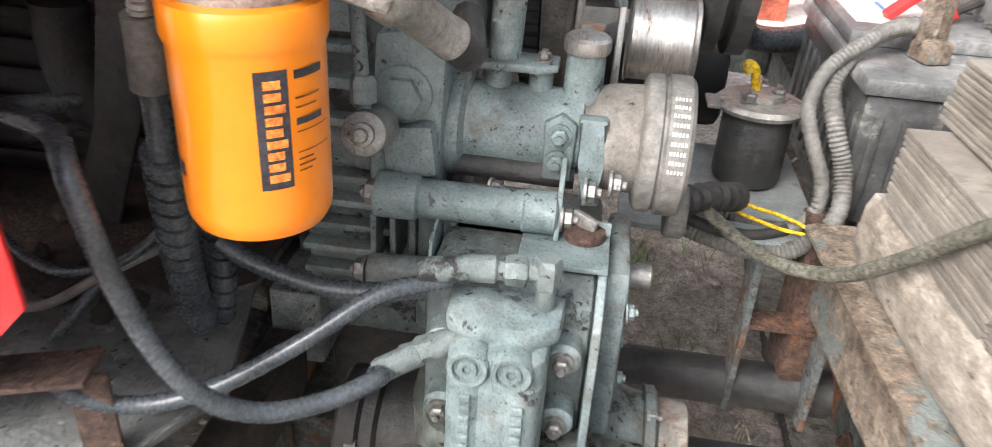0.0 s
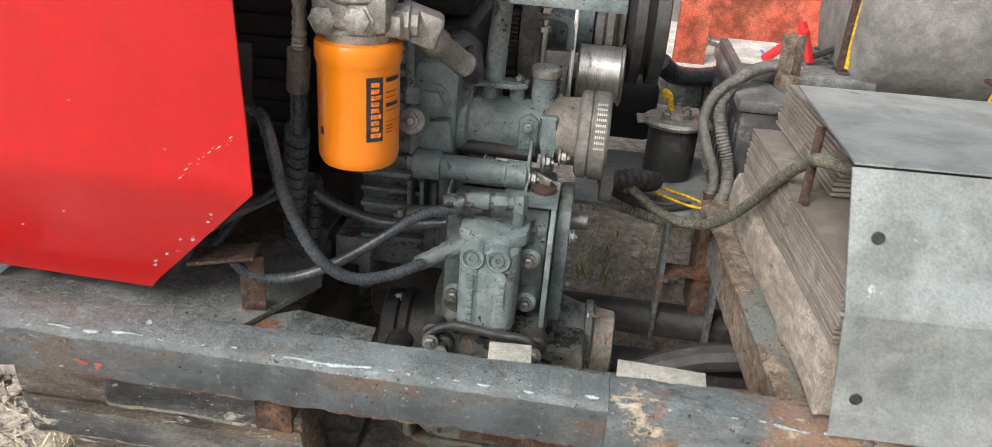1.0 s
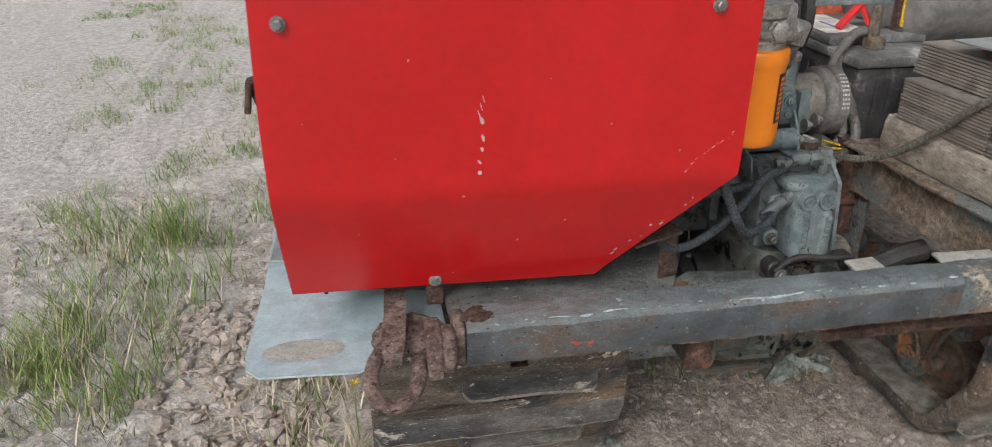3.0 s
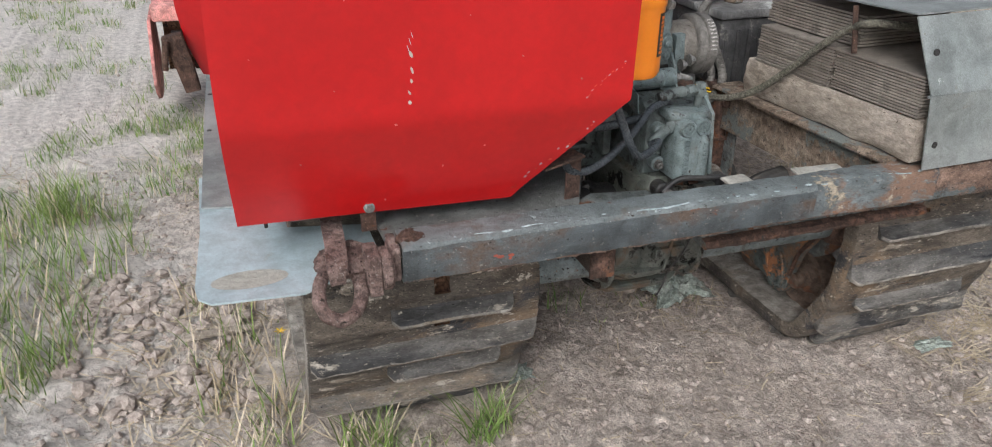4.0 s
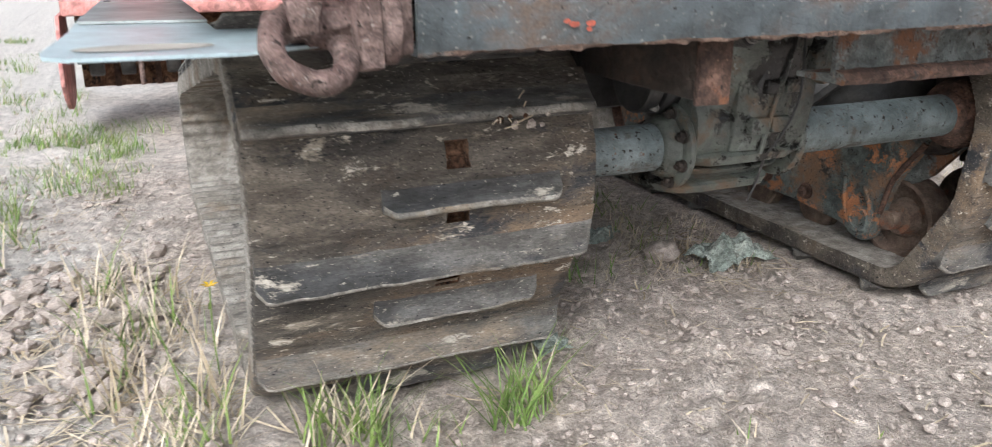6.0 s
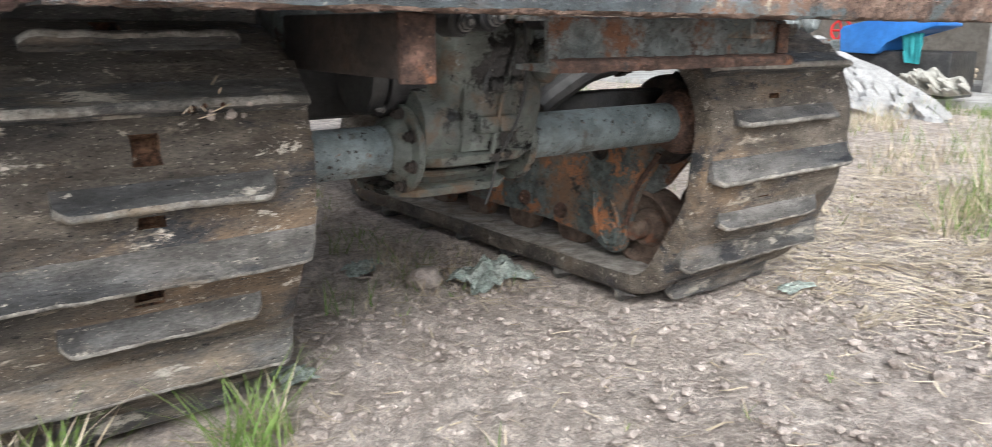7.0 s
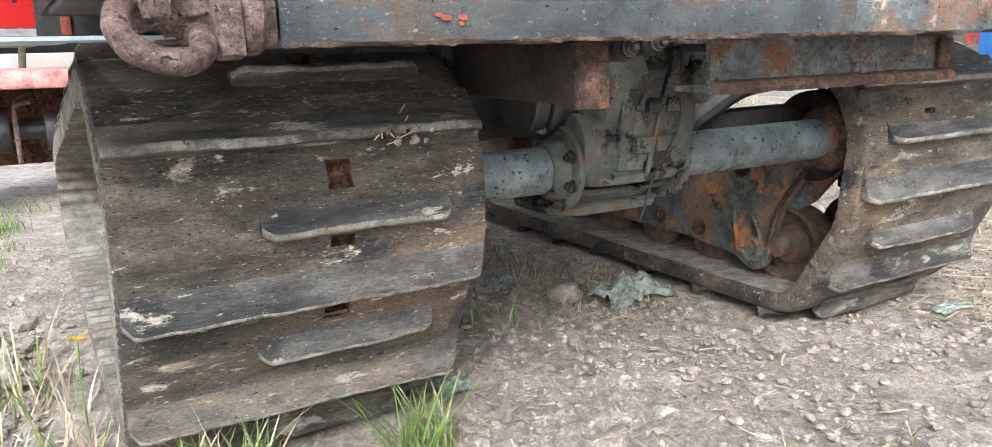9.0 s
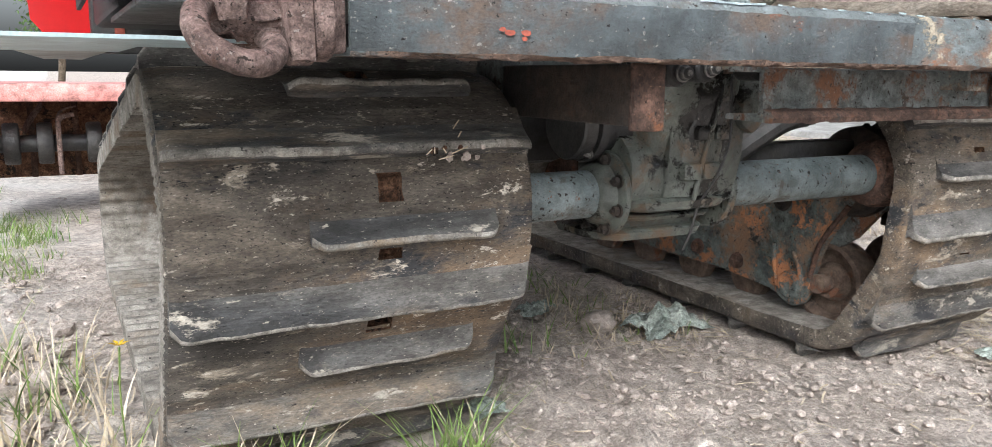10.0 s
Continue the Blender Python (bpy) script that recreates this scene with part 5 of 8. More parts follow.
def engine():
    t = thing("engine", (-0.2, 0.95, 0.6), "oily grey engine block with front case and pump", "engine")
    bm = mk()
    box(bm, -0.33, -0.125, 0.79, 1.35, 0.62, 1.00, 0.015)
    box(bm, -0.30, -0.14, 0.82, 1.30, 1.00, 1.07, 0.02)
    part("block", bm, "black", t, "dark greasy engine block")
    bm = mk()
    extrude(bm, [(-0.27, 0.815), (-0.125, 0.80), (-0.116, 0.86), (-0.112, 0.975), (-0.14, 0.995), (-0.28, 0.985)], "y", 0.712, 0.785, 0.008)
    part("front_case", bm, "cast", t)
    for x0, x1, z0, z1 in ((-0.268, -0.208, 0.90, 0.912), (-0.268, -0.208, 0.935, 0.944), (-0.268, -0.21, 0.862, 0.872), (-0.262, -0.214, 0.955, 0.983)):
        bm = mk()
        box(bm, x0, x1, 0.694, 0.716, z0, z1, 0.003)
        part("case_rib", bm, "grey", t)
    bolts(t, [(-0.262, 0.712, 0.925), (-0.222, 0.712, 0.888), (-0.258, 0.712, 0.845), (-0.126, 0.71, 0.835), (-0.122, 0.71, 0.96)], (0, -1, 0), 0.007, 0.010, "grey")
    # step below the plug, and the short barrel beside the lower bolt
    bm = mk()
    extrude(bm, [(-0.186, 0.655, 0.884)[::2], (-0.139, 0.655, 0.890)[::2], (-0.133, 0.655, 0.840)[::2], (-0.182, 0.655, 0.833)[::2]], "y", 0.655, 0.70, 0.006)
    part("pump_foot", bm, "grey", t, "chipped grey pump foot")
    bm = mk()
    cyl(bm, (-0.201, 0.660, 0.728), (-0.125, 0.660, 0.734), 0.017, seg=20, bev=0.003)
    part("lower_stay", bm, "grey", t)
    bolts(t, [(-0.203, 0.660, 0.728)], (-1, 0, 0), 0.010, 0.012)
    for k, xx in enumerate((612, 640, 668)):
        bm = mk()
        p, q = Vector((-0.206, 0.690, 0.777)), Vector((-0.206, 0.690, 0.720))
        box(bm, p.x + 0.020 * k, p.x + 0.020 * k + 0.007, 0.682, 0.73, q.z, p.z, 0.002)
        part("upright_rib", bm, "cast", t)
    bm = mk()
    extrude(bm, [(-0.205, 0.80), (-0.135, 0.795), (-0.13, 0.955), (-0.15, 0.972), (-0.195, 0.965)], "y", 0.672, 0.72, 0.007)
    part("pump_case", bm, "grey", t, "grey pump casing")
    bm = mk()
    lathe(bm, (-0.168, 0.674, 0.912), (0, -1, 0.1), [(0.026, 0), (0.026, 0.008), (0.021, 0.011)], 24)
    lathe(bm, (-0.168, 0.664, 0.912), (0, -1, 0.1), [(0.018, 0), (0.0195, 0.003), (0.0195, 0.012), (0.014, 0.015)], 6)
    part("hex_plug", bm, "grey", t)
    # added black box: stops light falling through beside the gearbox
    bm = mk()
    box(bm, -0.30, -0.14, 0.80, 1.30, 0.44, 0.62, 0.02)
    part("oil_pan", bm, "black", t, "black oil pan")
    # ribbed lower casting
    bm = mk()
    box(bm, -0.29, -0.12, 0.728, 0.80, 0.60, 0.835, 0.008)
    lc = part("lower_case", bm, "cast", t)
    for i in range(6):
        bm = mk()
        box(bm, -0.288, -0.185, 0.708, 0.735, 0.655 + i * 0.028, 0.664 + i * 0.028, 0.003)
        part("rib", bm, "grey" if i in (2, 4) else "cast", lc)
    bm = mk()
    box(bm, -0.16, -0.14, 0.69, 0.74, 0.64, 0.80, 0.005)
    part("rib", bm, "cast", lc)
    # governor lever and round fitting by the filter
    bm = mk()
    lathe(bm, (-0.179, 0.585, 0.908), (0.1, -1, 0.3), [(0.019, -0.06), (0.019, 0.0), (0.018, 0.006), (0.013, 0.009), (0.010, 0.009), (0.0095, 0.015), (0.006, 0.016), (0.005, 0.021)], 28)
    part("round_fitting", bm, "bolt", t, "round steel fitting with a nut")
    bm = mk()
    cyl(bm, (-0.183, 0.600, 0.913), (-0.190, 0.600, 1.048), 0.0062, seg=12)
    lathe(bm, (-0.184, 0.600, 0.928), (0, 0, 1), [(0.009, 0), (0.011, 0.002), (0.011, 0.02), (0.008, 0.024)], 6)
    part("push_rod", bm, "grey", t)
    # horizontal pump barrel with three stubs
    y, z = 0.735, 0.868
    bm = mk()
    lathe(bm, (-0.130, y, z), (1, -0.02, 0), [(0.052, -0.012), (0.054, 0.0), (0.054, 0.010), (0.043, 0.014), (0.0415, 0.05), (0.0415, 0.10), (0.040, 0.122), (0.036, 0.124)], 40)
    part("pump_barrel", bm, "grey", t)
    bm = mk()
    lathe(bm, (-0.008, y - 0.003, z), (1, 0, 0), [(0.036, 0.0), (0.038, 0.006), (0.047, 0.014), (0.051, 0.026), (0.052, 0.054), (0.046, 0.056)], 40)
    part("worn_collar", bm, "wornbrown", t, "worn rusty bare steel collar")
    for x, r, h, mat in ((-0.092, 0.013, 0.062, "grey"), (-0.052, 0.012, 0.062, "grey"), (-0.012, 0.019, 0.082, "grey")):
        bm = mk()
        cyl(bm, (x, y, z + 0.02), (x, y, z + h), r, r * 0.95, seg=20, bev=0.002)
        part("stub", bm, mat, t)
    bm = mk()
    lathe(bm, (-0.012, y, z + 0.080), (0, 0, 1), [(0.021, 0), (0.022, 0.003), (0.022, 0.012), (0.019, 0.015)], 24)
    part("cap", bm, "steel", t, "worn metal cap")
    bm = mk()
    extrude(bm, [(-0.118, 0.712), (-0.052, 0.712), (-0.036, 0.722), (-0.036, 0.752), (-0.118, 0.755)], "z", z + 0.060, z + 0.068, 0.002)
    part("lever_plate", bm, "grey", t)
    bolts(t, [(-0.05, 0.732, z + 0.068)], (0, 0, 1), 0.006, 0.008)
    bm = mk()
    cyl(bm, (-0.088, 0.735, z + 0.066), (-0.083, 0.745, z + 0.21), 0.0155, seg=20)
    part("upright_pipe", bm, "grey", t)
    bm = mk()
    extrude(bm, [(-0.040, 0.836), (-0.014, 0.836), (-0.012, 0.892), (-0.026, 0.902), (-0.042, 0.892)], "y", 0.688, 0.697, 0.002)
    part("ear", bm, "grey", t)
    bolts(t, [(-0.027, 0.688, 0.882), (-0.028, 0.688, 0.856)], (0, -1, 0), 0.0075, 0.010, "grey")
    bm = mk()
    extrude(bm, [(-0.004, 0.815), (0.016, 0.815), (0.012, 0.86), (0.016, 0.902), (-0.012, 0.902), (-0.004, 0.86)], "y", 0.682, 0.70, 0.004)
    part("arm", bm, "grey", t)
    # grooved belt pulley
    bm = mk()
    prof, h = [(0.03, 0.0), (0.058, 0.0), (0.064, 0.003), (0.066, 0.006), (0.066, 0.017)], 0.017
    prof += [(0.063, 0.019), (0.063, 0.021), (0.067, 0.023), (0.067, 0.042), (0.063, 0.046), (0.04, 0.047), (0.03, 0.04)]
    lathe(bm, (0.045, y - 0.004, z - 0.002), (1, 0, 0), prof, 56)
    pl = part("belt_pulley", bm, "conduit", t, "grey pulley with a worn belt")
    for r0 in range(5):
        for k in range(9):
            bm = mk()
            a = math.radians(-58 + k * 7.2)
            dirv = Vector((0, -math.cos(a), -math.sin(a)))
            p = Vector((0.0715 + r0 * 0.003, y - 0.004, z)) + dirv * 0.0672
            u = Vector((0, -math.sin(a), math.cos(a)))
            vs = [bm.verts.new(p + Vector((sx * 0.0008, 0, 0)) + u * su * 0.0019 + dirv * 0.0004) for sx, su in ((-1, -1), (1, -1), (1, 1), (-1, 1))]
            bm.faces.new(vs)
            part("belt_mark", bm, "palestone", pl)
    # slanting stay tube with end bolts
    bm = mk()
    lathe(bm, (-0.188, 0.648, 0.822), (0.165, 0.012, -0.006), [(0.021, 0), (0.022, 0.003), (0.022, 0.038), (0.0185, 0.041), (0.0185, 0.135), (0.0205, 0.137), (0.0205, 0.165), (0.018, 0.167)], 28)
    part("stay_tube", bm, "grey", t)
    bolts(t, [(-0.186, 0.646, 0.823)], (-1, 0, 0), 0.011, 0.012)
    bolts(t, [(-0.018, 0.657, 0.814), (0.0, 0.668, 0.838), (0.022, 0.672, 0.846)], (1, 0, 0), 0.009, 0.012)
    bm = mk()
    extrude(bm, [(0.640, 0.798), (0.672, 0.806), (0.686, 0.85), (0.676, 0.866), (0.655, 0.84)], "x", -0.022, -0.017, 0.001)
    part("end_ear", bm, "grey", t)
    bm = mk()
    cyl(bm, (-0.125, 0.70, 0.838), (-0.01, 0.702, 0.835), 0.012, seg=16)
    part("pipe", bm, "black", t)
    bolts(t, [(-0.088, 0.684, 0.826)], (1, -0.3, 0), 0.005, 0.012)
    bm = mk()
    box(bm, -0.12, 0.0, 0.66, 0.74, 0.76, 0.80, 0.006)
    part("bridge", bm, "grey", t)


engine()


def pulleys():
    t = thing("pulley_train", (0.05, 1.0, 0.85), "worn flat pulleys, gear ring and drums behind the pump", "pulleys")
    bm = mk()
    lathe(bm, (0.030, 0.985, 0.895), (1, 0, 0), [(0.03, 0), (0.050, 0.0), (0.052, 0.002), (0.049, 0.004), (0.049, 0.074), (0.053, 0.076), (0.055, 0.080), (0.048, 0.082), (0.03, 0.076)], 48)
    part("idler_pulley", bm, "steel", t, "bright worn flat idler pulley")
    bm = mk()
    prof = [(0.05, -0.01)]
    for k in range(3):
        prof += [(0.098, k * 0.016), (0.100, k * 0.016 + 0.003), (0.086, k * 0.016 + 0.008), (0.100, k * 0.016 + 0.013)]
    prof += [(0.098, 0.05), (0.05, 0.055)]
    lathe(bm, (0.055, 1.11, 0.985), (1, 0, 0), prof, 48)
    part("grooved_pulley", bm, "conduit", t)
    bm = mk()
    lathe(bm, (0.118, 1.10, 0.975), (1, 0, 0), [(0.04, -0.02), (0.115, 0.0), (0.122, 0.004), (0.122, 0.022), (0.105, 0.024), (0.10, 0.034), (0.118, 0.038), (0.118, 0.060), (0.10, 0.064), (0.04, 0.062)], 48)
    part("drum_pulley", bm, "black", t, "dark drum pulley")
    bm = mk()
    lathe(bm, (-0.10, 1.10, 0.985), (1, 0, 0), [(0.05, 0), (0.11, 0.0), (0.112, 0.03), (0.085, 0.034), (0.082, 0.15), (0.05, 0.15)], 40)
    part("drum", bm, "grey", t)
    for k, x in enumerate((0.062, 0.080)):
        bm = mk()
        rows = []
        for q in range(49):
            a = 2 * math.pi * q / 48
            stretch_ = 0.16 * max(0.0, math.sin(a)) + 0.0
            c_ = Vector((x, 1.11 + 0.103 * math.cos(a), 0.985 + 0.103 * math.sin(a) + stretch_))
            n_ = Vector((0, math.cos(a), math.sin(a)))
            rows.append([bm.verts.new(c_ + n_ * o + Vector((w_, 0, 0))) for w_, o in ((-0.006, 0.004), (0.006, 0.004), (0.005, -0.005), (-0.005, -0.005))])
        for a, b in zip(rows, rows[1:]):
            for q in range(4):
                bm.faces.new((a[q], a[(q + 1) % 4], b[(q + 1) % 4], b[q]))
        part("drive_belt", bm, "conduit", t, "grey worn drive belt")
    # toothed ring
    bm = mk()
    teeth, pr = 64, []
    for q in range(teeth * 4):
        a = 2 * math.pi * q / (teeth * 4)
        rr = 0.152 - (0.0 if q % 4 in (0, 1) else 0.007)
        pr.append((1.02 + rr * math.cos(a), 0.965 + rr * math.sin(a)))
    extrude(bm, pr, "x", -0.092, -0.070)
    part("gear_ring", bm, "black", t, "black toothed gear ring")
    bm = mk()
    lathe(bm, (-0.068, 1.02, 0.965), (1, 0, 0), [(0.05, 0), (0.150, 0.0), (0.152, 0.003), (0.152, 0.028), (0.145, 0.032), (0.05, 0.034)], 64)
    part("flywheel", bm, "wornbrown", t)
    bm = mk()
    cyl(bm, (-0.028, 0.86, 0.93), (-0.024, 0.87, 1.08), 0.0055, seg=12)
    lathe(bm, (-0.027, 0.862, 0.985), (0, 0, 1), [(0.008, 0), (0.011, 0.001), (0.011, 0.009), (0.008, 0.010)], 6)
    lathe(bm, (-0.026, 0.865, 1.015), (0, 0, 1), [(0.008, 0), (0.011, 0.001), (0.011, 0.009), (0.008, 0.010)], 6)
    part("adjuster_rod", bm, "steel", t)
    bm = mk()
    tube(bm, [(-0.04, 0.865, 1.008), (-0.01, 0.865, 1.01), (0.012, 0.866, 1.0), (0.016, 0.868, 0.96)], 0.007, 8, 6)
    part("hook_plate", bm, "grey", t)
    bm = mk()
    pts = [Vector((-0.004 + 0.010 * math.cos(k * 0.9), 0.85 + 0.010 * math.sin(k * 0.9), 0.865 + k * 0.0011)) for k in range(64)]
    tube(bm, pts, 0.0022, 6, 1)
    part("spring", bm, "black", t)
    bm = mk()
    extrude(bm, [(0.90, 0.83), (0.93, 0.83), (0.99, 1.0), (0.96, 1.02)], "x", 0.016, 0.024, 0.001)
    part("pulley_arm", bm, "steel", t)


pulleys()


# ---- hoses and cables ----
def hoses():
    def hose(pts, r, mat, label, name="hydraulic_hose", n=8, **k):
        bm = mk()
        tube(bm, pts, r, 14, n, **k)
        return solo(name, bm, mat, label, "hose", "hoses")

    hose([(-0.44, 0.60, 0.90), (-0.40, 0.475, 0.945), (-0.335, 0.430, 0.953), (-0.307, 0.400, 0.937), (-0.293, 0.400, 0.868), (-0.269, 0.400, 0.810), (-0.244, 0.410, 0.767), (-0.214, 0.435, 0.739), (-0.174, 0.460, 0.737), (-0.143, 0.487, 0.742), (-0.150, 0.506, 0.731)], 0.0080, "hose", "thick black rubber hydraulic hose sagging to the valve")
    hose([(-0.376, 0.420, 0.756), (-0.357, 0.430, 0.730), (-0.316, 0.445, 0.719), (-0.265, 0.460, 0.734), (-0.202, 0.485, 0.770), (-0.149, 0.520, 0.800), (-0.102, 0.545, 0.805), (-0.105, 0.543, 0.8165)], 0.0076, "hose", "black rubber hydraulic hose to the top elbow")
    hose([(-0.325, 0.600, 0.777), (-0.286, 0.600, 0.757), (-0.223, 0.600, 0.742), (-0.160, 0.600, 0.748), (-0.099, 0.600, 0.759), (-0.061, 0.600, 0.769)], 0.009, "hose", "black rubber hose behind the valve")
    def spiral(pts, r, label):
        """A hose inside a helical guard strip: each turn a band proud of the hose."""
        t = thing("spiral_hose", pts[-1], label, "hose", "hoses")
        bm = mk()
        tube(bm, pts, r * 0.82, 14, 8)
        part("hose", bm, "hose", t)
        path = smooth_path(pts, 40)
        acc, marks = 0.0, [0]
        for q in range(1, len(path)):
            acc += (path[q] - path[q - 1]).length
            if acc > 0.0185:
                marks.append(q)
                acc = 0.0
        for a, b in zip(marks, marks[1:]):
            p0, p1 = path[a], path[b]
            d = (p1 - p0)
            bm = mk()
            vs = lathe(bm, p0, d, [(r * 0.84, 0.0), (r * 1.0, 0.0008), (r * 1.02, d.length * 0.5), (r * 1.0, d.length - 0.003), (r * 0.84, d.length - 0.0022)], 18)
            ax, c = d.normalized(), (p0 + p1) / 2
            for v in vs:
                w = v.co - c
                v.co += ax * (w.x * 0.26)
            part("guard_turn", bm, "hose", t)

    spiral([(-0.317, 0.520, 0.902), (-0.329, 0.540, 0.846), (-0.342, 0.565, 0.776), (-0.352, 0.590, 0.717), (-0.349, 0.600, 0.679)], 0.0165, "black hose in a spiral-wound plastic guard standing on the deck")
    spiral([(-0.335, 0.620, 0.792), (-0.337, 0.620, 0.730), (-0.343, 0.620, 0.683), (-0.348, 0.610, 0.649)], 0.0155, "second black hose in a spiral-wound guard")
    hose([(-0.309, 0.507, 0.968), (-0.312, 0.513, 0.932), (-0.319, 0.522, 0.892)], 0.0105, "hose", "black rubber hose rising to a crimped end")
    hose([(-0.304, 0.500, 1.014), (-0.306, 0.503, 0.989), (-0.310, 0.507, 0.960)], 0.0145, "conduit", "dull grey crimped hose end", "hose_end")
    hose([(-0.297, 0.490, 1.088), (-0.301, 0.495, 1.035), (-0.304, 0.500, 1.012)], 0.0095, "alloy", "dull threaded hose coupling", "hose_end", wave=0.2, pitch=0.012)
    hose([(-0.615, 0.850, 0.911), (-0.617, 0.850, 0.844), (-0.596, 0.850, 0.791), (-0.562, 0.860, 0.783), (-0.538, 0.880, 0.803)], 0.034, "black", "fat black radiator hose", "radiator_hose")
    hose([(-0.696, 0.850, 0.733), (-0.617, 0.860, 0.755), (-0.525, 0.880, 0.775)], 0.010, "black", "twisted dark cable behind the hoses", "cable", wave=0.25, pitch=0.03)
    hose([(-0.486, 0.550, 0.665), (-0.458, 0.560, 0.700), (-0.433, 0.600, 0.735), (-0.400, 0.620, 0.757)], 0.0055, "hose", "thin black hose on the deck", "thin_hose")
    hose([(-0.70, 0.72, 0.79), (-0.62, 0.66, 0.755), (-0.53, 0.60, 0.735), (-0.46, 0.57, 0.742), (-0.40, 0.57, 0.765), (-0.36, 0.60, 0.80)], 0.0052, "hose", "thin black hose slung behind the panel", "thin_hose")
    hose([(-0.66, 0.60, 0.69), (-0.56, 0.56, 0.70), (-0.48, 0.55, 0.715), (-0.42, 0.56, 0.75), (-0.37, 0.60, 0.77)], 0.0048, "conduit", "thin grey dusty hose lying across the deck", "thin_hose")
    # hose clamp on the deck
    t = thing("hose_clamp", (-0.385, 0.41, 0.675), "rusty flat bar clamp standing on the deck", "clamp")
    bm = mk()
    box(bm, -0.016, 0.016, -0.002, 0.002, 0.0, 0.082, 0.001, pose(-0.352, 0.430, 0.674, 0, 0, 10))
    part("leg", bm, "rust", t)
    bm = mk()
    box(bm, -0.055, 0.03, -0.022, 0.022, 0, 0.005, 0.0015, pose(-0.372, 0.425, 0.757, 0, -8, 10))
    part("top_plate", bm, "rust", t)
    # leaning dark plate beside the hoses
    bm = mk()
    extrude(bm, [(-0.511, 0.760, 0.942)[::2], (-0.477, 0.760, 0.945)[::2], (-0.483, 0.760, 0.815)[::2], (-0.562, 0.760, 0.598)[::2], (-0.631, 0.760, 0.587)[::2], (-0.539, 0.760, 0.801)[::2]], "y", 0.76, 0.768, 0.001)
    solo("side_bracket", bm, "black", "dark dusty bent steel bracket by the engine", "bracket")


hoses()


# ---- red engine side panel and the sheets beside it ----
def panel_y(z):
    """How far the panel's face stands: it leans out towards the top."""
    k = (z - 0.703) / 0.188
    return 0.409 - 0.078 * min(k, 1.0) - 0.013 * max(0.0, min(1.0, (k - 1.0) / 1.4))


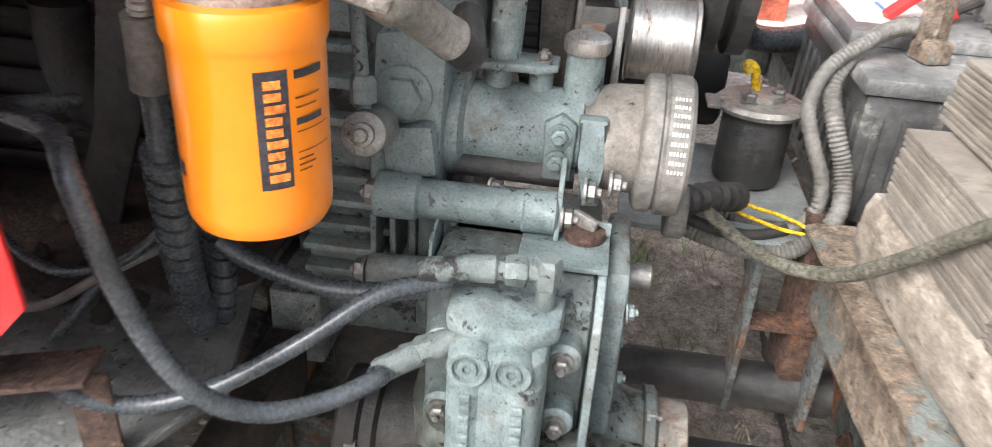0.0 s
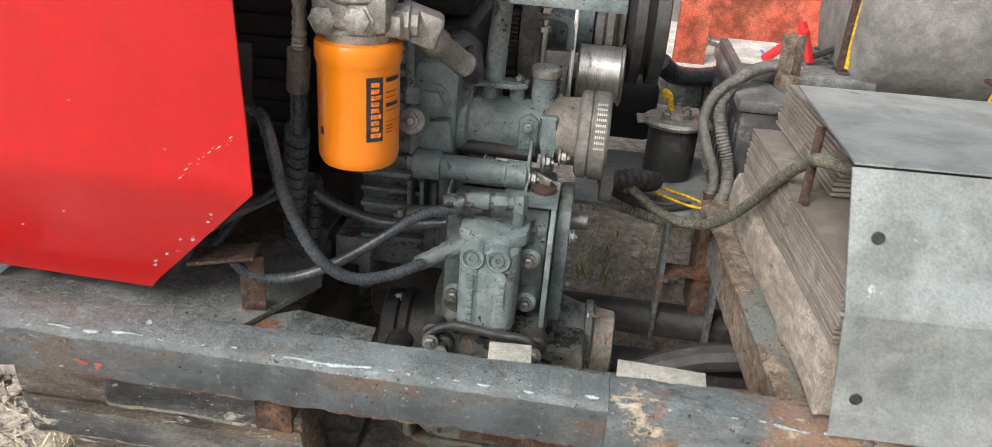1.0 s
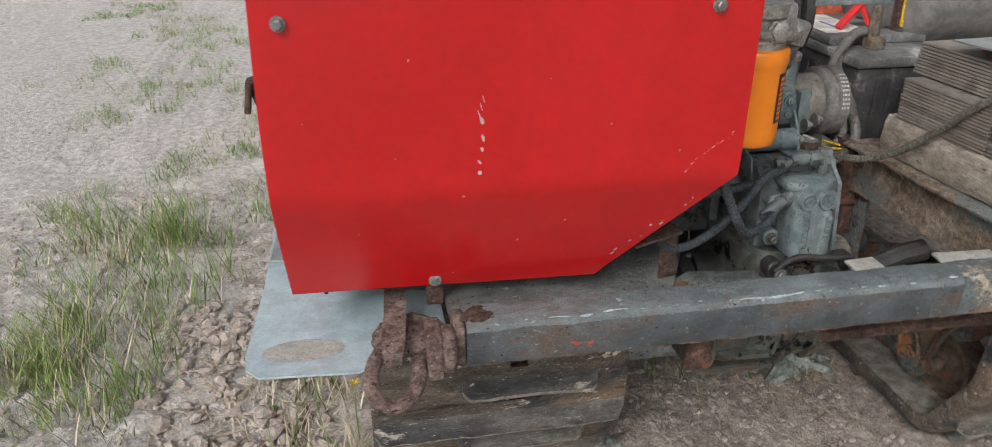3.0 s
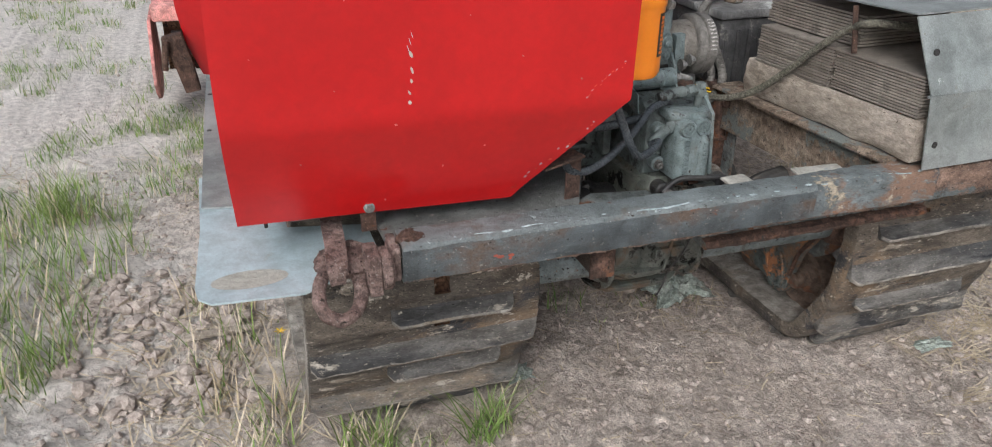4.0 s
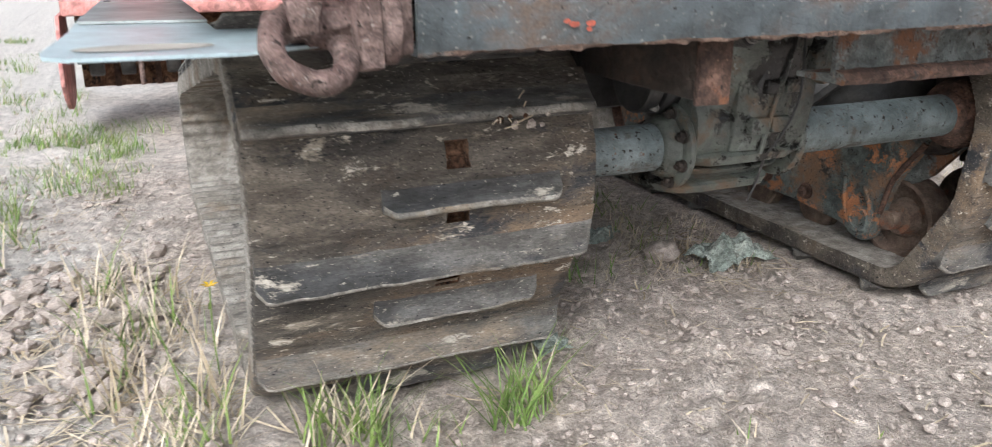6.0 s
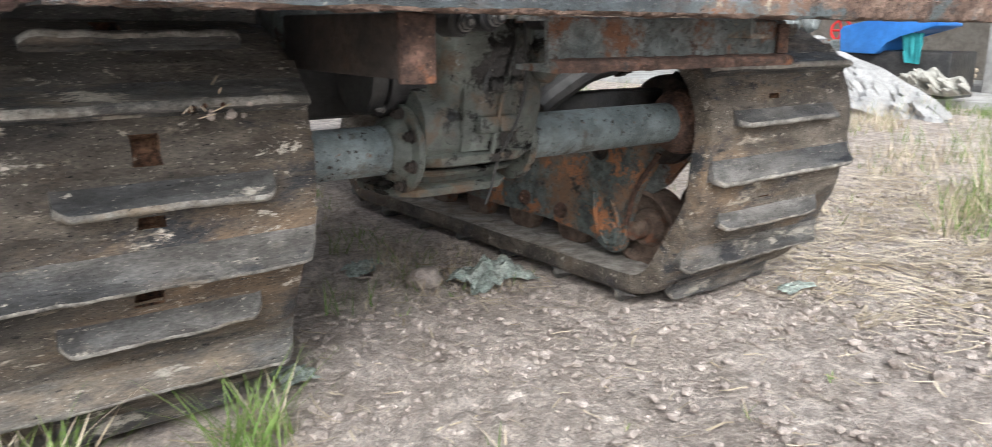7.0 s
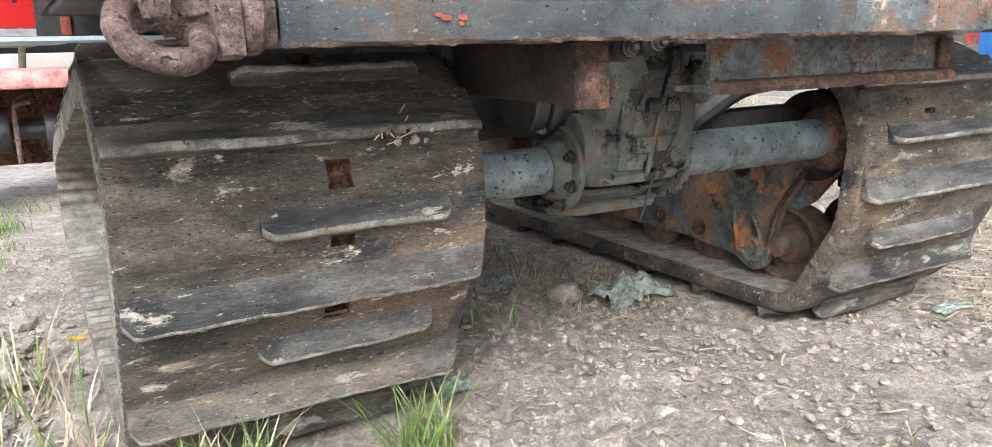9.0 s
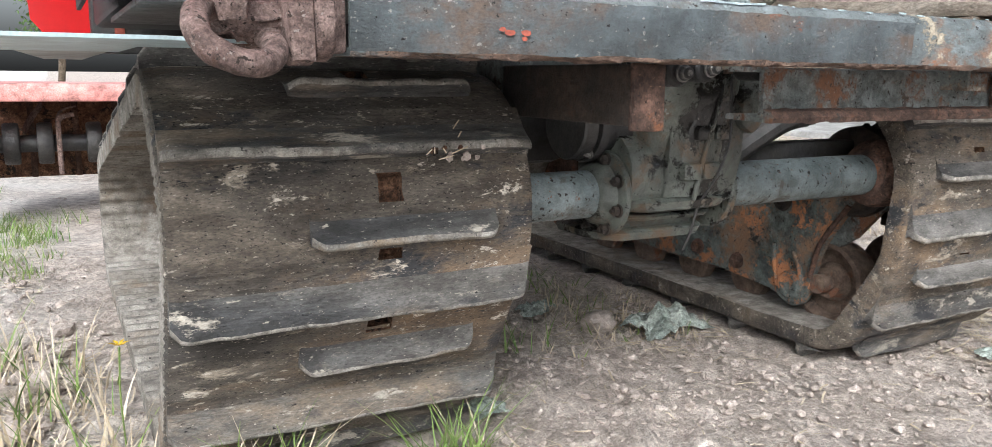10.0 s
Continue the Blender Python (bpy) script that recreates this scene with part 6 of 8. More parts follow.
def red_panel():
    t = thing("engine_cowl", (-0.65, 0.40, 0.70), "glossy red painted steel side panel with chips and scratches", "cowl")
    left = lambda z: -0.949 - 0.004 * (z - 0.715) / 0.45 - 0.006 * math.sin(min(1.0, max(0.0, (z - 0.715) / 0.45)) * math.pi)
    def right(z):
        if z < 0.891:
            return -0.484 + (z - 0.703) / 0.188 * 0.184
        return -0.300 - 0.004 * (z - 0.891) / 0.28
    bot = lambda f: 0.716 - 0.013 * f
    bm = mk()
    NX, NZ = 36, 30
    front, back = [], []
    for j in range(NZ + 1):
        rf, rb = [], []
        for i in range(NX + 1):
            f = i / NX
            z = 0.705 + (1.168 - 0.705) * j / NZ
            x = left(z) + (right(max(z, 0.703)) - left(z)) * f
            if j == 0:
                z = bot(f)
            y = panel_y(z) + 0.0022 * noise.noise(Vector((x * 4, z * 4, 1))) + 0.0008 * noise.noise(Vector((x * 13, z * 13, 3)))
            rf.append(bm.verts.new((x, y, z)))
            rb.append(bm.verts.new((x, y + 0.003, z)))
        front.append(rf)
        back.append(rb)
    for j in range(NZ):
        for i in range(NX):
            bm.faces.new((front[j][i], front[j][i + 1], front[j + 1][i + 1], front[j + 1][i]))
            bm.faces.new((back[j][i], back[j + 1][i], back[j + 1][i + 1], back[j][i + 1]))
    rim = [(0, i) for i in range(NX)] + [(j, NX) for j in range(NZ)] + [(NZ, i) for i in range(NX, 0, -1)] + [(j, 0) for j in range(NZ, 0, -1)]
    for a, b in zip(rim, rim[1:] + rim[:1]):
        bm.faces.new((front[a[0]][a[1]], back[a[0]][a[1]], back[b[0]][b[1]], front[b[0]][b[1]]))
    sheet = part("sheet", bm, "red", t, sharp=0.9)

    def chip(x, z, w, h, rot=0.0, mat="stone"):
        b = mk()
        n = 7
        vs = []
        for k in range(n):
            a = 2 * math.pi * k / n
            r = 1.0 + 0.35 * noise.noise(Vector((x * 90 + k * 3.0, z * 90, k)))
            u, v = w * r * math.cos(a), h * r * math.sin(a)
            xx, zz = x + u * math.cos(rot) - v * math.sin(rot), z + u * math.sin(rot) + v * math.cos(rot)
            vs.append(b.verts.new((xx, panel_y(zz) + 0.0022 * noise.noise(Vector((xx * 4, zz * 4, 1))) + 0.0008 * noise.noise(Vector((xx * 13, zz * 13, 3))) - 0.0006, zz)))
        b.faces.new(vs)
        part("paint_chip", b, mat, sheet)

    rng = random.Random(5)
    base = (-0.676, 0.330, 1.010)
    for k in range(5):
        p = (base[0] - 0.001 * k + rng.uniform(-0.004, 0.004), base[2] - 0.018 - 0.017 * k + rng.uniform(-0.005, 0.005))
        chip(p[0], p[1], rng.uniform(0.0014, 0.0030), rng.uniform(0.003, 0.0070), rng.uniform(-0.4, 0.6), "drymud")
    for k in range(3):
        chip(base[0] + 0.003 - 0.003 * k, base[2] + 0.014 - 0.010 * k, 0.0006, 0.006, 0.3, "galvlight")
    for (x, z) in ((-0.904, 0.350, 1.003)[::2], (-0.790, 0.360, 0.948)[::2], (-0.498, 0.350, 0.980)[::2], (-0.549, 0.370, 0.828)[::2], (-0.700, 0.360, 0.886)[::2], (-0.768, 0.330, 1.079)[::2], (-0.584, 0.330, 1.047)[::2], (-0.845, 0.380, 0.828)[::2], (-0.710, 0.400, 0.735)[::2], (-0.617, 0.380, 0.795)[::2], (-0.395, 0.360, 0.935)[::2]):
        chip(x, z, rng.uniform(0.0010, 0.0026), rng.uniform(0.0010, 0.0020), rng.uniform(0, 3), "pinkred")
    for k in range(16):
        f = k / 15
        chip(-0.385 + 0.068 * f + rng.uniform(-0.003, 0.003), 0.905 + 0.052 * f + rng.uniform(-0.003, 0.003), rng.uniform(0.0008, 0.003), 0.0007, 0.65, "oldred" if k % 3 else "galvlight")
    for k in range(15):
        f = rng.random()
        chip(-0.310 - 0.17 * f + rng.uniform(-0.012, 0.0), 0.889 - 0.172 * f + rng.uniform(-0.002, 0.012), rng.uniform(0.001, 0.004), rng.uniform(0.0008, 0.002), 0.7, "galvlight" if k % 2 else "oldred")
    for p in ((-0.737, 0.722), (-0.92, 1.130), (-0.365, 1.135)):
        b = mk()
        cyl(b, (p[0], panel_y(p[1]) + 0.002, p[1]), (p[0], panel_y(p[1]) - 0.003, p[1]), 0.0095, seg=20)
        part("washer", b, "galv", t)
    bolts(t, [(-0.737, 0.405, 0.722), (-0.92, panel_y(1.13) - 0.002, 1.130), (-0.365, panel_y(1.135) - 0.002, 1.135)], (0, -1, 0), 0.0065, 0.010)
    # fixing lug below the panel
    b = mk()
    box(b, -0.75, -0.724, 0.412, 0.418, 0.672, 0.735, 0.001)
    part("fixing_lug", b, "rust", t)
    # pale hood edge above
    bm = mk()
    box(bm, -0.958, -0.29, 0.302, 0.34, 1.172, 1.20, 0.004)
    solo("hood_edge", bm, "white", "pale painted edge of the hood above the panel", "hood")

    # hood sheet above the view, added to shade the engine bay
    bm = mk()
    box(bm, -0.985, -0.30, 0.346, 1.60, 1.204, 1.222, 0.004)
    solo("engine_hood", bm, "red", "red painted sheet hood over the engine", "hood")


red_panel()


def left_sheets():
    # light fender plate over the track end
    bm = mk()
    pts = [(-1.015, 0.598, 0.622), (-1.027, 0.389, 0.622), (-1.023, 0.355, 0.622), (-1.003, 0.333, 0.622), (-0.861, 0.322, 0.622)]
    poly = [(p[0], p[1]) for p in pts] + [(-0.72, 0.40), (-0.72, 0.54), (-0.862, 0.57), (-0.862, 0.86), (-1.012, 0.86)]
    extrude(bm, poly, "z", 0.620, 0.6235)
    t = solo("fender_plate", bm, "galvlight", "thin bare light grey fender plate, muddy patch on top", "fender plate")
    b = mk()
    c = (-0.941, 0.392, 0.625)
    vs = [b.verts.new((c[0] + 0.062 * (1 + 0.12 * noise.noise(Vector((k, 1, 0)))) * math.cos(k * 0.314), c[1] + 0.030 * (1 + 0.2 * noise.noise(Vector((k, 5, 0)))) * math.sin(k * 0.314), 0.6245)) for k in range(20)]
    b.faces.new(vs)
    part("mud_patch", b, "drymud", t, "dried mud patch")
    # dull rear sheet of the fender lapped over the light plate
    bm = mk()
    pts = [(-1.010, 0.695, 0.627), (-0.992, 1.216, 0.627), (-0.957, 2.195, 0.627)]
    extrude(bm, [(-0.862, pts[0][1] - 0.03)] + [(p[0], p[1]) for p in pts] + [(-0.862, pts[2][1])], "z", 0.6245, 0.6280)
    t = solo("fender_sheet", bm, "galv", "dull grey rear fender sheet lapped over the light plate", "fender plate")
    for k in range(4):
        b = mk()
        f = 0.3 + 0.2 * k
        p = Vector(pts[0]).lerp(Vector(pts[2]), f)
        lathe(b, (p.x + 0.012, p.y, 0.6281), (0, 0, 1), [(0.006, 0), (0.006, 0.0012), (0.004, 0.0014), (0.0035, 0.0005)], 14)
        part("rivet", b, "black", t)
    # red rear body with its rusty catch
    t = thing("rear_cowl", (-0.97, 0.95, 0.8), "red painted rear body sheet with curved lower edge", "cowl")
    bm = mk()
    poly = [(-1.004, 0.980, 1.118)[::2], (-1.014, 0.980, 1.022)[::2], (-1.010, 0.980, 0.946)[::2], (-0.999, 0.980, 0.879)[::2], (-0.974, 0.980, 0.811)[::2], (-0.80, 0.78), (-0.60, 0.78), (-0.60, 1.19), (-1.03, 1.19)]
    extrude(bm, poly, "y", 0.98, 0.984)
    part("sheet", bm, "red", t)
    bm = mk()
    poly = [(-1.046, 0.960, 0.899)[::2], (-1.004, 0.960, 0.909)[::2], (-0.993, 0.960, 0.857)[::2], (-0.982, 0.960, 0.788)[::2], (-1.013, 0.960, 0.782)[::2], (-1.026, 0.960, 0.840)[::2]]
    extrude(bm, poly, "y", 0.94, 0.972, 0.003)
    cyl(bm, (-1.037, 0.930, 0.898), (-1.046, 0.930, 0.838), 0.007, seg=10)
    part("catch", bm, "rust", t, "rusty iron catch")

    # lower body sheets seen above the fender
    t = thing("side_cowl", (-0.80, 1.60, 0.64), "red and black rear body sheets with a pale lower stripe", "cowl")
    bm = mk()
    extrude(bm, [(-0.975, 0.70), (-0.945, 0.662), (-0.862, 0.662), (-0.862, 1.15), (-1.0, 1.15)], "y", 1.60, 1.606)
    part("side_panel", bm, "red", t)
    bm = mk()
    extrude(bm, [(-0.945, 0.6605), (-0.93, 0.632), (-0.862, 0.632), (-0.862, 0.6605)], "y", 1.597, 1.605)
    part("stripe", bm, "white", t, "pale lower stripe")
    bm = mk()
    box(bm, -0.8605, -0.60, 1.58, 1.64, 0.632, 1.15, 0.004)
    part("inner_panel", bm, "black", t, "black inner panel")
    bm = mk()
    box(bm, -0.815, -0.795, 1.572, 1.5795, 0.645, 0.90, 0.002)
    part("strip", bm, "redspot", t, "orange strip")


left_sheets()


# ---- right hand side: angle ledge, timber, stacked sheets, folded cover ----
SKEW = Matrix.Rotation(radians(3.5), 4, "Z")


def skew(bm):
    bmesh.ops.transform(bm, matrix=SKEW, verts=bm.verts)
    return bm


def right_side():
    # longitudinal channel, rusty
    t = thing("side_channel", (0.36, 0.6, 0.58), "rust-streaked grey steel side channel of the chassis", "chassis rail")
    bm = mk()
    prof = [(0.362, 0.578), (0.42, 0.578), (0.42, 0.584), (0.369, 0.586), (0.369, 0.684), (0.425, 0.686), (0.425, 0.693), (0.352, 0.693), (0.340, 0.689), (0.340, 0.684), (0.362, 0.682)]
    rows = []
    for i in range(33):
        y = 0.352 + 0.018 * i
        w = lambda k: 0.0025 * noise.noise(Vector((y * 25, k * 4.0, 12)))
        rows.append([bm.verts.new((x + w(k), y, z + w(k + 20) * 0.7)) for k, (x, z) in enumerate(prof)])
    n = len(prof)
    for a, b in zip(rows, rows[1:]):
        for k in range(n):
            bm.faces.new((a[k], a[(k + 1) % n], b[(k + 1) % n], b[k]))
    bm.faces.new(rows[0][::-1])
    bm.faces.new(rows[-1])
    part("channel", skew(bm), "mudrust", t)
    bm = mk()
    lathe(bm, (0.360, 0.885, 0.652), (-1, 0, 0), [(0.014, 0), (0.014, 0.006), (0.009, 0.007), (0.008, 0.002)], 20)
    part("eye", skew(bm), "rust", t)
    bm = mk()
    box(bm, 0.350, 0.39, 0.90, 0.98, 0.46, 0.69, 0.004)
    part("end_plate", skew(bm), "rust", t)
    # timber
    bm = mk()
    rows = []
    ts = [(0.0, 0.0), (0.25, 0.0), (0.5, 0.0), (0.75, 0.0), (1, 0.0), (1, 0.5), (1, 1), (0.5, 1), (0, 1), (0, 0.8), (0, 0.6), (0, 0.4), (0, 0.2)]
    for i in range(45):
        y = 0.318 + 0.0119 * i
        row = []
        for k, (u, v) in enumerate(ts):
            q = Vector((u * 3, y * 4.5, v * 3))
            rag = 0.004 * noise.noise(q * 3.0) + 0.003 * noise.noise(Vector((k * 5.0, y * 12, 3)))
            row.append(bm.verts.new((0.366 + u * 0.13 + (rag if u == 0 else 0) + (0.008 if (u == 0 and v in (0.0, 1)) else 0), y, 0.696 + v * 0.086 + rag * 0.6)))
        rows.append(row)
    n = len(ts)
    for a, b in zip(rows, rows[1:]):
        for k in range(n):
            bm.faces.new((a[k], a[(k + 1) % n], b[(k + 1) % n], b[k]))
    bm.faces.new(rows[0][::-1])
    bm.faces.new(rows[-1])
    bmesh.ops.subdivide_edges(bm, edges=[], cuts=1)
    solo("timber", skew(bm), "wood", "weathered split grey timber lying along the chassis", "timber", sharp=0.8)
    # stacked thin sheets
    def stack(x0, x1, y0, y1, z0, n, th, label, seed, step=0.0):
        t = thing("sheet_stack", (SKEW @ Vector(((x0 + x1) / 2, (y0 + y1) / 2, z0))), label, "stacked sheets", "stacks of sheets")
        rng = random.Random(seed)
        for i in range(n):
            bm = mk()
            dx, dy, r = rng.uniform(-0.0014, 0.0014) + step * i, rng.uniform(-0.003, 0.003), rng.uniform(-0.35, 0.35)
            m = SKEW @ pose((x0 + x1) / 2 + dx, (y0 + y1) / 2 + dy, z0 + th * i, 0, 0, r)
            box(bm, -(x1 - x0) / 2, (x1 - x0) / 2, -(y1 - y0) / 2, (y1 - y0) / 2, 0.0, th - 0.0016, 0.0006, m, seg=1)
            part("sheet", bm, "plate", t)
    stack(0.372, 0.62, 0.325, 0.562, 0.786, 14, 0.0061, "stack of thin grimy brown sheets on the timber", 1)
    stack(0.372, 0.62, 0.570, 0.815, 0.778, 14, 0.0067, "stack of thin grimy brown sheets on the timber", 2)
    stack(0.415, 0.66, 0.545, 0.845, 0.8735, 10, 0.0067, "upper stack of thin dark sheets", 3, 0.001)
    # faded mark on the upper sheet
    bm = mk()
    c = (0.50, 0.735)
    vs = [bm.verts.new(SKEW @ Vector((c[0] + 0.028 * math.cos(k * 0.314), c[1] + 0.016 * math.sin(k * 0.314), 0.9416))) for k in range(20)]
    bm.faces.new(vs)
    solo("faded_mark", bm, "oldred", "small faded red oval mark on the top sheet", "mark")
    # folded sheet cover
    t = thing("folded_cover", (0.6, 0.33, 0.68), "folded dull grey sheet metal cover with bolt holes", "sheet cover")
    bm = mk()
    def plate(poly4, th=0.003):
        a = [bm.verts.new(SKEW @ Vector(p)) for p in poly4]
        nrm = (a[1].co - a[0].co).cross(a[2].co - a[0].co).normalized() * th
        b = [bm.verts.new(v.co + nrm) for v in a]
        n_ = len(a)
        bm.faces.new(a[::-1])
        bm.faces.new(b)
        for i in range(n_):
            bm.faces.new((a[i], a[(i + 1) % n_], b[(i + 1) % n_], b[i]))
    plate([(0.363, 0.372, 0.981), (0.96, 0.345, 0.99), (0.98, 0.70, 0.972), (0.405, 0.745, 0.962)])
    part("top", bm, "galv", t)
    bm = mk()
    plate([(0.361, 0.372, 0.978), (0.366, 0.303, 0.840), (0.99, 0.28, 0.845), (0.96, 0.345, 0.987)])
    up = part("front_upper", bm, "galv", t)
    bm = mk()
    plate([(0.366, 0.303, 0.838), (0.384, 0.297, 0.686), (1.0, 0.272, 0.690), (0.99, 0.28, 0.843)])
    low = part("front_lower", bm, "galv", t)
    for p, par in (((0.392, 0.3335, 0.916), up), ((0.402, 0.2945, 0.738), low), ((0.93, 0.30, 0.738), low)):
        b = mk()
        ctr = SKEW @ Vector(p)
        lathe(b, ctr, (0.05, -1, 0.25) if par is up else (0.03, -1, 0.02), [(0.0068, -0.002), (0.0068, 0.0010), (0.0055, 0.0012), (0.005, 0.0006)], 20)
        part("bolt_hole", b, "black", par, "dark bolt hole")
    bm = mk()
    tube(bm, [SKEW @ Vector(p) for p in ((0.362, 0.304, 0.838), (0.6, 0.294, 0.841), (0.99, 0.279, 0.844))], 0.003, 8, 4)
    part("weld_seam", bm, "galv", t)
    # thin strut under the cover
    bm = mk()
    cyl(bm, SKEW @ Vector((0.372, 0.515, 0.872)), SKEW @ Vector((0.382, 0.545, 0.966)), 0.006, seg=12)
    solo("strut", bm, "rust", "thin rusty steel strut under the cover", "strut")


right_side()


def engine_bay_right():
    # shelf, brackets and cross pipe
    bm = mk()
    extrude(bm, [(0.05, 0.955), (0.27, 0.94), (0.315, 0.96), (0.315, 1.25), (0.05, 1.25)], "z", 0.652, 0.660, 0.001)
    solo("shelf_plate", bm, "galv", "dusty grey steel shelf plate", "shelf")
    bm = mk()
    cyl(bm, (0.03, 0.94, 0.432), (0.37, 0.94, 0.432), 0.034, seg=28)
    solo("cross_pipe", bm, "black", "dark steel cross pipe", "pipe")
    for poly, x in (([(0.90, 0.41), (0.93, 0.40), (0.945, 0.47), (0.955, 0.65), (0.90, 0.65), (0.895, 0.55)], 0.225), ([(0.88, 0.41), (0.95, 0.40), (0.955, 0.65), (0.88, 0.65)], 0.325)):
        bm = mk()
        extrude(bm, poly, "x", x, x + 0.008, 0.001)
        solo("gusset_plate", bm, "rustgrey", "upright steel gusset plate with rusty edges", "gusset", "gussets")
    bm = mk()
    box(bm, 0.235, 0.323, 0.91, 0.95, 0.545, 0.553, 0.001)
    solo("web_plate", bm, "rust", "rusty web plate between gussets", "steel plate")
    # sediment filter with bracket head
    t = thing("fuel_filter", (0.232, 1.11, 0.66), "black cylindrical fuel filter with a dull alloy head", "fuel filter")
    bm = mk()
    lathe(bm, (0.232, 1.130, 0.6605), (0, 0, 1), [(0.03, 0), (0.046, 0.004), (0.049, 0.012), (0.049, 0.10), (0.045, 0.108), (0.03, 0.11)], 36)
    part("bowl", bm, "black", t)
    bm = mk()
    lathe(bm, (0.232, 1.130, 0.7705), (0, 0, 1), [(0.05, 0), (0.062, 0.002), (0.064, 0.008), (0.058, 0.014), (0.03, 0.017), (0.03, 0.026), (0.012, 0.028)], 36)
    box(bm, 0.157, 0.305, 1.105, 1.155, 0.7725, 0.7785, 0.002)
    part("head", bm, "alloy", t)
    bolts(t, [(0.212, 1.105, 0.7845), (0.252, 1.125, 0.7875), (0.237, 1.155, 0.7845)], (0, 0, 1), 0.009, 0.016)
    bm = mk()
    tube(bm, [(0.222, 1.130, 0.797), (0.217, 1.125, 0.815), (0.212, 1.120, 0.832), (0.200, 1.115, 0.838), (0.206, 1.110, 0.826)], 0.0062, 10, 5)
    part("vent_cap", bm, "yellow", t, "yellow vent cap")
    # starter-like dark motor and flexible intake
    bm = mk()
    tube(bm, [(0.10, 0.86, 0.74), (0.15, 0.90, 0.735), (0.19, 0.95, 0.715), (0.17, 1.0, 0.69)], 0.019, 14, 8, wave=0.16, pitch=0.016)
    solo("intake_hose", bm, "black", "black corrugated bent hose under the pulley", "hose")
    bm = mk()
    cyl(bm, (0.09, 0.80, 0.762), (0.112, 0.80, 0.762), 0.03, seg=20, bev=0.003)
    solo("small_roller", bm, "conduit", "small grey roller beside the pulley", "roller")
    bm = mk()
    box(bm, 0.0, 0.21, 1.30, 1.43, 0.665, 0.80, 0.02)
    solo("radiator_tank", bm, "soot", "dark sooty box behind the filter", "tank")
    # dark radiator housing beside the engine, bay shade put into its colour
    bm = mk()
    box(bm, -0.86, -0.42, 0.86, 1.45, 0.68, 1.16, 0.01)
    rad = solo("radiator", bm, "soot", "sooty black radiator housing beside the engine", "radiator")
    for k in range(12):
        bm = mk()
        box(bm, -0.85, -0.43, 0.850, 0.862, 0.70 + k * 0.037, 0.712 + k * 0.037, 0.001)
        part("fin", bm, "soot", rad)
    # added dark sheet, out of view, that keeps side light off the bay
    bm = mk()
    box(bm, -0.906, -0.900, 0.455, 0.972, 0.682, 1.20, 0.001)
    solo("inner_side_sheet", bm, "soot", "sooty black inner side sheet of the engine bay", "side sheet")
    # added block for the unseen body behind, shading the soil under the machine
    bm = mk()
    box(bm, -0.30, 1.9, 2.0, 3.0, 0.60, 1.55, 0.01)
    solo("machine_body", bm, "tank", "closed dusty grey body of the machine behind the engine", "machine body")
    # battery with lid, label and posts
    t = thing("battery", (0.46, 1.22, 0.66), "dusty black battery with a pale label and terminals", "battery")
    bm = mk()
    box(bm, 0.335, 0.60, 1.02, 1.43, 0.663, 0.842, 0.006)
    case = part("case", bm, "battery", t)
    for i in range(10):
        bm = mk()
        box(bm, 0.3305, 0.336, 1.035 + i * 0.039, 1.050 + i * 0.039, 0.675, 0.815, 0.0015)
        part("rib", bm, "battery", case)
    for i in range(7):
        bm = mk()
        box(bm, 0.350 + i * 0.035, 0.362 + i * 0.035, 1.0145, 1.021, 0.675, 0.815, 0.0015)
        part("rib", bm, "battery", case)
    bm = mk()
    box(bm, 0.327, 0.608, 1.012, 1.438, 0.843, 0.866, 0.005)
    lid = part("lid", bm, "batterytop", t, "dust-greyed battery lid")
    bm = mk()
    box(bm, 0.334, 0.602, 1.155, 1.434, 0.8665, 0.888, 0.005)
    part("raised_lid", bm, "batterytop", lid)
    bm = mk()
    box(bm, 0.350, 0.47, 1.20, 1.42, 0.8885, 0.8895, 0.0)
    part("sticker", bm, "palestone", lid, "pale worn sticker")
    bm = mk()
    box(bm, 0.405, 0.412, 1.26, 1.33, 0.8896, 0.8905, 0.0)
    part("sticker_bar", bm, "blue", lid)
    for k in range(6):
        bm = mk()
        lathe(bm, (0.545, 1.19 + k * 0.042, 0.8885), (0, 0, 1), [(0.012, 0), (0.0125, 0.003), (0.010, 0.005)], 16)
        part("cell_cap", bm, "battery", lid)
    bm = mk()
    p = (0.425, 1.110)
    box(bm, -0.018, 0.018, -0.022, 0.022, 0, 0.030, 0.006, pose(p[0], p[1], 0.8665, 0, 0, 20))
    box(bm, -0.013, 0.014, -0.004, 0.004, 0.0, 0.088, 0.002, pose(p[0] - 0.010, p[1], 0.888, 6, -8, 20))
    box(bm, -0.010, 0.010, -0.004, 0.004, 0.0, 0.080, 0.002, pose(p[0] + 0.012, p[1] + 0.01, 0.888, -6, 5, 35))
    part("terminal", bm, "mudrust", t, "corroded battery terminal clamp")
    # jump lead clamp with red grips
    t = thing("battery_clamp", (0.45, 1.24, 0.89), "spring clamp with red plastic grips on the battery", "clamp")
    for a, b in (((0.395, 1.225, 0.894), (0.475, 1.255, 0.955)), ((0.490, 1.235, 0.894), (0.462, 1.262, 0.968))):
        bm = mk()
        d = (Vector(b) - Vector(a))
        m = Matrix.Translation(a) @ d.to_track_quat("Z", "Y").to_matrix().to_4x4()
        box(bm, -0.010, 0.010, -0.006, 0.006, 0, d.length, 0.003, m)
        part("grip", bm, "redplastic", t)
    bm = mk()
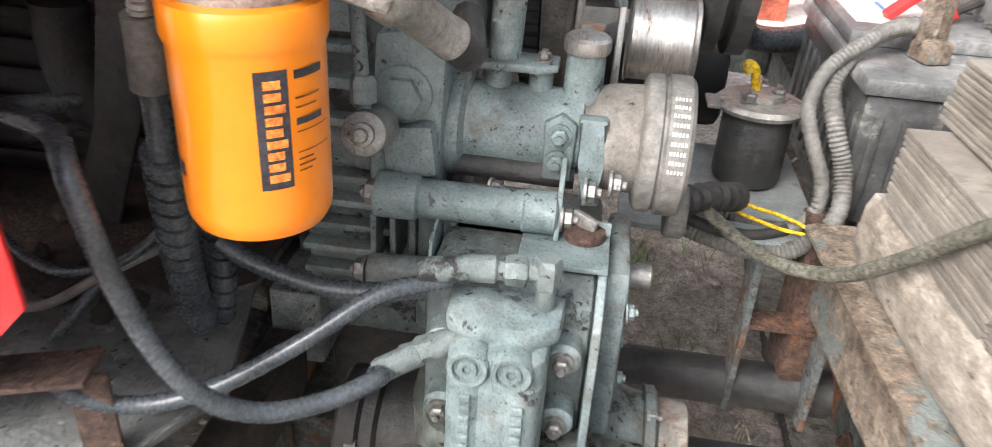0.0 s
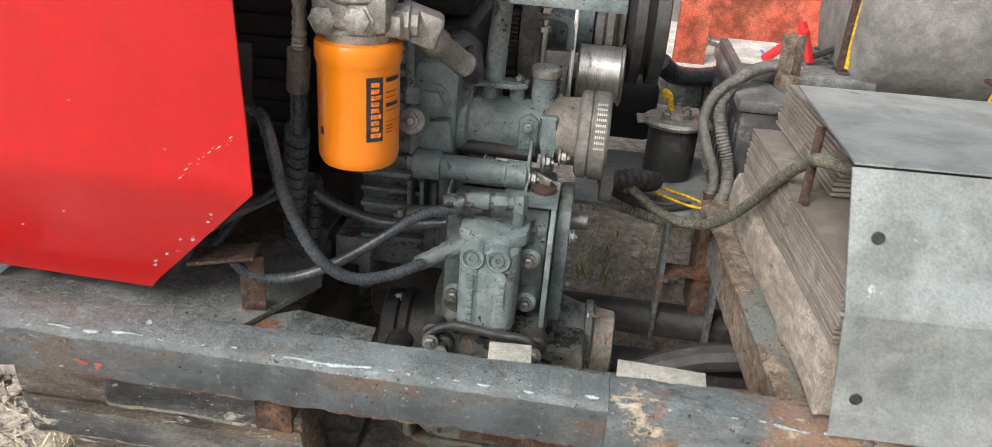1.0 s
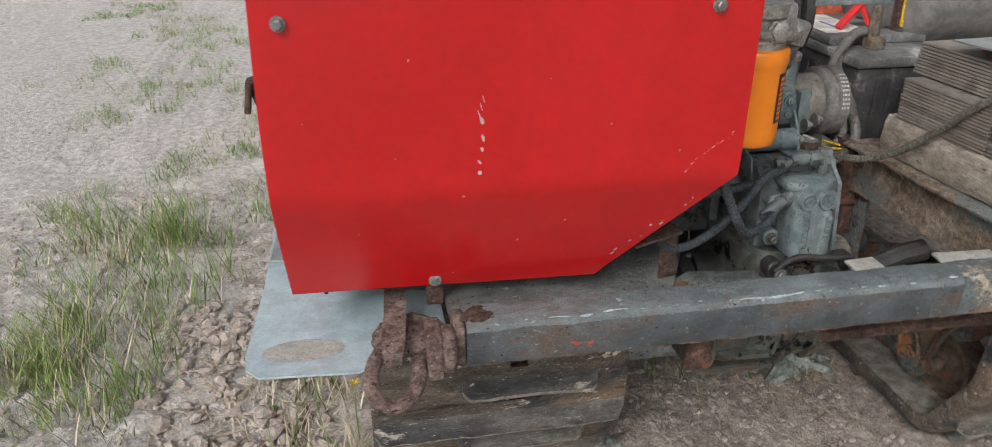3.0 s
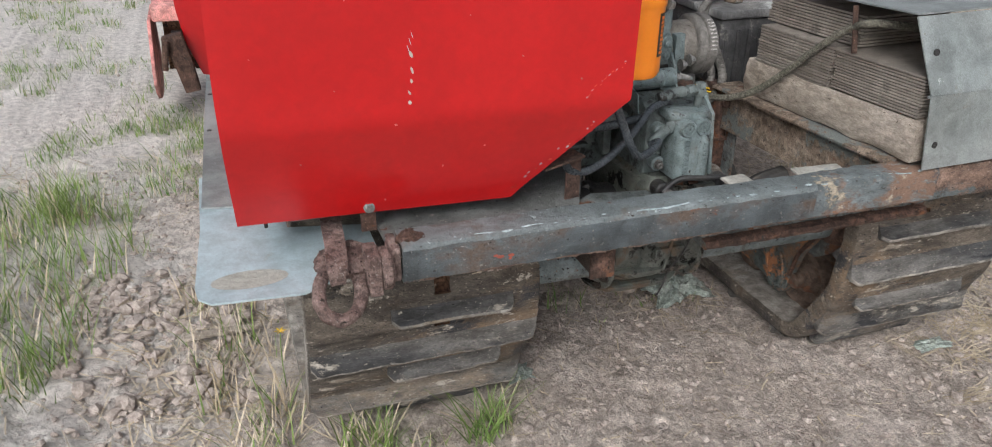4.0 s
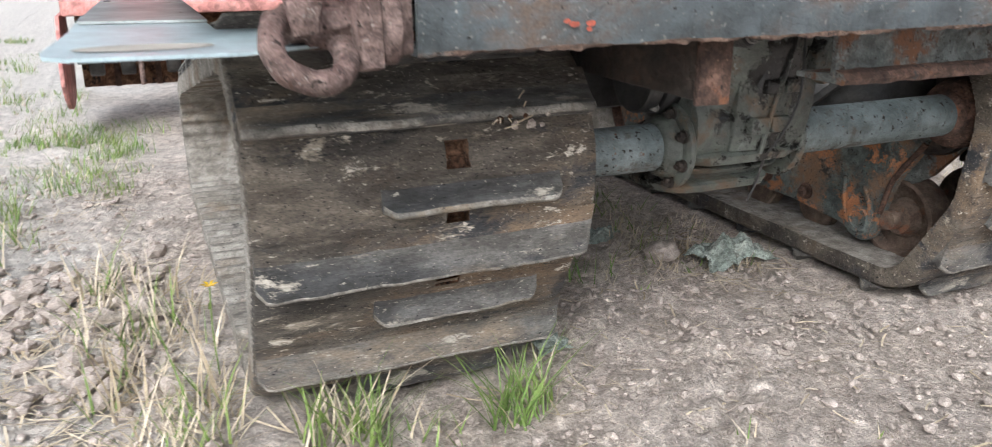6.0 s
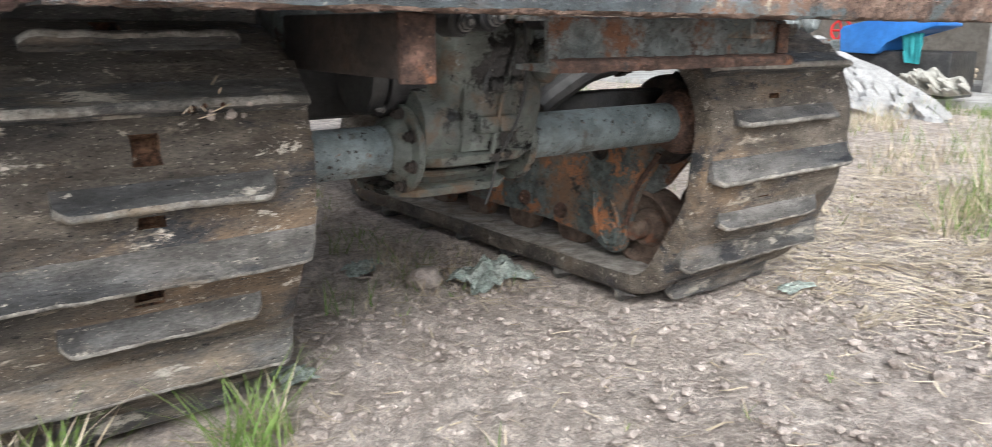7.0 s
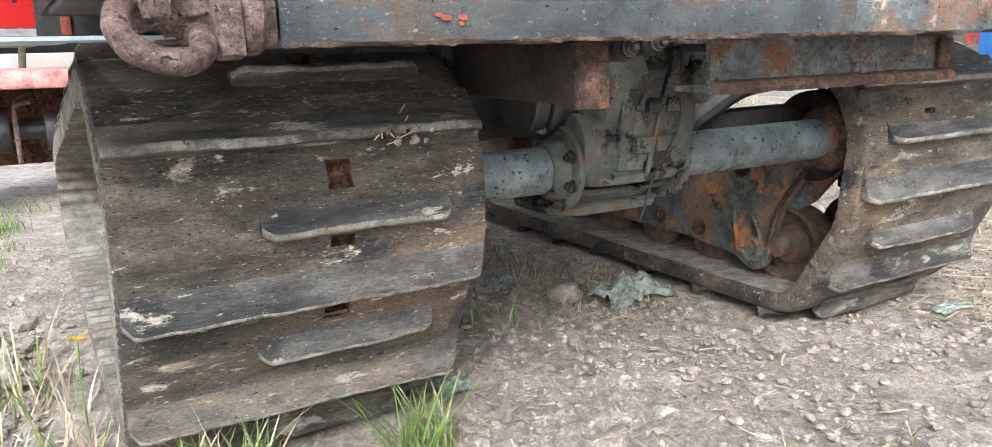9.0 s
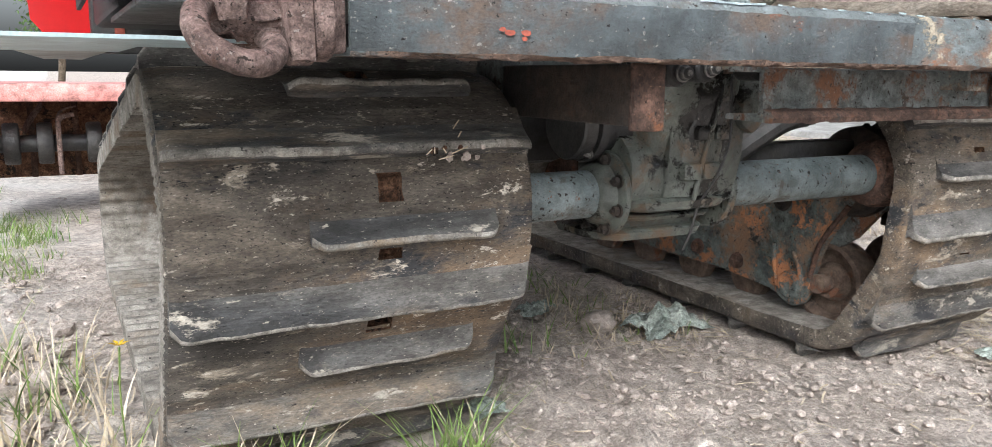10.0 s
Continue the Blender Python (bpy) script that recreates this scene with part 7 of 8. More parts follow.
    tube(bm, [(0.490, 1.240, 0.905), (0.555, 1.30, 0.915), (0.64, 1.40, 0.91), (0.72, 1.45, 0.90)], 0.007, 8, 6)
    part("lead", bm, "black", t)
    # shiny handle bar lying on the platform
    bm = mk()
    lathe(bm, (0.335, 1.60, 0.842), (0.19, -0.02, -0.028), [(0.006, -0.012), (0.012, -0.010), (0.012, 0.0), (0.009, 0.004), (0.011, 0.03), (0.014, 0.08), (0.012, 0.14), (0.006, 0.19)], 18)
    solo("lever", bm, "steel", "bright metal lever lying across the platform", "lever")
    bm = mk()
    tube(bm, [(0.20, 1.30, 0.85), (0.24, 1.34, 0.815), (0.30, 1.40, 0.80), (0.36, 1.45, 0.80)], 0.022, 12, 6)
    solo("hose", bm, "hose", "thick dark hose beside the battery", "hose", "hoses")
    # platform behind and faded red bulkhead
    bm = mk()
    box(bm, 0.22, 1.9, 1.44, 2.0, 0.79, 0.805, 0.003)
    solo("platform", bm, "palestone", "dusty grey platform behind the battery", "platform")
    bm = mk()
    extrude(bm, [(0.33, 0.806), (1.9, 0.806), (1.9, 1.25), (0.33, 1.25)], "y", 1.76, 1.768)
    solo("bulkhead", bm, "oldred", "faded orange-red sheet bulkhead, paint flaking", "bulkhead")
    bm = mk()
    box(bm, 0.245, 0.318, 1.50, 1.53, 0.80, 1.25, 0.003)
    solo("red_post", bm, "oldred", "faded red steel post with dark speckles", "post")
    # dark tank on the right with a bracket and bolt
    t = thing("tank", (0.95, 1.25, 0.80), "large dark dusty cylindrical tank on a frame", "tank")
    bm = mk()
    lathe(bm, (0.555, 1.32, 1.03), (1, 0.0, 0.0), [(0.05, -0.016), (0.16, -0.012), (0.20, 0.0), (0.215, 0.016), (0.22, 0.03), (0.22, 0.9), (0.2, 0.92)], 64)
    part("shell", bm, "tank", t, "dusty dark grey shell")
    bm = mk()
    box(bm, 0.534, 0.548, 1.19, 1.215, 0.806, 1.25, 0.002)
    part("upright", bm, "rust", t)
    bm = mk()
    box(bm, 0.745, 0.80, 1.02, 1.06, 0.93, 0.937, 0.002)
    cyl(bm, (0.775, 1.03, 0.89), (0.775, 1.03, 1.01), 0.007, seg=12)
    lathe(bm, (0.775, 1.03, 0.938), (0, 0, 1), [(0.010, 0), (0.013, 0.002), (0.013, 0.010), (0.010, 0.012)], 6)
    part("strap_bolt", bm, "rust", t, "rusty strap bolt")
    bm = mk()
    tube(bm, [(0.74, 1.04, 1.10), (0.76, 1.03, 1.02), (0.758, 1.02, 0.96), (0.75, 1.03, 0.90)], 0.003, 6, 6)
    part("wire", bm, "yellow", t, "yellow wire")
    bm = mk()
    tube(bm, [(0.545, 1.20, 1.2), (0.548, 1.18, 1.08), (0.545, 1.185, 0.98), (0.548, 1.19, 0.90)], 0.005, 8, 6)
    part("wire", bm, "yellow", t, "yellow wire")
    # grey angle bar and frame over the engine
    t = thing("top_angle_bar", (0.0, 0.60, 1.08), "grey painted angle bar over the engine", "angle bar")
    bm = mk()
    box(bm, -0.06, 0.09, 0.60, 0.606, 1.074, 1.090, 0.001)
    box(bm, -0.06, 0.09, 0.606, 0.66, 1.085, 1.090, 0.001)
    part("bar", bm, "grey", t)
    bm = mk()
    box(bm, 0.072, 0.088, 0.63, 0.655, 1.0905, 1.25, 0.001)
    part("upright", bm, "grey", t)
    bm = mk()
    box(bm, -0.19, -0.02, 0.58, 0.84, 1.11, 1.125, 0.003)
    solo("inner_hood", bm, "red", "red painted inner hood edge", "hood")
    bm = mk()
    box(bm, -0.40, -0.19, 0.56, 0.90, 1.115, 1.13, 0.003)
    solo("inner_tray", bm, "black", "dark tray under the hood", "tray")

    # conduits and sleeves looping from battery to shelf
    def loop(pts, r, mat, label, name, **k):
        bm = mk()
        tube(bm, pts, r, 12, 10, **k)
        solo(name, bm, mat, label, "cable", "cables")
    loop([(0.425, 1.115, 0.905), (0.380, 1.115, 0.906), (0.331, 1.080, 0.889), (0.287, 1.050, 0.859), (0.272, 1.030, 0.815), (0.283, 1.010, 0.774), (0.303, 1.000, 0.729), (0.302, 0.990, 0.688), (0.270, 0.990, 0.658), (0.199, 1.000, 0.658), (0.138, 1.010, 0.666)], 0.0105, "conduit", "grey corrugated conduit looping down from the battery", "conduit", wave=0.13, pitch=0.0055)
    loop([(0.43, 1.13, 0.905), (0.395, 1.130, 0.905), (0.345, 1.100, 0.890), (0.302, 1.060, 0.846), (0.307, 1.020, 0.798), (0.326, 1.000, 0.745), (0.325, 0.970, 0.700), (0.298, 0.950, 0.667), (0.245, 0.940, 0.645), (0.175, 0.950, 0.651), (0.115, 0.970, 0.660)], 0.0125, "conduit", "grey corrugated conduit hanging beside the timber", "conduit", wave=0.13, pitch=0.0055)
    loop([(0.60, 0.48, 0.905), (0.362, 0.500, 0.941), (0.344, 0.560, 0.920), (0.328, 0.620, 0.873), (0.308, 0.700, 0.792), (0.279, 0.760, 0.732), (0.239, 0.820, 0.698), (0.193, 0.860, 0.700), (0.152, 0.880, 0.722), (0.114, 0.900, 0.743)], 0.0085, "braid", "olive braided sleeve cable slung across the bay", "braided_cable", wave=0.05, pitch=0.004)
    loop([(0.116, 0.900, 0.743), (0.153, 0.930, 0.720), (0.203, 0.950, 0.693), (0.254, 0.960, 0.673), (0.289, 0.960, 0.668)], 0.0026, "yellow", "thin yellow wire on the shelf", "yellow_wire")
    loop([(0.121, 0.900, 0.746), (0.163, 0.940, 0.728), (0.210, 0.970, 0.697), (0.260, 0.980, 0.681), (0.301, 0.970, 0.670)], 0.0026, "yellow", "thin yellow wire on the shelf", "yellow_wire")
    loop([(0.116, 0.930, 0.697), (0.159, 0.940, 0.675), (0.220, 0.950, 0.663), (0.267, 0.970, 0.667)], 0.008, "black", "black cable lying on the shelf", "cable")


engine_bay_right()


# ---- track frames with their bogie plates ----
def track_frame(x, label, dy=0.0):
    t = thing("track_frame", (x, 1.2, 0.10), label, "track frame", "track frames")
    bm = mk()
    ear = [(0.848 + 0.046 * math.cos(math.radians(a)), 0.122 + 0.046 * math.sin(math.radians(a))) for a in range(190, 331, 20)]
    poly = [(0.69, 0.400), (0.700, 0.345), (0.712, 0.328), (0.775, 0.235), (0.786, 0.200), (0.798, 0.150)] + ear + [(0.915, 0.106), (1.07, 0.118), (1.32, 0.118), (1.85, 0.15), (1.90, 0.235), (1.30, 0.24), (1.10, 0.33), (0.95, 0.40), (0.82, 0.42)]
    extrude(bm, [(y + dy, z) for y, z in poly], "x", x - 0.008, x + 0.012, 0.003)
    part("side_plate", bm, "bogie", t, "green-grey plate bleeding rust")
    # rounded boss with its weld, and the bolt eye above it
    bm = mk()
    lathe(bm, (x - 0.008, 0.848 + dy, 0.128), (-1, 0, 0), [(0.032, 0), (0.032, 0.012), (0.028, 0.016), (0.020, 0.016), (0.018, 0.012), (0.008, 0.012)], 28)
    part("pivot", bm, "bogie", t)
    bm = mk()
    tube(bm, [(x - 0.012, 0.905 + dy, 0.215), (x - 0.013, 0.897 + dy, 0.15), (x - 0.013, 0.875 + dy, 0.100), (x - 0.013, 0.84 + dy, 0.092), (x - 0.013, 0.818 + dy, 0.12), (x - 0.013, 0.825 + dy, 0.165), (x - 0.012, 0.85 + dy, 0.205)], 0.0055, 8, 6)
    jitter(bm, 0.002, 90)
    part("weld_bead", bm, "bogie", t)
    bm = mk()
    lathe(bm, (x - 0.008, 0.89 + dy, 0.318), (-1, 0, 0), [(0.024, 0), (0.026, 0.004), (0.022, 0.010), (0.014, 0.010), (0.012, 0.003)], 24)
    part("eye", bm, "greaserust", t)
    # edge stiffener along the slanting front edge, and bolts along the lower one
    bm = mk()
    tube(bm, [(x - 0.010, 0.712 + dy, 0.330), (x - 0.011, 0.775 + dy, 0.238), (x - 0.011, 0.797 + dy, 0.155)], 0.006, 8, 5)
    jitter(bm, 0.002, 70)
    part("edge_weld", bm, "rust", t)
    bolts(t, [(x - 0.010, 1.02 + dy, 0.148), (x - 0.010, 1.16 + dy, 0.158)], (-1, 0, 0), 0.014, 0.016, "rust")
    bm = mk()
    box(bm, x + 0.014, x + 0.09, 0.95, 1.85, 0.16, 0.235, 0.006)
    part("tube", bm, "rustgrey", t)


def drive_bracket():
    bm = mk()
    extrude(bm, [(0.60, 0.405), (0.652, 0.330), (0.712, 0.258), (0.76, 0.225), (0.86, 0.225), (0.86, 0.40)], "x", 0.556, 0.570, 0.002)
    solo("drive_bracket", bm, "rustgrey", "dark rusty bracket between the hub and the track frame", "bracket")


drive_bracket()
track_frame(0.532, "grey-green track frame plate bleeding rust")
track_frame(-0.44, "dark rusty track frame plate behind the belt")


# ---- shed yard in the distance ----
def shed():
    def at(bm, fn):
        return fn
    bm = mk()
    box(bm, 6.0, 14.0, -6.0, 9.0, -0.05, 0.05, 0.01)
    solo("yard_slab", bm, "concrete", "worn grey concrete yard slab", "slab", kind="structure")
    t = thing("shed", (8.0, 2.0, 0.05), "open-fronted shed with concrete piers and dark inside", "shed")
    for y0, y1, x, m in ((2.40, 2.66, 7.0, "concrete"), (2.12, 2.39, 7.03, "concrete"), (-1.2, -0.8, 7.0, "concrete")):
        bm = mk()
        box(bm, x, x + 0.35, y0, y1, 0.05, 0.80, 0.012)
        part("pier", bm, m, t)
    bm = mk()
    box(bm, 9.0, 9.15, -6, 9, 0.05, 3.2, 0.01)
    part("back_wall", bm, "plate", t)
    bm = mk()
    box(bm, 6.6, 9.3, -6, 9, 3.2, 3.3, 0.01)
    part("roof", bm, "galv", t)
    bm = mk()
    box(bm, 6.95, 7.6, -1.3, 2.45, 0.802, 0.86, 0.008)
    part("bench_top", bm, "concrete", t)
    bm = mk()
    box(bm, 6.9, 6.94, -1.3, 3.0, 0.94, 0.985, 0.004)
    part("rail", bm, "redplastic", t, "red painted rail")
    bm = mk()
    box(bm, 7.3, 7.34, -1.0, 1.75, 0.40, 0.44, 0.004)
    part("shelf", bm, "wood", t)
    for k in range(5):
        bm = mk()
        lathe(bm, (7.42, 1.55 - k * 0.36, 0.05), (0, 0, 1), [(0.10, 0), (0.13, 0.04), (0.13, 0.24), (0.09, 0.30)], 16)
        part("drum", bm, "black", t)
    # things on and before the piers
    bm = mk()
    extrude(bm, [(6.000, 3.449, 0.585)[1:], (6.000, 3.421, 0.618)[1:], (6.000, 3.152, 0.676)[1:], (6.000, 2.860, 0.725)[1:], (6.000, 2.715, 0.723)[1:], (6.000, 2.639, 0.692)[1:], (6.000, 2.621, 0.622)[1:], (6.000, 2.749, 0.586)[1:], (6.000, 2.914, 0.555)[1:], (6.000, 3.032, 0.496)[1:], (6.000, 3.060, 0.427)[1:], (6.000, 3.114, 0.388)[1:], (6.000, 3.427, 0.398)[1:]], "x", 5.95, 6.40, 0.015)
    solo("mudguard", bm, "blue", "curved blue plastic mudguard lying on a crate", "mudguard")
    bm = mk()
    box(bm, 6.02, 6.50, 2.52, 3.42, 0.0, 0.42, 0.02)
    solo("crate", bm, "black", "dark crate under the mudguard", "crate")
    # old machine parts behind the track: grey sacks, red wheel
    bm = mk()
    box(bm, 6.42, 7.0, 3.45, 4.5, 0.0, 0.50, 0.03)
    solo("bench", bm, "rustgrey", "low dark bench heaped with machine parts", "bench")
    for k, (p, mt, rad) in enumerate((((6.750, 4.436, 0.615), "galv", 0.11), ((6.750, 4.195, 0.652), "galv", 0.10), ((6.750, 4.112, 0.427), "white", 0.08), ((6.750, 4.304, 0.545), "conduit", 0.07))):
        bm = mk()
        bmesh.ops.create_icosphere(bm, subdivisions=3, radius=rad, matrix=Matrix.Translation(p))
        jitter(bm, 0.05, 7)
        jitter(bm, 0.015, 30)
        solo("bundle", bm, mt, "crumpled cloth bundle on the bench", "bundle", "bundles")
    t = thing("iron_wheel", (6.500, 3.742, 0.579), "red painted iron wheel resting on the bench", "wheel")
    bm = mk()
    lathe(bm, (6.500, 3.742, 0.579), (1, 0.3, 0), [(0.085, -0.02), (0.10, -0.02), (0.10, 0.02), (0.085, 0.02)], 28, closed=False)
    part("rim", bm, "redplastic", t)
    bm = mk()
    box(bm, -0.03, 0.03, -0.05, 0.05, -0.20, -0.09, 0.004, Matrix.Translation((6.500, 3.742, 0.579)))
    part("foot", bm, "redplastic", t)
    for a in range(5):
        bm = mk()
        c = Vector((6.500, 3.742, 0.579))
        cyl(bm, c, c + Vector((0, 0.09 * math.cos(a * 1.257), 0.09 * math.sin(a * 1.257))), 0.010, seg=8)
        part("spoke", bm, "redplastic", t)
    # teal cloth over the crate's edge
    bm = mk()
    rows = []
    top, low = ((5.990, 2.921, 0.565), (5.990, 2.737, 0.566)), ((5.970, 2.866, 0.331), (5.970, 2.745, 0.319))
    for i in range(15):
        u = i / 14
        a, b = Vector(top[0]).lerp(Vector(top[1]), u), Vector(low[0]).lerp(Vector(low[1]), u)
        rows.append([bm.verts.new(a.lerp(b, v / 10) + Vector((0.025 * noise.noise(Vector((u * 6, v * 0.2, 1))), 0.01 * noise.noise(Vector((u * 3, v * 0.5, 4))), 0))) for v in range(11)])
    for a, b in zip(rows, rows[1:]):
        for k in range(10):
            bm.faces.new((a[k], a[k + 1], b[k + 1], b[k]))
    solo("cloth", bm, "teal", "teal cloth hanging over the crate", "cloth")

    # sacking draped in folds from a ridge down to the soil
    def drape(top, low, seed, label, mat):
        bm = mk()
        n, m_ = 48, 22
        tp, lp = smooth_path(top, 12), smooth_path(low, 12)
        rows = []
        for i in range(n + 1):
            f = i / n
            a, b = tp[int(f * (len(tp) - 1))], lp[int(f * (len(lp) - 1))]
            row = []
            for q in range(m_ + 1):
                v = q / m_
                p = a.lerp(b, v)
                w = Vector((f * 7 + seed, v * 2.5 + f * 3, seed))
                fold = 0.16 * noise.noise(w) + 0.12 * abs(noise.noise(w * 2.1)) + 0.04 * noise.noise(w * 5)
                sag = math.sin(math.pi * v)
                row.append(bm.verts.new(p + Vector((-fold * sag - 0.05 * sag, 0.2 * fold * sag, 0.5 * fold * sag))))
            back = bm.verts.new(a + Vector((0.35, 0.05, -0.9 * max(a.z, 0.0))))
            rows.append(row + [])
            row.insert(0, back)
        for a, b in zip(rows, rows[1:]):
            for k in range(len(a) - 1):
                bm.faces.new((a[k], b[k], b[k + 1], a[k + 1]))
        bmesh.ops.delete(bm, geom=[v for v in bm.verts if not v.link_faces], context="VERTS")
        solo("sacking", bm, mat, label, "sacking", "sacks", sharp=0.9)
    drape([(5.300, 3.169, 0.436), (5.300, 3.021, 0.419), (5.300, 2.897, 0.372), (5.300, 2.700, 0.309), (5.300, 2.513, 0.216), (5.300, 2.374, 0.152), (5.300, 2.242, 0.075), (5.300, 2.084, -0.057)], [(4.750, 2.807, 0.018), (4.750, 2.674, 0.046), (4.750, 2.563, 0.040), (4.750, 2.384, -0.001), (4.750, 2.218, -0.028), (4.750, 2.095, -0.035), (4.750, 1.983, -0.026), (4.750, 1.849, -0.010)], 1.0, "crumpled white woven sacking heaped on the ground", "white")
    drape([(6.000, 2.827, 0.232), (6.000, 2.756, 0.287), (6.000, 2.695, 0.268), (6.000, 2.629, 0.301), (6.000, 2.527, 0.223), (6.000, 2.416, 0.238), (6.000, 2.335, 0.140)], [(5.850, 2.738, 0.080), (5.850, 2.628, 0.096), (5.850, 2.538, 0.091), (5.850, 2.446, 0.086), (5.850, 2.337, 0.103), (5.850, 2.265, 0.117)], 4.0, "pale crumpled sacks beside the pier", "drymud")
    t = thing("basket", (6.5, 2.75, 0.05), "round woven brown basket", "basket")
    for k in range(5):
        bm = mk()
        lathe(bm, (6.55, 2.74, 0.06 + k * 0.045), (0, 0, 1), [(0.15 + 0.008 * k, 0), (0.165 + 0.008 * k, 0.01), (0.165 + 0.008 * k, 0.032), (0.15 + 0.008 * k, 0.042)], 28)
        part("hoop", bm, "straw", t)
    t = thing("jerrycan", (6.9, 2.1, 0.05), "yellow plastic can standing by the pier", "can")
    bm = mk()
    box(bm, 6.86, 6.96, 2.12, 2.27, 0.05, 0.36, 0.03)
    part("body", bm, "yellowpl", t)
    bm = mk()
    cyl(bm, (6.91, 2.20, 0.355), (6.91, 2.20, 0.43), 0.03, 0.025, seg=14)
    part("neck", bm, "yellowpl", t)
    t = thing("red_pot", (7.05, 1.98, 0.86), "red plastic pot on the bench", "pot")
    bm = mk()
    lathe(bm, (7.05, 1.98, 0.861), (0, 0, 1), [(0.07, 0), (0.085, 0.01), (0.105, 0.11), (0.11, 0.115), (0.10, 0.115), (0.08, 0.02)], 24)
    part("bowl", bm, "redplastic", t)
    bm = mk()
    tube(bm, [(7.05, 1.88, 0.95), (7.05, 1.80, 0.96), (7.05, 1.79, 0.92)], 0.014, 8, 5)
    part("handle", bm, "redplastic", t)
    bm = mk()
    lathe(bm, (7.05, 2.3, 0.861), (0, 0, 1), [(0.08, 0), (0.10, 0.01), (0.10, 0.06), (0.06, 0.065)], 20)
    solo("tin", bm, "yellowpl", "yellow and green tin on the bench", "tin")


shed()


# rope at the beam's right end
def rope_end():
    bm = mk()
    tube(bm, [(1.14, 0.345, 0.655), (1.19, 0.32, 0.640), (1.24, 0.31, 0.628), (1.29, 0.33, 0.632), (1.27, 0.38, 0.640), (1.20, 0.39, 0.648)], 0.012, 10, 8, wave=0.12, pitch=0.014)
    solo("rope", bm, "conduit", "thick frayed rope looped round the beam end", "rope")


rope_end()


# ---- red tiller standing behind ----
def tiller():
    t = thing("tiller", (-1.1, 3.3, 0.15), "faded red rotary tiller with rusty blades", "tiller")
    bm = mk()
    box(bm, -1.19, 0.2, 3.15, 3.75, 0.475, 0.545, 0.01)
    part("deck", bm, "pinkred", t, "sun-faded pink-red deck")
    bm = mk()
    box(bm, -1.17, 0.2, 3.6, 3.62, 0.14, 0.475, 0.004)
    part("back_board", bm, "corerust", t, "orange-brown rusty back board")
    bm = mk()
    cyl(bm, (-1.17, 3.38, 0.30), (0.2, 3.38, 0.30), 0.035, seg=18)
    part("shaft", bm, "black", t)
    for k, x in enumerate((-1.10, -0.98, -0.80, -0.62)):
        bm = mk()
        lathe(bm, (x, 3.38, 0.30), (1, 0, 0), [(0.03, -0.03), (0.08, -0.028), (0.085, -0.02), (0.085, 0.02), (0.08, 0.028), (0.03, 0.03)], 28)
        part("flange", bm, "black", t, "dark bolted flange")
        bm = mk()
        a = 0.4 + k * 1.3
        r0, r1 = Vector((0, math.cos(a), math.sin(a))), Vector((0, math.cos(a + 0.5), math.sin(a + 0.5)))
        c = Vector((x + 0.04, 3.38, 0.30))
        rows = []
        for q in range(8):
            f = q / 7
            m_ = c + r0.lerp(r1, f * f) * (0.06 + 0.13 * f) + Vector((0.07 * f ** 3, 0, 0))
            wd = (r1 - r0 * r1.dot(r0)).normalized() * (0.026 - 0.012 * f)
            rows.append([bm.verts.new(m_ - wd), bm.verts.new(m_ + wd), bm.verts.new(m_ + wd + Vector((0.008, 0, 0))), bm.verts.new(m_ - wd + Vector((0.008, 0, 0)))])
        for a_, b_ in zip(rows, rows[1:]):
            for q in range(4):
                bm.faces.new((a_[q], a_[(q + 1) % 4], b_[(q + 1) % 4], b_[q]))
        bm.faces.new(rows[0][::-1])
        bm.faces.new(rows[-1])
        part("blade", bm, "rustdusty", t, "worn curved blade")
    bm = mk()
    tube(bm, [(-0.93, 3.30, 0.18), (-0.93, 3.30, 0.36), (-0.925, 3.30, 0.40), (-0.90, 3.30, 0.415), (-0.87, 3.30, 0.42)], 0.010, 8, 4)
    part("bent_rod", bm, "rustdusty", t, "bent iron rod")
    for x in (-1.03, -0.86, -0.70):
        bm = mk()
        box(bm, x - 0.012, x + 0.012, 3.575, 3.599, 0.14, 0.474, 0.003)
        part("stiffener", bm, "rust", t)
    bm = mk()
    arc = [(3.22 + 0.36 * math.cos(math.radians(a)), 0.30 + 0.20 * math.sin(math.radians(a))) for a in range(200, 341, 20)]
    extrude(bm, [(3.60, 0.474), (3.20, 0.474), (3.0, 0.30)] + [(y + 0.1, z) for y, z in arc] + [(3.64, 0.30)], "x", -1.215, -1.2, 0.003)
    part("side_plate", bm, "pinkred", t, "faded red end plate, rusty at the rim")


tiller()


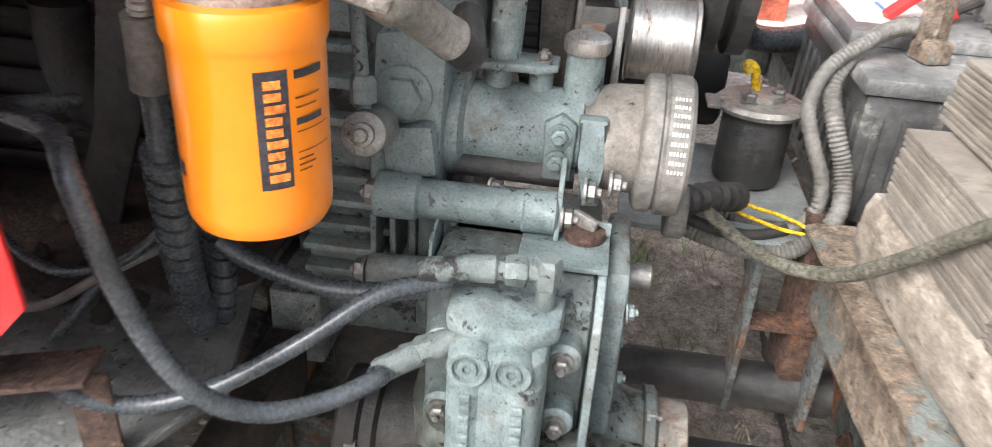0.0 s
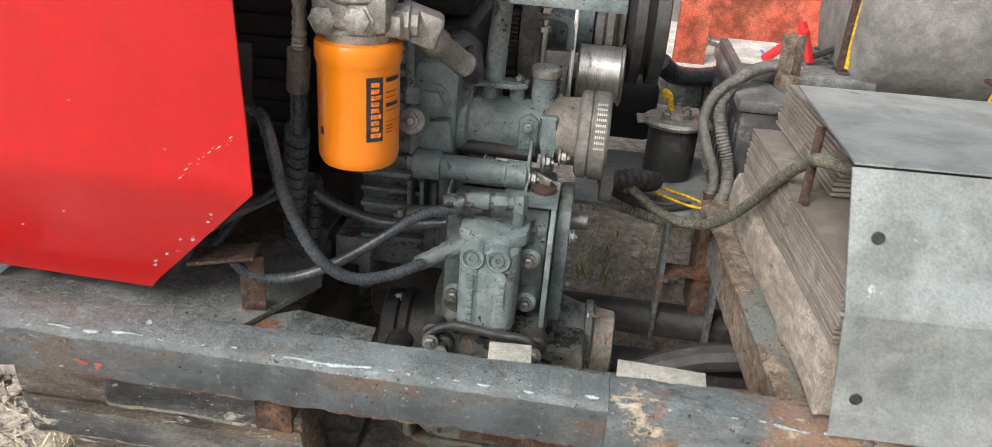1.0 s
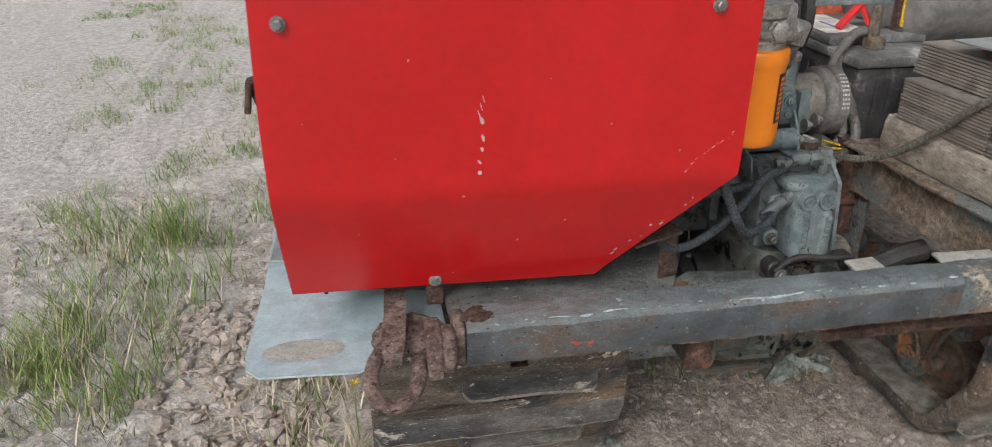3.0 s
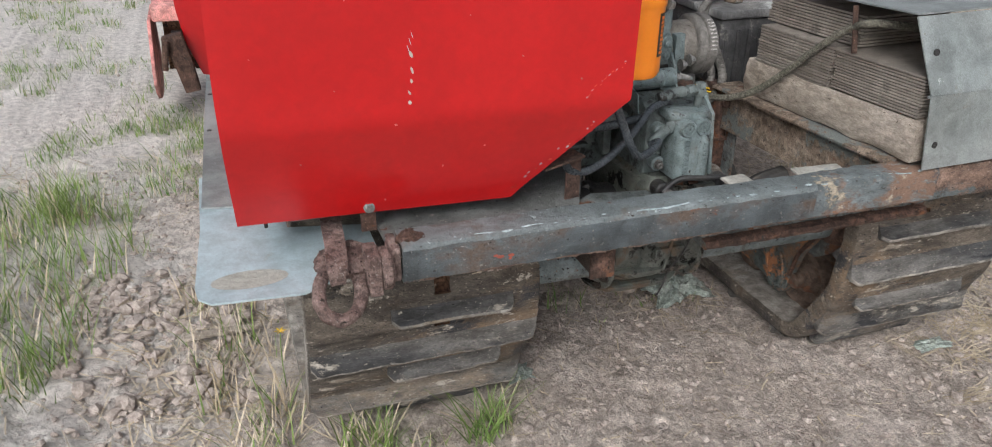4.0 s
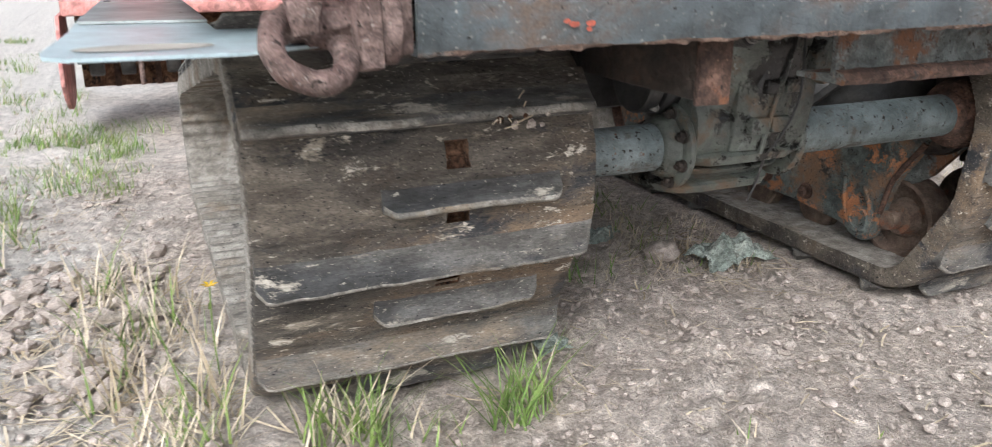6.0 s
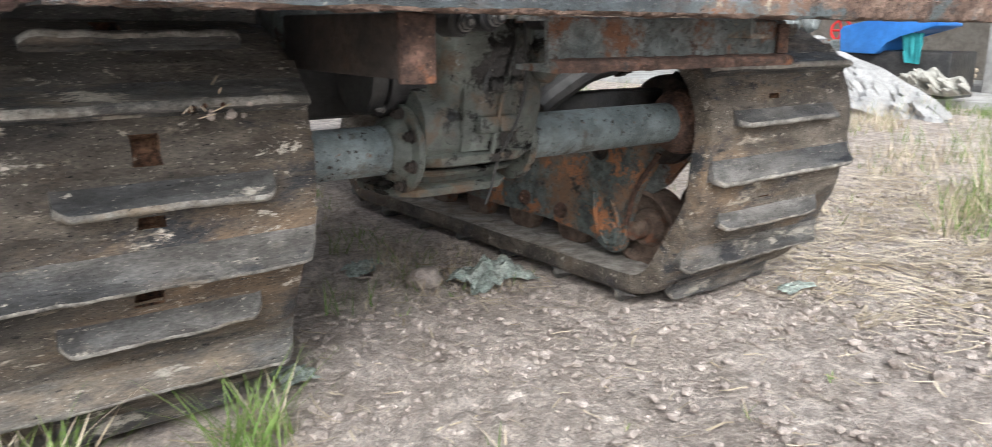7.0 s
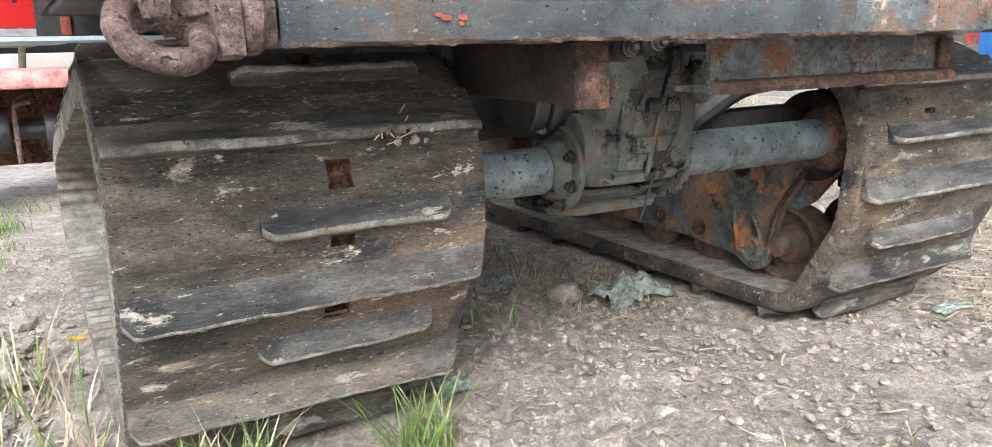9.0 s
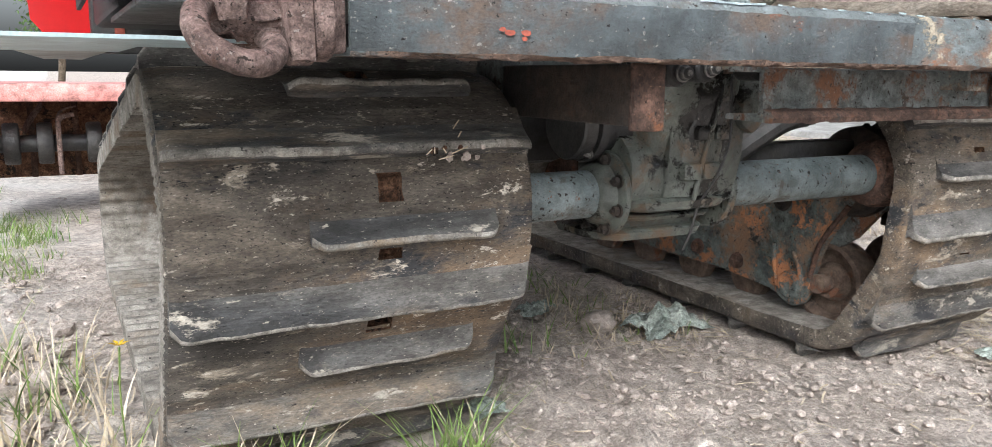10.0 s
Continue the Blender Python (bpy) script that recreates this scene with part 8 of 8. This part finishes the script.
# ---- litter by the track: plastic scrap, loose stone, paper ----
def scraps():
    def scrap(c, w, d, h, seed, mat, label, name, cat):
        bm = mk()
        n, rows = 16, []
        for i in range(n + 1):
            row = []
            for j in range(n + 1):
                u, v = i / n - 0.5, j / n - 0.5
                q = Vector((u * 4 + seed, v * 4, seed * 2))
                r = 1 + 0.5 * noise.noise(q * 0.7)
                z = max(0.0, h * (1 - 2.6 * (u * u + v * v)) * (0.75 + 0.7 * noise.noise(q)) + 0.22 * h * noise.noise(q * 3))
                row.append(bm.verts.new((c[0] + u * w * r, c[1] + v * d * r, c[2] + z)))
            rows.append(row)
        for a, b in zip(rows, rows[1:]):
            for k in range(n):
                bm.faces.new((a[k], b[k], b[k + 1], a[k + 1]))
        solo(name, bm, mat, label, cat, sharp=0.35)
    scrap((0.31, 1.03, 0.004), 0.18, 0.11, 0.055, 2.0, "plastic", "crumpled pale green plastic sheet on the soil", "plastic_scrap", "litter")
    scrap((0.85, 0.56, 0.001), 0.11, 0.05, 0.010, 5.0, "plastic", "torn scrap of pale plastic trodden in the dust", "plastic_scrap", "litter")
    scrap((-0.30, 0.80, 0.001), 0.07, 0.07, 0.016, 8.0, "plastic", "dirty plastic scrap beside the track", "plastic_scrap", "litter")
    scrap((0.10, 1.28, 0.004), 0.10, 0.08, 0.03, 11.0, "plastic", "small torn plastic scrap on the soil", "plastic_scrap", "litter")
    bm = mk()
    bmesh.ops.create_icosphere(bm, subdivisions=3, radius=1.0)
    for v in bm.verts:
        v.co = Vector((v.co.x * 0.045, v.co.y * 0.035, v.co.z * 0.026)) * (1 + 0.25 * noise.noise(v.co * 1.5)) + Vector((0.165, 1.10, 0.018))
    solo("loose_stone", bm, "stone", "pale brown lump of dry earth", "stone")
    bm = mk()
    box(bm, -0.10, 0.10, -0.012, 0.012, 0.0, 0.012, 0.003, pose(-1.03, 1.20, 0.02, 2, 3, 6))
    solo("stick", bm, "wood", "pale flat wooden stick on the ground", "stick")
    t = thing("yellow_flower", (-0.885, 0.93, 0.0), "single yellow flower beside the track", "flower")
    bm = mk()
    tube(bm, [(-0.885, 0.93, 0.0), (-0.888, 0.925, 0.09), (-0.885, 0.92, 0.17)], 0.0016, 6, 5)
    part("stem", bm, "grass", t)
    for k in range(6):
        bm = mk()
        a = k * 1.047
        c = Vector((-0.885, 0.92, 0.172))
        vs = [c, c + Vector((0.009 * math.cos(a - 0.35), 0.009 * math.sin(a - 0.35), 0.005)), c + Vector((0.017 * math.cos(a), 0.017 * math.sin(a), 0.006)), c + Vector((0.009 * math.cos(a + 0.35), 0.009 * math.sin(a + 0.35), 0.005))]
        bm.faces.new([bm.verts.new(v) for v in vs])
        part("petal", bm, "yellow", t)

    # straw and crumbs caught on the first lug
    t = thing("debris", (-0.50, 0.53, 0.485), "straw bits and dirt crumbs caught on the track lug", "debris")
    rng = random.Random(8)
    for k in range(16):
        bm = mk()
        p = Vector((-0.50 + rng.gauss(0, 0.022), 0.523 + rng.uniform(-0.004, 0.010), 0.492 + rng.gauss(0, 0.009)))
        if k < 7:
            a, l = rng.uniform(-0.6, 2.2), rng.uniform(0.010, 0.026)
            cyl(bm, p, p + Vector((l * math.cos(a), -0.004, l * math.sin(a) * 0.7)), 0.0008, seg=6)
            part("straw", bm, "straw", t)
        else:
            bmesh.ops.create_icosphere(bm, subdivisions=1, radius=rng.uniform(0.003, 0.007), matrix=Matrix.Translation(p + Vector((0, 0.004, 0))))
            jitter(bm, 0.002, 300)
            part("crumb", bm, "stone" if k % 3 else "corerust", t)


scraps()


# ---- clods, straw and grass ----
def scatter_mesh(name, verts, faces, mat, label, cat):
    me = bpy.data.meshes.new(name)
    me.from_pydata(verts, [], faces)
    me.materials.append(M[mat])
    return tagged(new(name, me), label, cat, kind="stuff")


def under_track(x, y):
    return (LEFT_X[0] - 0.02 < x < LEFT_X[1] + 0.02 or RIGHT_X[0] - 0.02 < x < RIGHT_X[1] + 0.02) and 0.70 < y < 2.2


def clods():
    rng = random.Random(11)
    tmpl = bmesh.new()
    bmesh.ops.create_icosphere(tmpl, subdivisions=1, radius=1.0)
    tv, tf = [v.co.copy() for v in tmpl.verts], [[v.index for v in f.verts] for f in tmpl.faces]
    tmpl.free()
    vs, fs = [], []
    zones = ((-0.6, 1.9, -0.35, 1.3, 21000), (-0.3, 2.6, 0.9, 3.0, 6000), (-2.3, -0.85, 0.2, 2.6, 9000), (-0.4, 0.45, 0.6, 2.2, 1800), (-2.6, -0.9, 2.4, 4.2, 900), (-1.5, -0.95, 0.7, 2.2, 701), (-1.45, -0.95, 0.9, 1.7, 500), (0.9, 2.6, -0.2, 1.4, 1600), (-0.3, 2.4, -0.3, 1.3, 1101), (-2.2, -0.9, 0.3, 2.2, 901))
    for x0, x1, y0, y1, n in zones:
        for _ in range(n):
            x, y = rng.uniform(x0, x1), rng.uniform(y0, y1)
            if under_track(x, y) or noise.noise(Vector((x * 2.3, y * 2.3, 5))) < rng.uniform(-0.6, 0.25):
                continue
            r = 0.0012 + 0.010 * rng.random() ** 9 + 0.0024 * rng.random() ** 2 + (0.012 * rng.random() ** 3 if n == 701 else 0.026 * rng.random() ** 2 if n == 500 else 0.001 + 0.009 * rng.random() ** 4 if n in (1101, 901) else 0.0)
            z = ground_z(x, y) + r * 0.3
            b = len(vs)
            sx, sy, sz, a = rng.uniform(0.7, 1.4), rng.uniform(0.7, 1.3), rng.uniform(0.45, 0.9), rng.uniform(0, 6.28)
            ca, sa = math.cos(a), math.sin(a)
            for v in tv:
                k = rng.uniform(0.72, 1.2) * r
                px_, py_ = v.x * sx * k, v.y * sy * k
                vs.append((x + px_ * ca - py_ * sa, y + px_ * sa + py_ * ca, z + v.z * sz * k))
            fs += [[b + i for i in f] for f in tf]
    scatter_mesh("soil_clods", vs, fs, "stone", "loose clods and crumbs of dry pale earth", "clods")


clods()


def blade(vs, fs, x, y, z, h, w, lean, a, droop, seg=4):
    b = len(vs)
    ca, sa = math.cos(a), math.sin(a)
    for i in range(seg + 1):
        t = i / seg
        out = lean * t + droop * t * t
        zz = z + h * t - 0.5 * droop * h * t ** 3
        ww = w * (1 - t ** 1.6) + 0.0002
        vs.append((x + ca * out - sa * ww, y + sa * out + ca * ww, max(zz, z + 0.001)))
        vs.append((x + ca * out + sa * ww, y + sa * out - ca * ww, max(zz, z + 0.001)))
    for i in range(seg):
        fs.append((b + 2 * i, b + 2 * i + 1, b + 2 * i + 3, b + 2 * i + 2))


def vegetation():
    rng = random.Random(21)
    gv, gf, dv, df = [], [], [], []

    def clump(x, y, rad, n, h, green):
        for _ in range(n):
            q, a = rad * math.sqrt(rng.random()), rng.uniform(0, 6.28)
            bx, by = x + q * math.cos(a), y + q * math.sin(a)
            if under_track(bx, by):
                continue
            hh = h * rng.uniform(0.45, 1.1)
            tgt = (gv, gf) if rng.random() < green else (dv, df)
            blade(*tgt, bx, by, ground_z(bx, by) - 0.004, hh, rng.uniform(0.0009, 0.0026), hh * rng.uniform(0.05, 0.7), rng.uniform(0, 6.28), hh * rng.uniform(0.05, 0.6))

    # tufts by the front of the track
    clump(-0.74, 0.66, 0.055, 60, 0.16, 0.65)
    clump(-0.69, 0.63, 0.04, 40, 0.13, 0.8)
    clump(-0.455, 0.61, 0.045, 60, 0.15, 0.95)
    clump(-0.40, 0.64, 0.03, 25, 0.11, 0.9)
    clump(-0.60, 0.60, 0.05, 20, 0.07, 0.6)
    for _ in range(26):
        clump(rng.uniform(-1.12, -0.87), rng.uniform(0.75, 1.5), 0.05, 11, rng.uniform(0.05, 0.16), 0.3)
    for _ in range(8):
        clump(rng.uniform(-1.0, -0.87), rng.uniform(0.60, 0.85), 0.05, 9, rng.uniform(0.05, 0.12), 0.4)
    # the weedy strip to the side
    for _ in range(72):
        x, y = rng.gauss(-1.70, 0.18), rng.uniform(1.05, 2.4)
        clump(x, y, 0.08, 30, rng.uniform(0.05, 0.20), rng.choice((0.9, 0.85, 0.7, 0.4)))
    for _ in range(12):
        clump(rng.uniform(-1.55, -1.30), rng.uniform(1.5, 2.2), 0.05, 12, rng.uniform(0.04, 0.12), 0.8)
    for _ in range(34):
        x, y = rng.uniform(-2.6, -1.0), rng.uniform(2.4, 6.5)
        for _ in range(3):
            clump(x + rng.gauss(0, 0.12), y + rng.gauss(0, 0.16), 0.08, 24, rng.uniform(0.03, 0.09), 0.85)
    # tufts before the yard
    for cx, cy, sp, n_, hh, gr in ((5.57, 2.04, 0.25, 22, 0.16, 0.85), (3.36, 0.94, 0.22, 26, 0.17, 0.6), (3.7, 0.75, 0.2, 16, 0.18, 0.75), (4.29, 2.18, 0.2, 22, 0.20, 0.05), (3.1, 1.35, 0.25, 16, 0.12, 0.15), (5.2, 1.5, 0.25, 12, 0.12, 0.8)):
        for _ in range(n_):
            clump(rng.gauss(cx, sp), rng.gauss(cy, sp * 0.6), 0.06, 18, rng.uniform(0.4, 1.0) * hh, gr)
    # low green patches on the far soil
    for cx, cy in ((-2.65, 7.05), (-2.43, 6.85), (-2.1, 5.88), (-1.87, 7.41), (-2.0, 4.25), (-1.34, 3.14), (-1.58, 2.97), (-1.21, 2.56), (-2.82, 6.76), (-1.05, 2.9), (-1.15, 3.2)):
        for _ in range(9):
            clump(cx + rng.gauss(0, 0.11), cy + rng.gauss(0, 0.14), 0.07, 26, rng.uniform(0.025, 0.075), 0.92)
    # behind and beside the right-hand track
    for _ in range(60):
        clump(rng.uniform(1.25, 3.4), rng.uniform(0.75, 2.0), 0.08, 12, rng.uniform(0.03, 0.08), 0.12)
    for _ in range(40):
        clump(rng.uniform(1.75, 2.6), rng.uniform(0.20, 0.75), 0.07, 18, rng.uniform(0.08, 0.24), 0.5)
    for _ in range(14):
        clump(rng.uniform(3.2, 5.8), rng.uniform(0.7, 1.8), 0.12, 22, rng.uniform(0.08, 0.20), 0.7)
    for _ in range(60):
        clump(rng.uniform(1.6, 5.0), rng.uniform(2.0, 5.5), 0.14, 22, rng.uniform(0.08, 0.30), 0.5)
    # sparse blades on the open soil
    for _ in range(14):
        clump(rng.uniform(-0.3, 2.0), rng.uniform(-0.2, 1.2), 0.02, 5, rng.uniform(0.02, 0.05), 0.6)
    # under the machine
    for _ in range(20):
        clump(rng.uniform(-0.25, 0.42), rng.uniform(1.0, 2.4), 0.06, 18, rng.uniform(0.04, 0.10), 0.75)
    for _ in range(12):
        clump(rng.uniform(0.10, 0.40), rng.uniform(1.0, 1.4), 0.05, 16, rng.uniform(0.03, 0.07), 0.2)
    # flat straw
    def straw(x0, x1, y0, y1, n, l0=0.03, l1=0.14, lie=0.0, spread=3.14):
        for _ in range(n):
            x, y = rng.uniform(x0, x1), rng.uniform(y0, y1)
            if under_track(x, y):
                continue
            l, a = rng.uniform(l0, l1), lie + rng.uniform(-spread, spread)
            b, w = len(dv), rng.uniform(0.0008, 0.0020)
            bend = rng.uniform(-0.3, 0.3)
            for i in range(4):
                t = i / 3
                aa = a + bend * t
                px_, py_ = x + l * t * math.cos(aa), y + l * t * math.sin(aa)
                z = ground_z(px_, py_) + 0.003 + 0.004 * rng.random()
                dv.append((px_ - w * math.sin(aa), py_ + w * math.cos(aa), z))
                dv.append((px_ + w * math.sin(aa), py_ - w * math.cos(aa), z + 0.0006))
            for i in range(3):
                df.append((b + 2 * i, b + 2 * i + 1, b + 2 * i + 3, b + 2 * i + 2))
    straw(-1.3, -0.8, 0.5, 1.6, 500)
    straw(-2.2, -1.0, 0.6, 2.8, 500)
    straw(0.2, 0.7, 0.85, 1.25, 160, 0.05, 0.2)
    straw(0.9, 2.8, -0.2, 1.3, 3200, 0.04, 0.22)
    straw(-0.5, 1.2, -0.3, 1.2, 380, 0.012, 0.06)
    straw(1.2, 4.5, 0.7, 2.2, 700, 0.05, 0.25)
    straw(-0.3, 0.45, 0.9, 2.0, 160, 0.015, 0.07)
    straw(-0.45, -0.30, 0.62, 1.0, 60)
    # combed swathes of straw beside the tracks
    for _ in range(46):
        x, y, lie = rng.uniform(0.75, 2.5), rng.uniform(-0.15, 0.95), rng.gauss(-0.3, 0.5)
        straw(x - 0.07, x + 0.07, y - 0.03, y + 0.03, 34, 0.05, 0.20, lie, 0.35)
    scatter_mesh("grass", gv, gf, "grass", "thin green grass blades in loose tufts", "grass")
    scatter_mesh("dry_grass", dv, df, "straw", "pale dry straw and dead grass blades", "dry grass")


vegetation()


# ---- far trees behind the machine ----
def tree(x, y, h, seed):
    rng = random.Random(seed)
    t = thing("tree", (x, y, 0.0), "distant leafy green tree", "tree", "far trees")
    bm = mk()
    tube(bm, [(x, y, -0.1), (x + 0.1, y, h * 0.25), (x - 0.1, y + 0.1, h * 0.5), (x, y, h * 0.8)], h * 0.022, 8, 4)
    for k in range(6):
        a, z0 = rng.uniform(0, 6.28), h * rng.uniform(0.3, 0.6)
        r = h * rng.uniform(0.15, 0.3)
        tube(bm, [(x, y, z0), (x + r * 0.5 * math.cos(a), y + r * 0.5 * math.sin(a), z0 + h * 0.10), (x + r * math.cos(a), y + r * math.sin(a), z0 + h * 0.24)], h * 0.008, 6, 3)
    part("trunk", bm, "bark", t)
    vs, fs = [], []
    for k in range(26):
        cx, cy, cz = x + rng.gauss(0, h * 0.16), y + rng.gauss(0, h * 0.16), h * rng.uniform(0.32, 1.0)
        for _ in range(110):
            d = Vector((rng.gauss(0, 1), rng.gauss(0, 1), rng.gauss(0, 0.7))) * h * 0.055
            p = Vector((cx, cy, cz)) + d
            u = Vector((rng.gauss(0, 1), rng.gauss(0, 1), rng.gauss(0, 1))).normalized() * h * 0.016
            w = Vector((rng.gauss(0, 1), rng.gauss(0, 1), rng.gauss(0, 1))).normalized() * h * 0.009
            b = len(vs)
            vs += [tuple(p - u), tuple(p + w), tuple(p + u), tuple(p - w)]
            fs.append((b, b + 1, b + 2, b + 3))
    me = bpy.data.meshes.new("crown")
    me.from_pydata(vs, [], fs)
    me.materials.append(M["leaf"])
    ob = new("crown", me)
    ob.parent = t
    ob.matrix_parent_inverse = Matrix.Translation(-t.location)


for i, (tx, ty, th_) in enumerate(((-3.5, 26, 4.5), (-0.6, 30, 5.0), (2.5, 27, 4.2), (-7.5, 28, 5.5), (7, 25, 4.5), (12, 22, 5.0))):
    tree(tx, ty, th_, 40 + i)
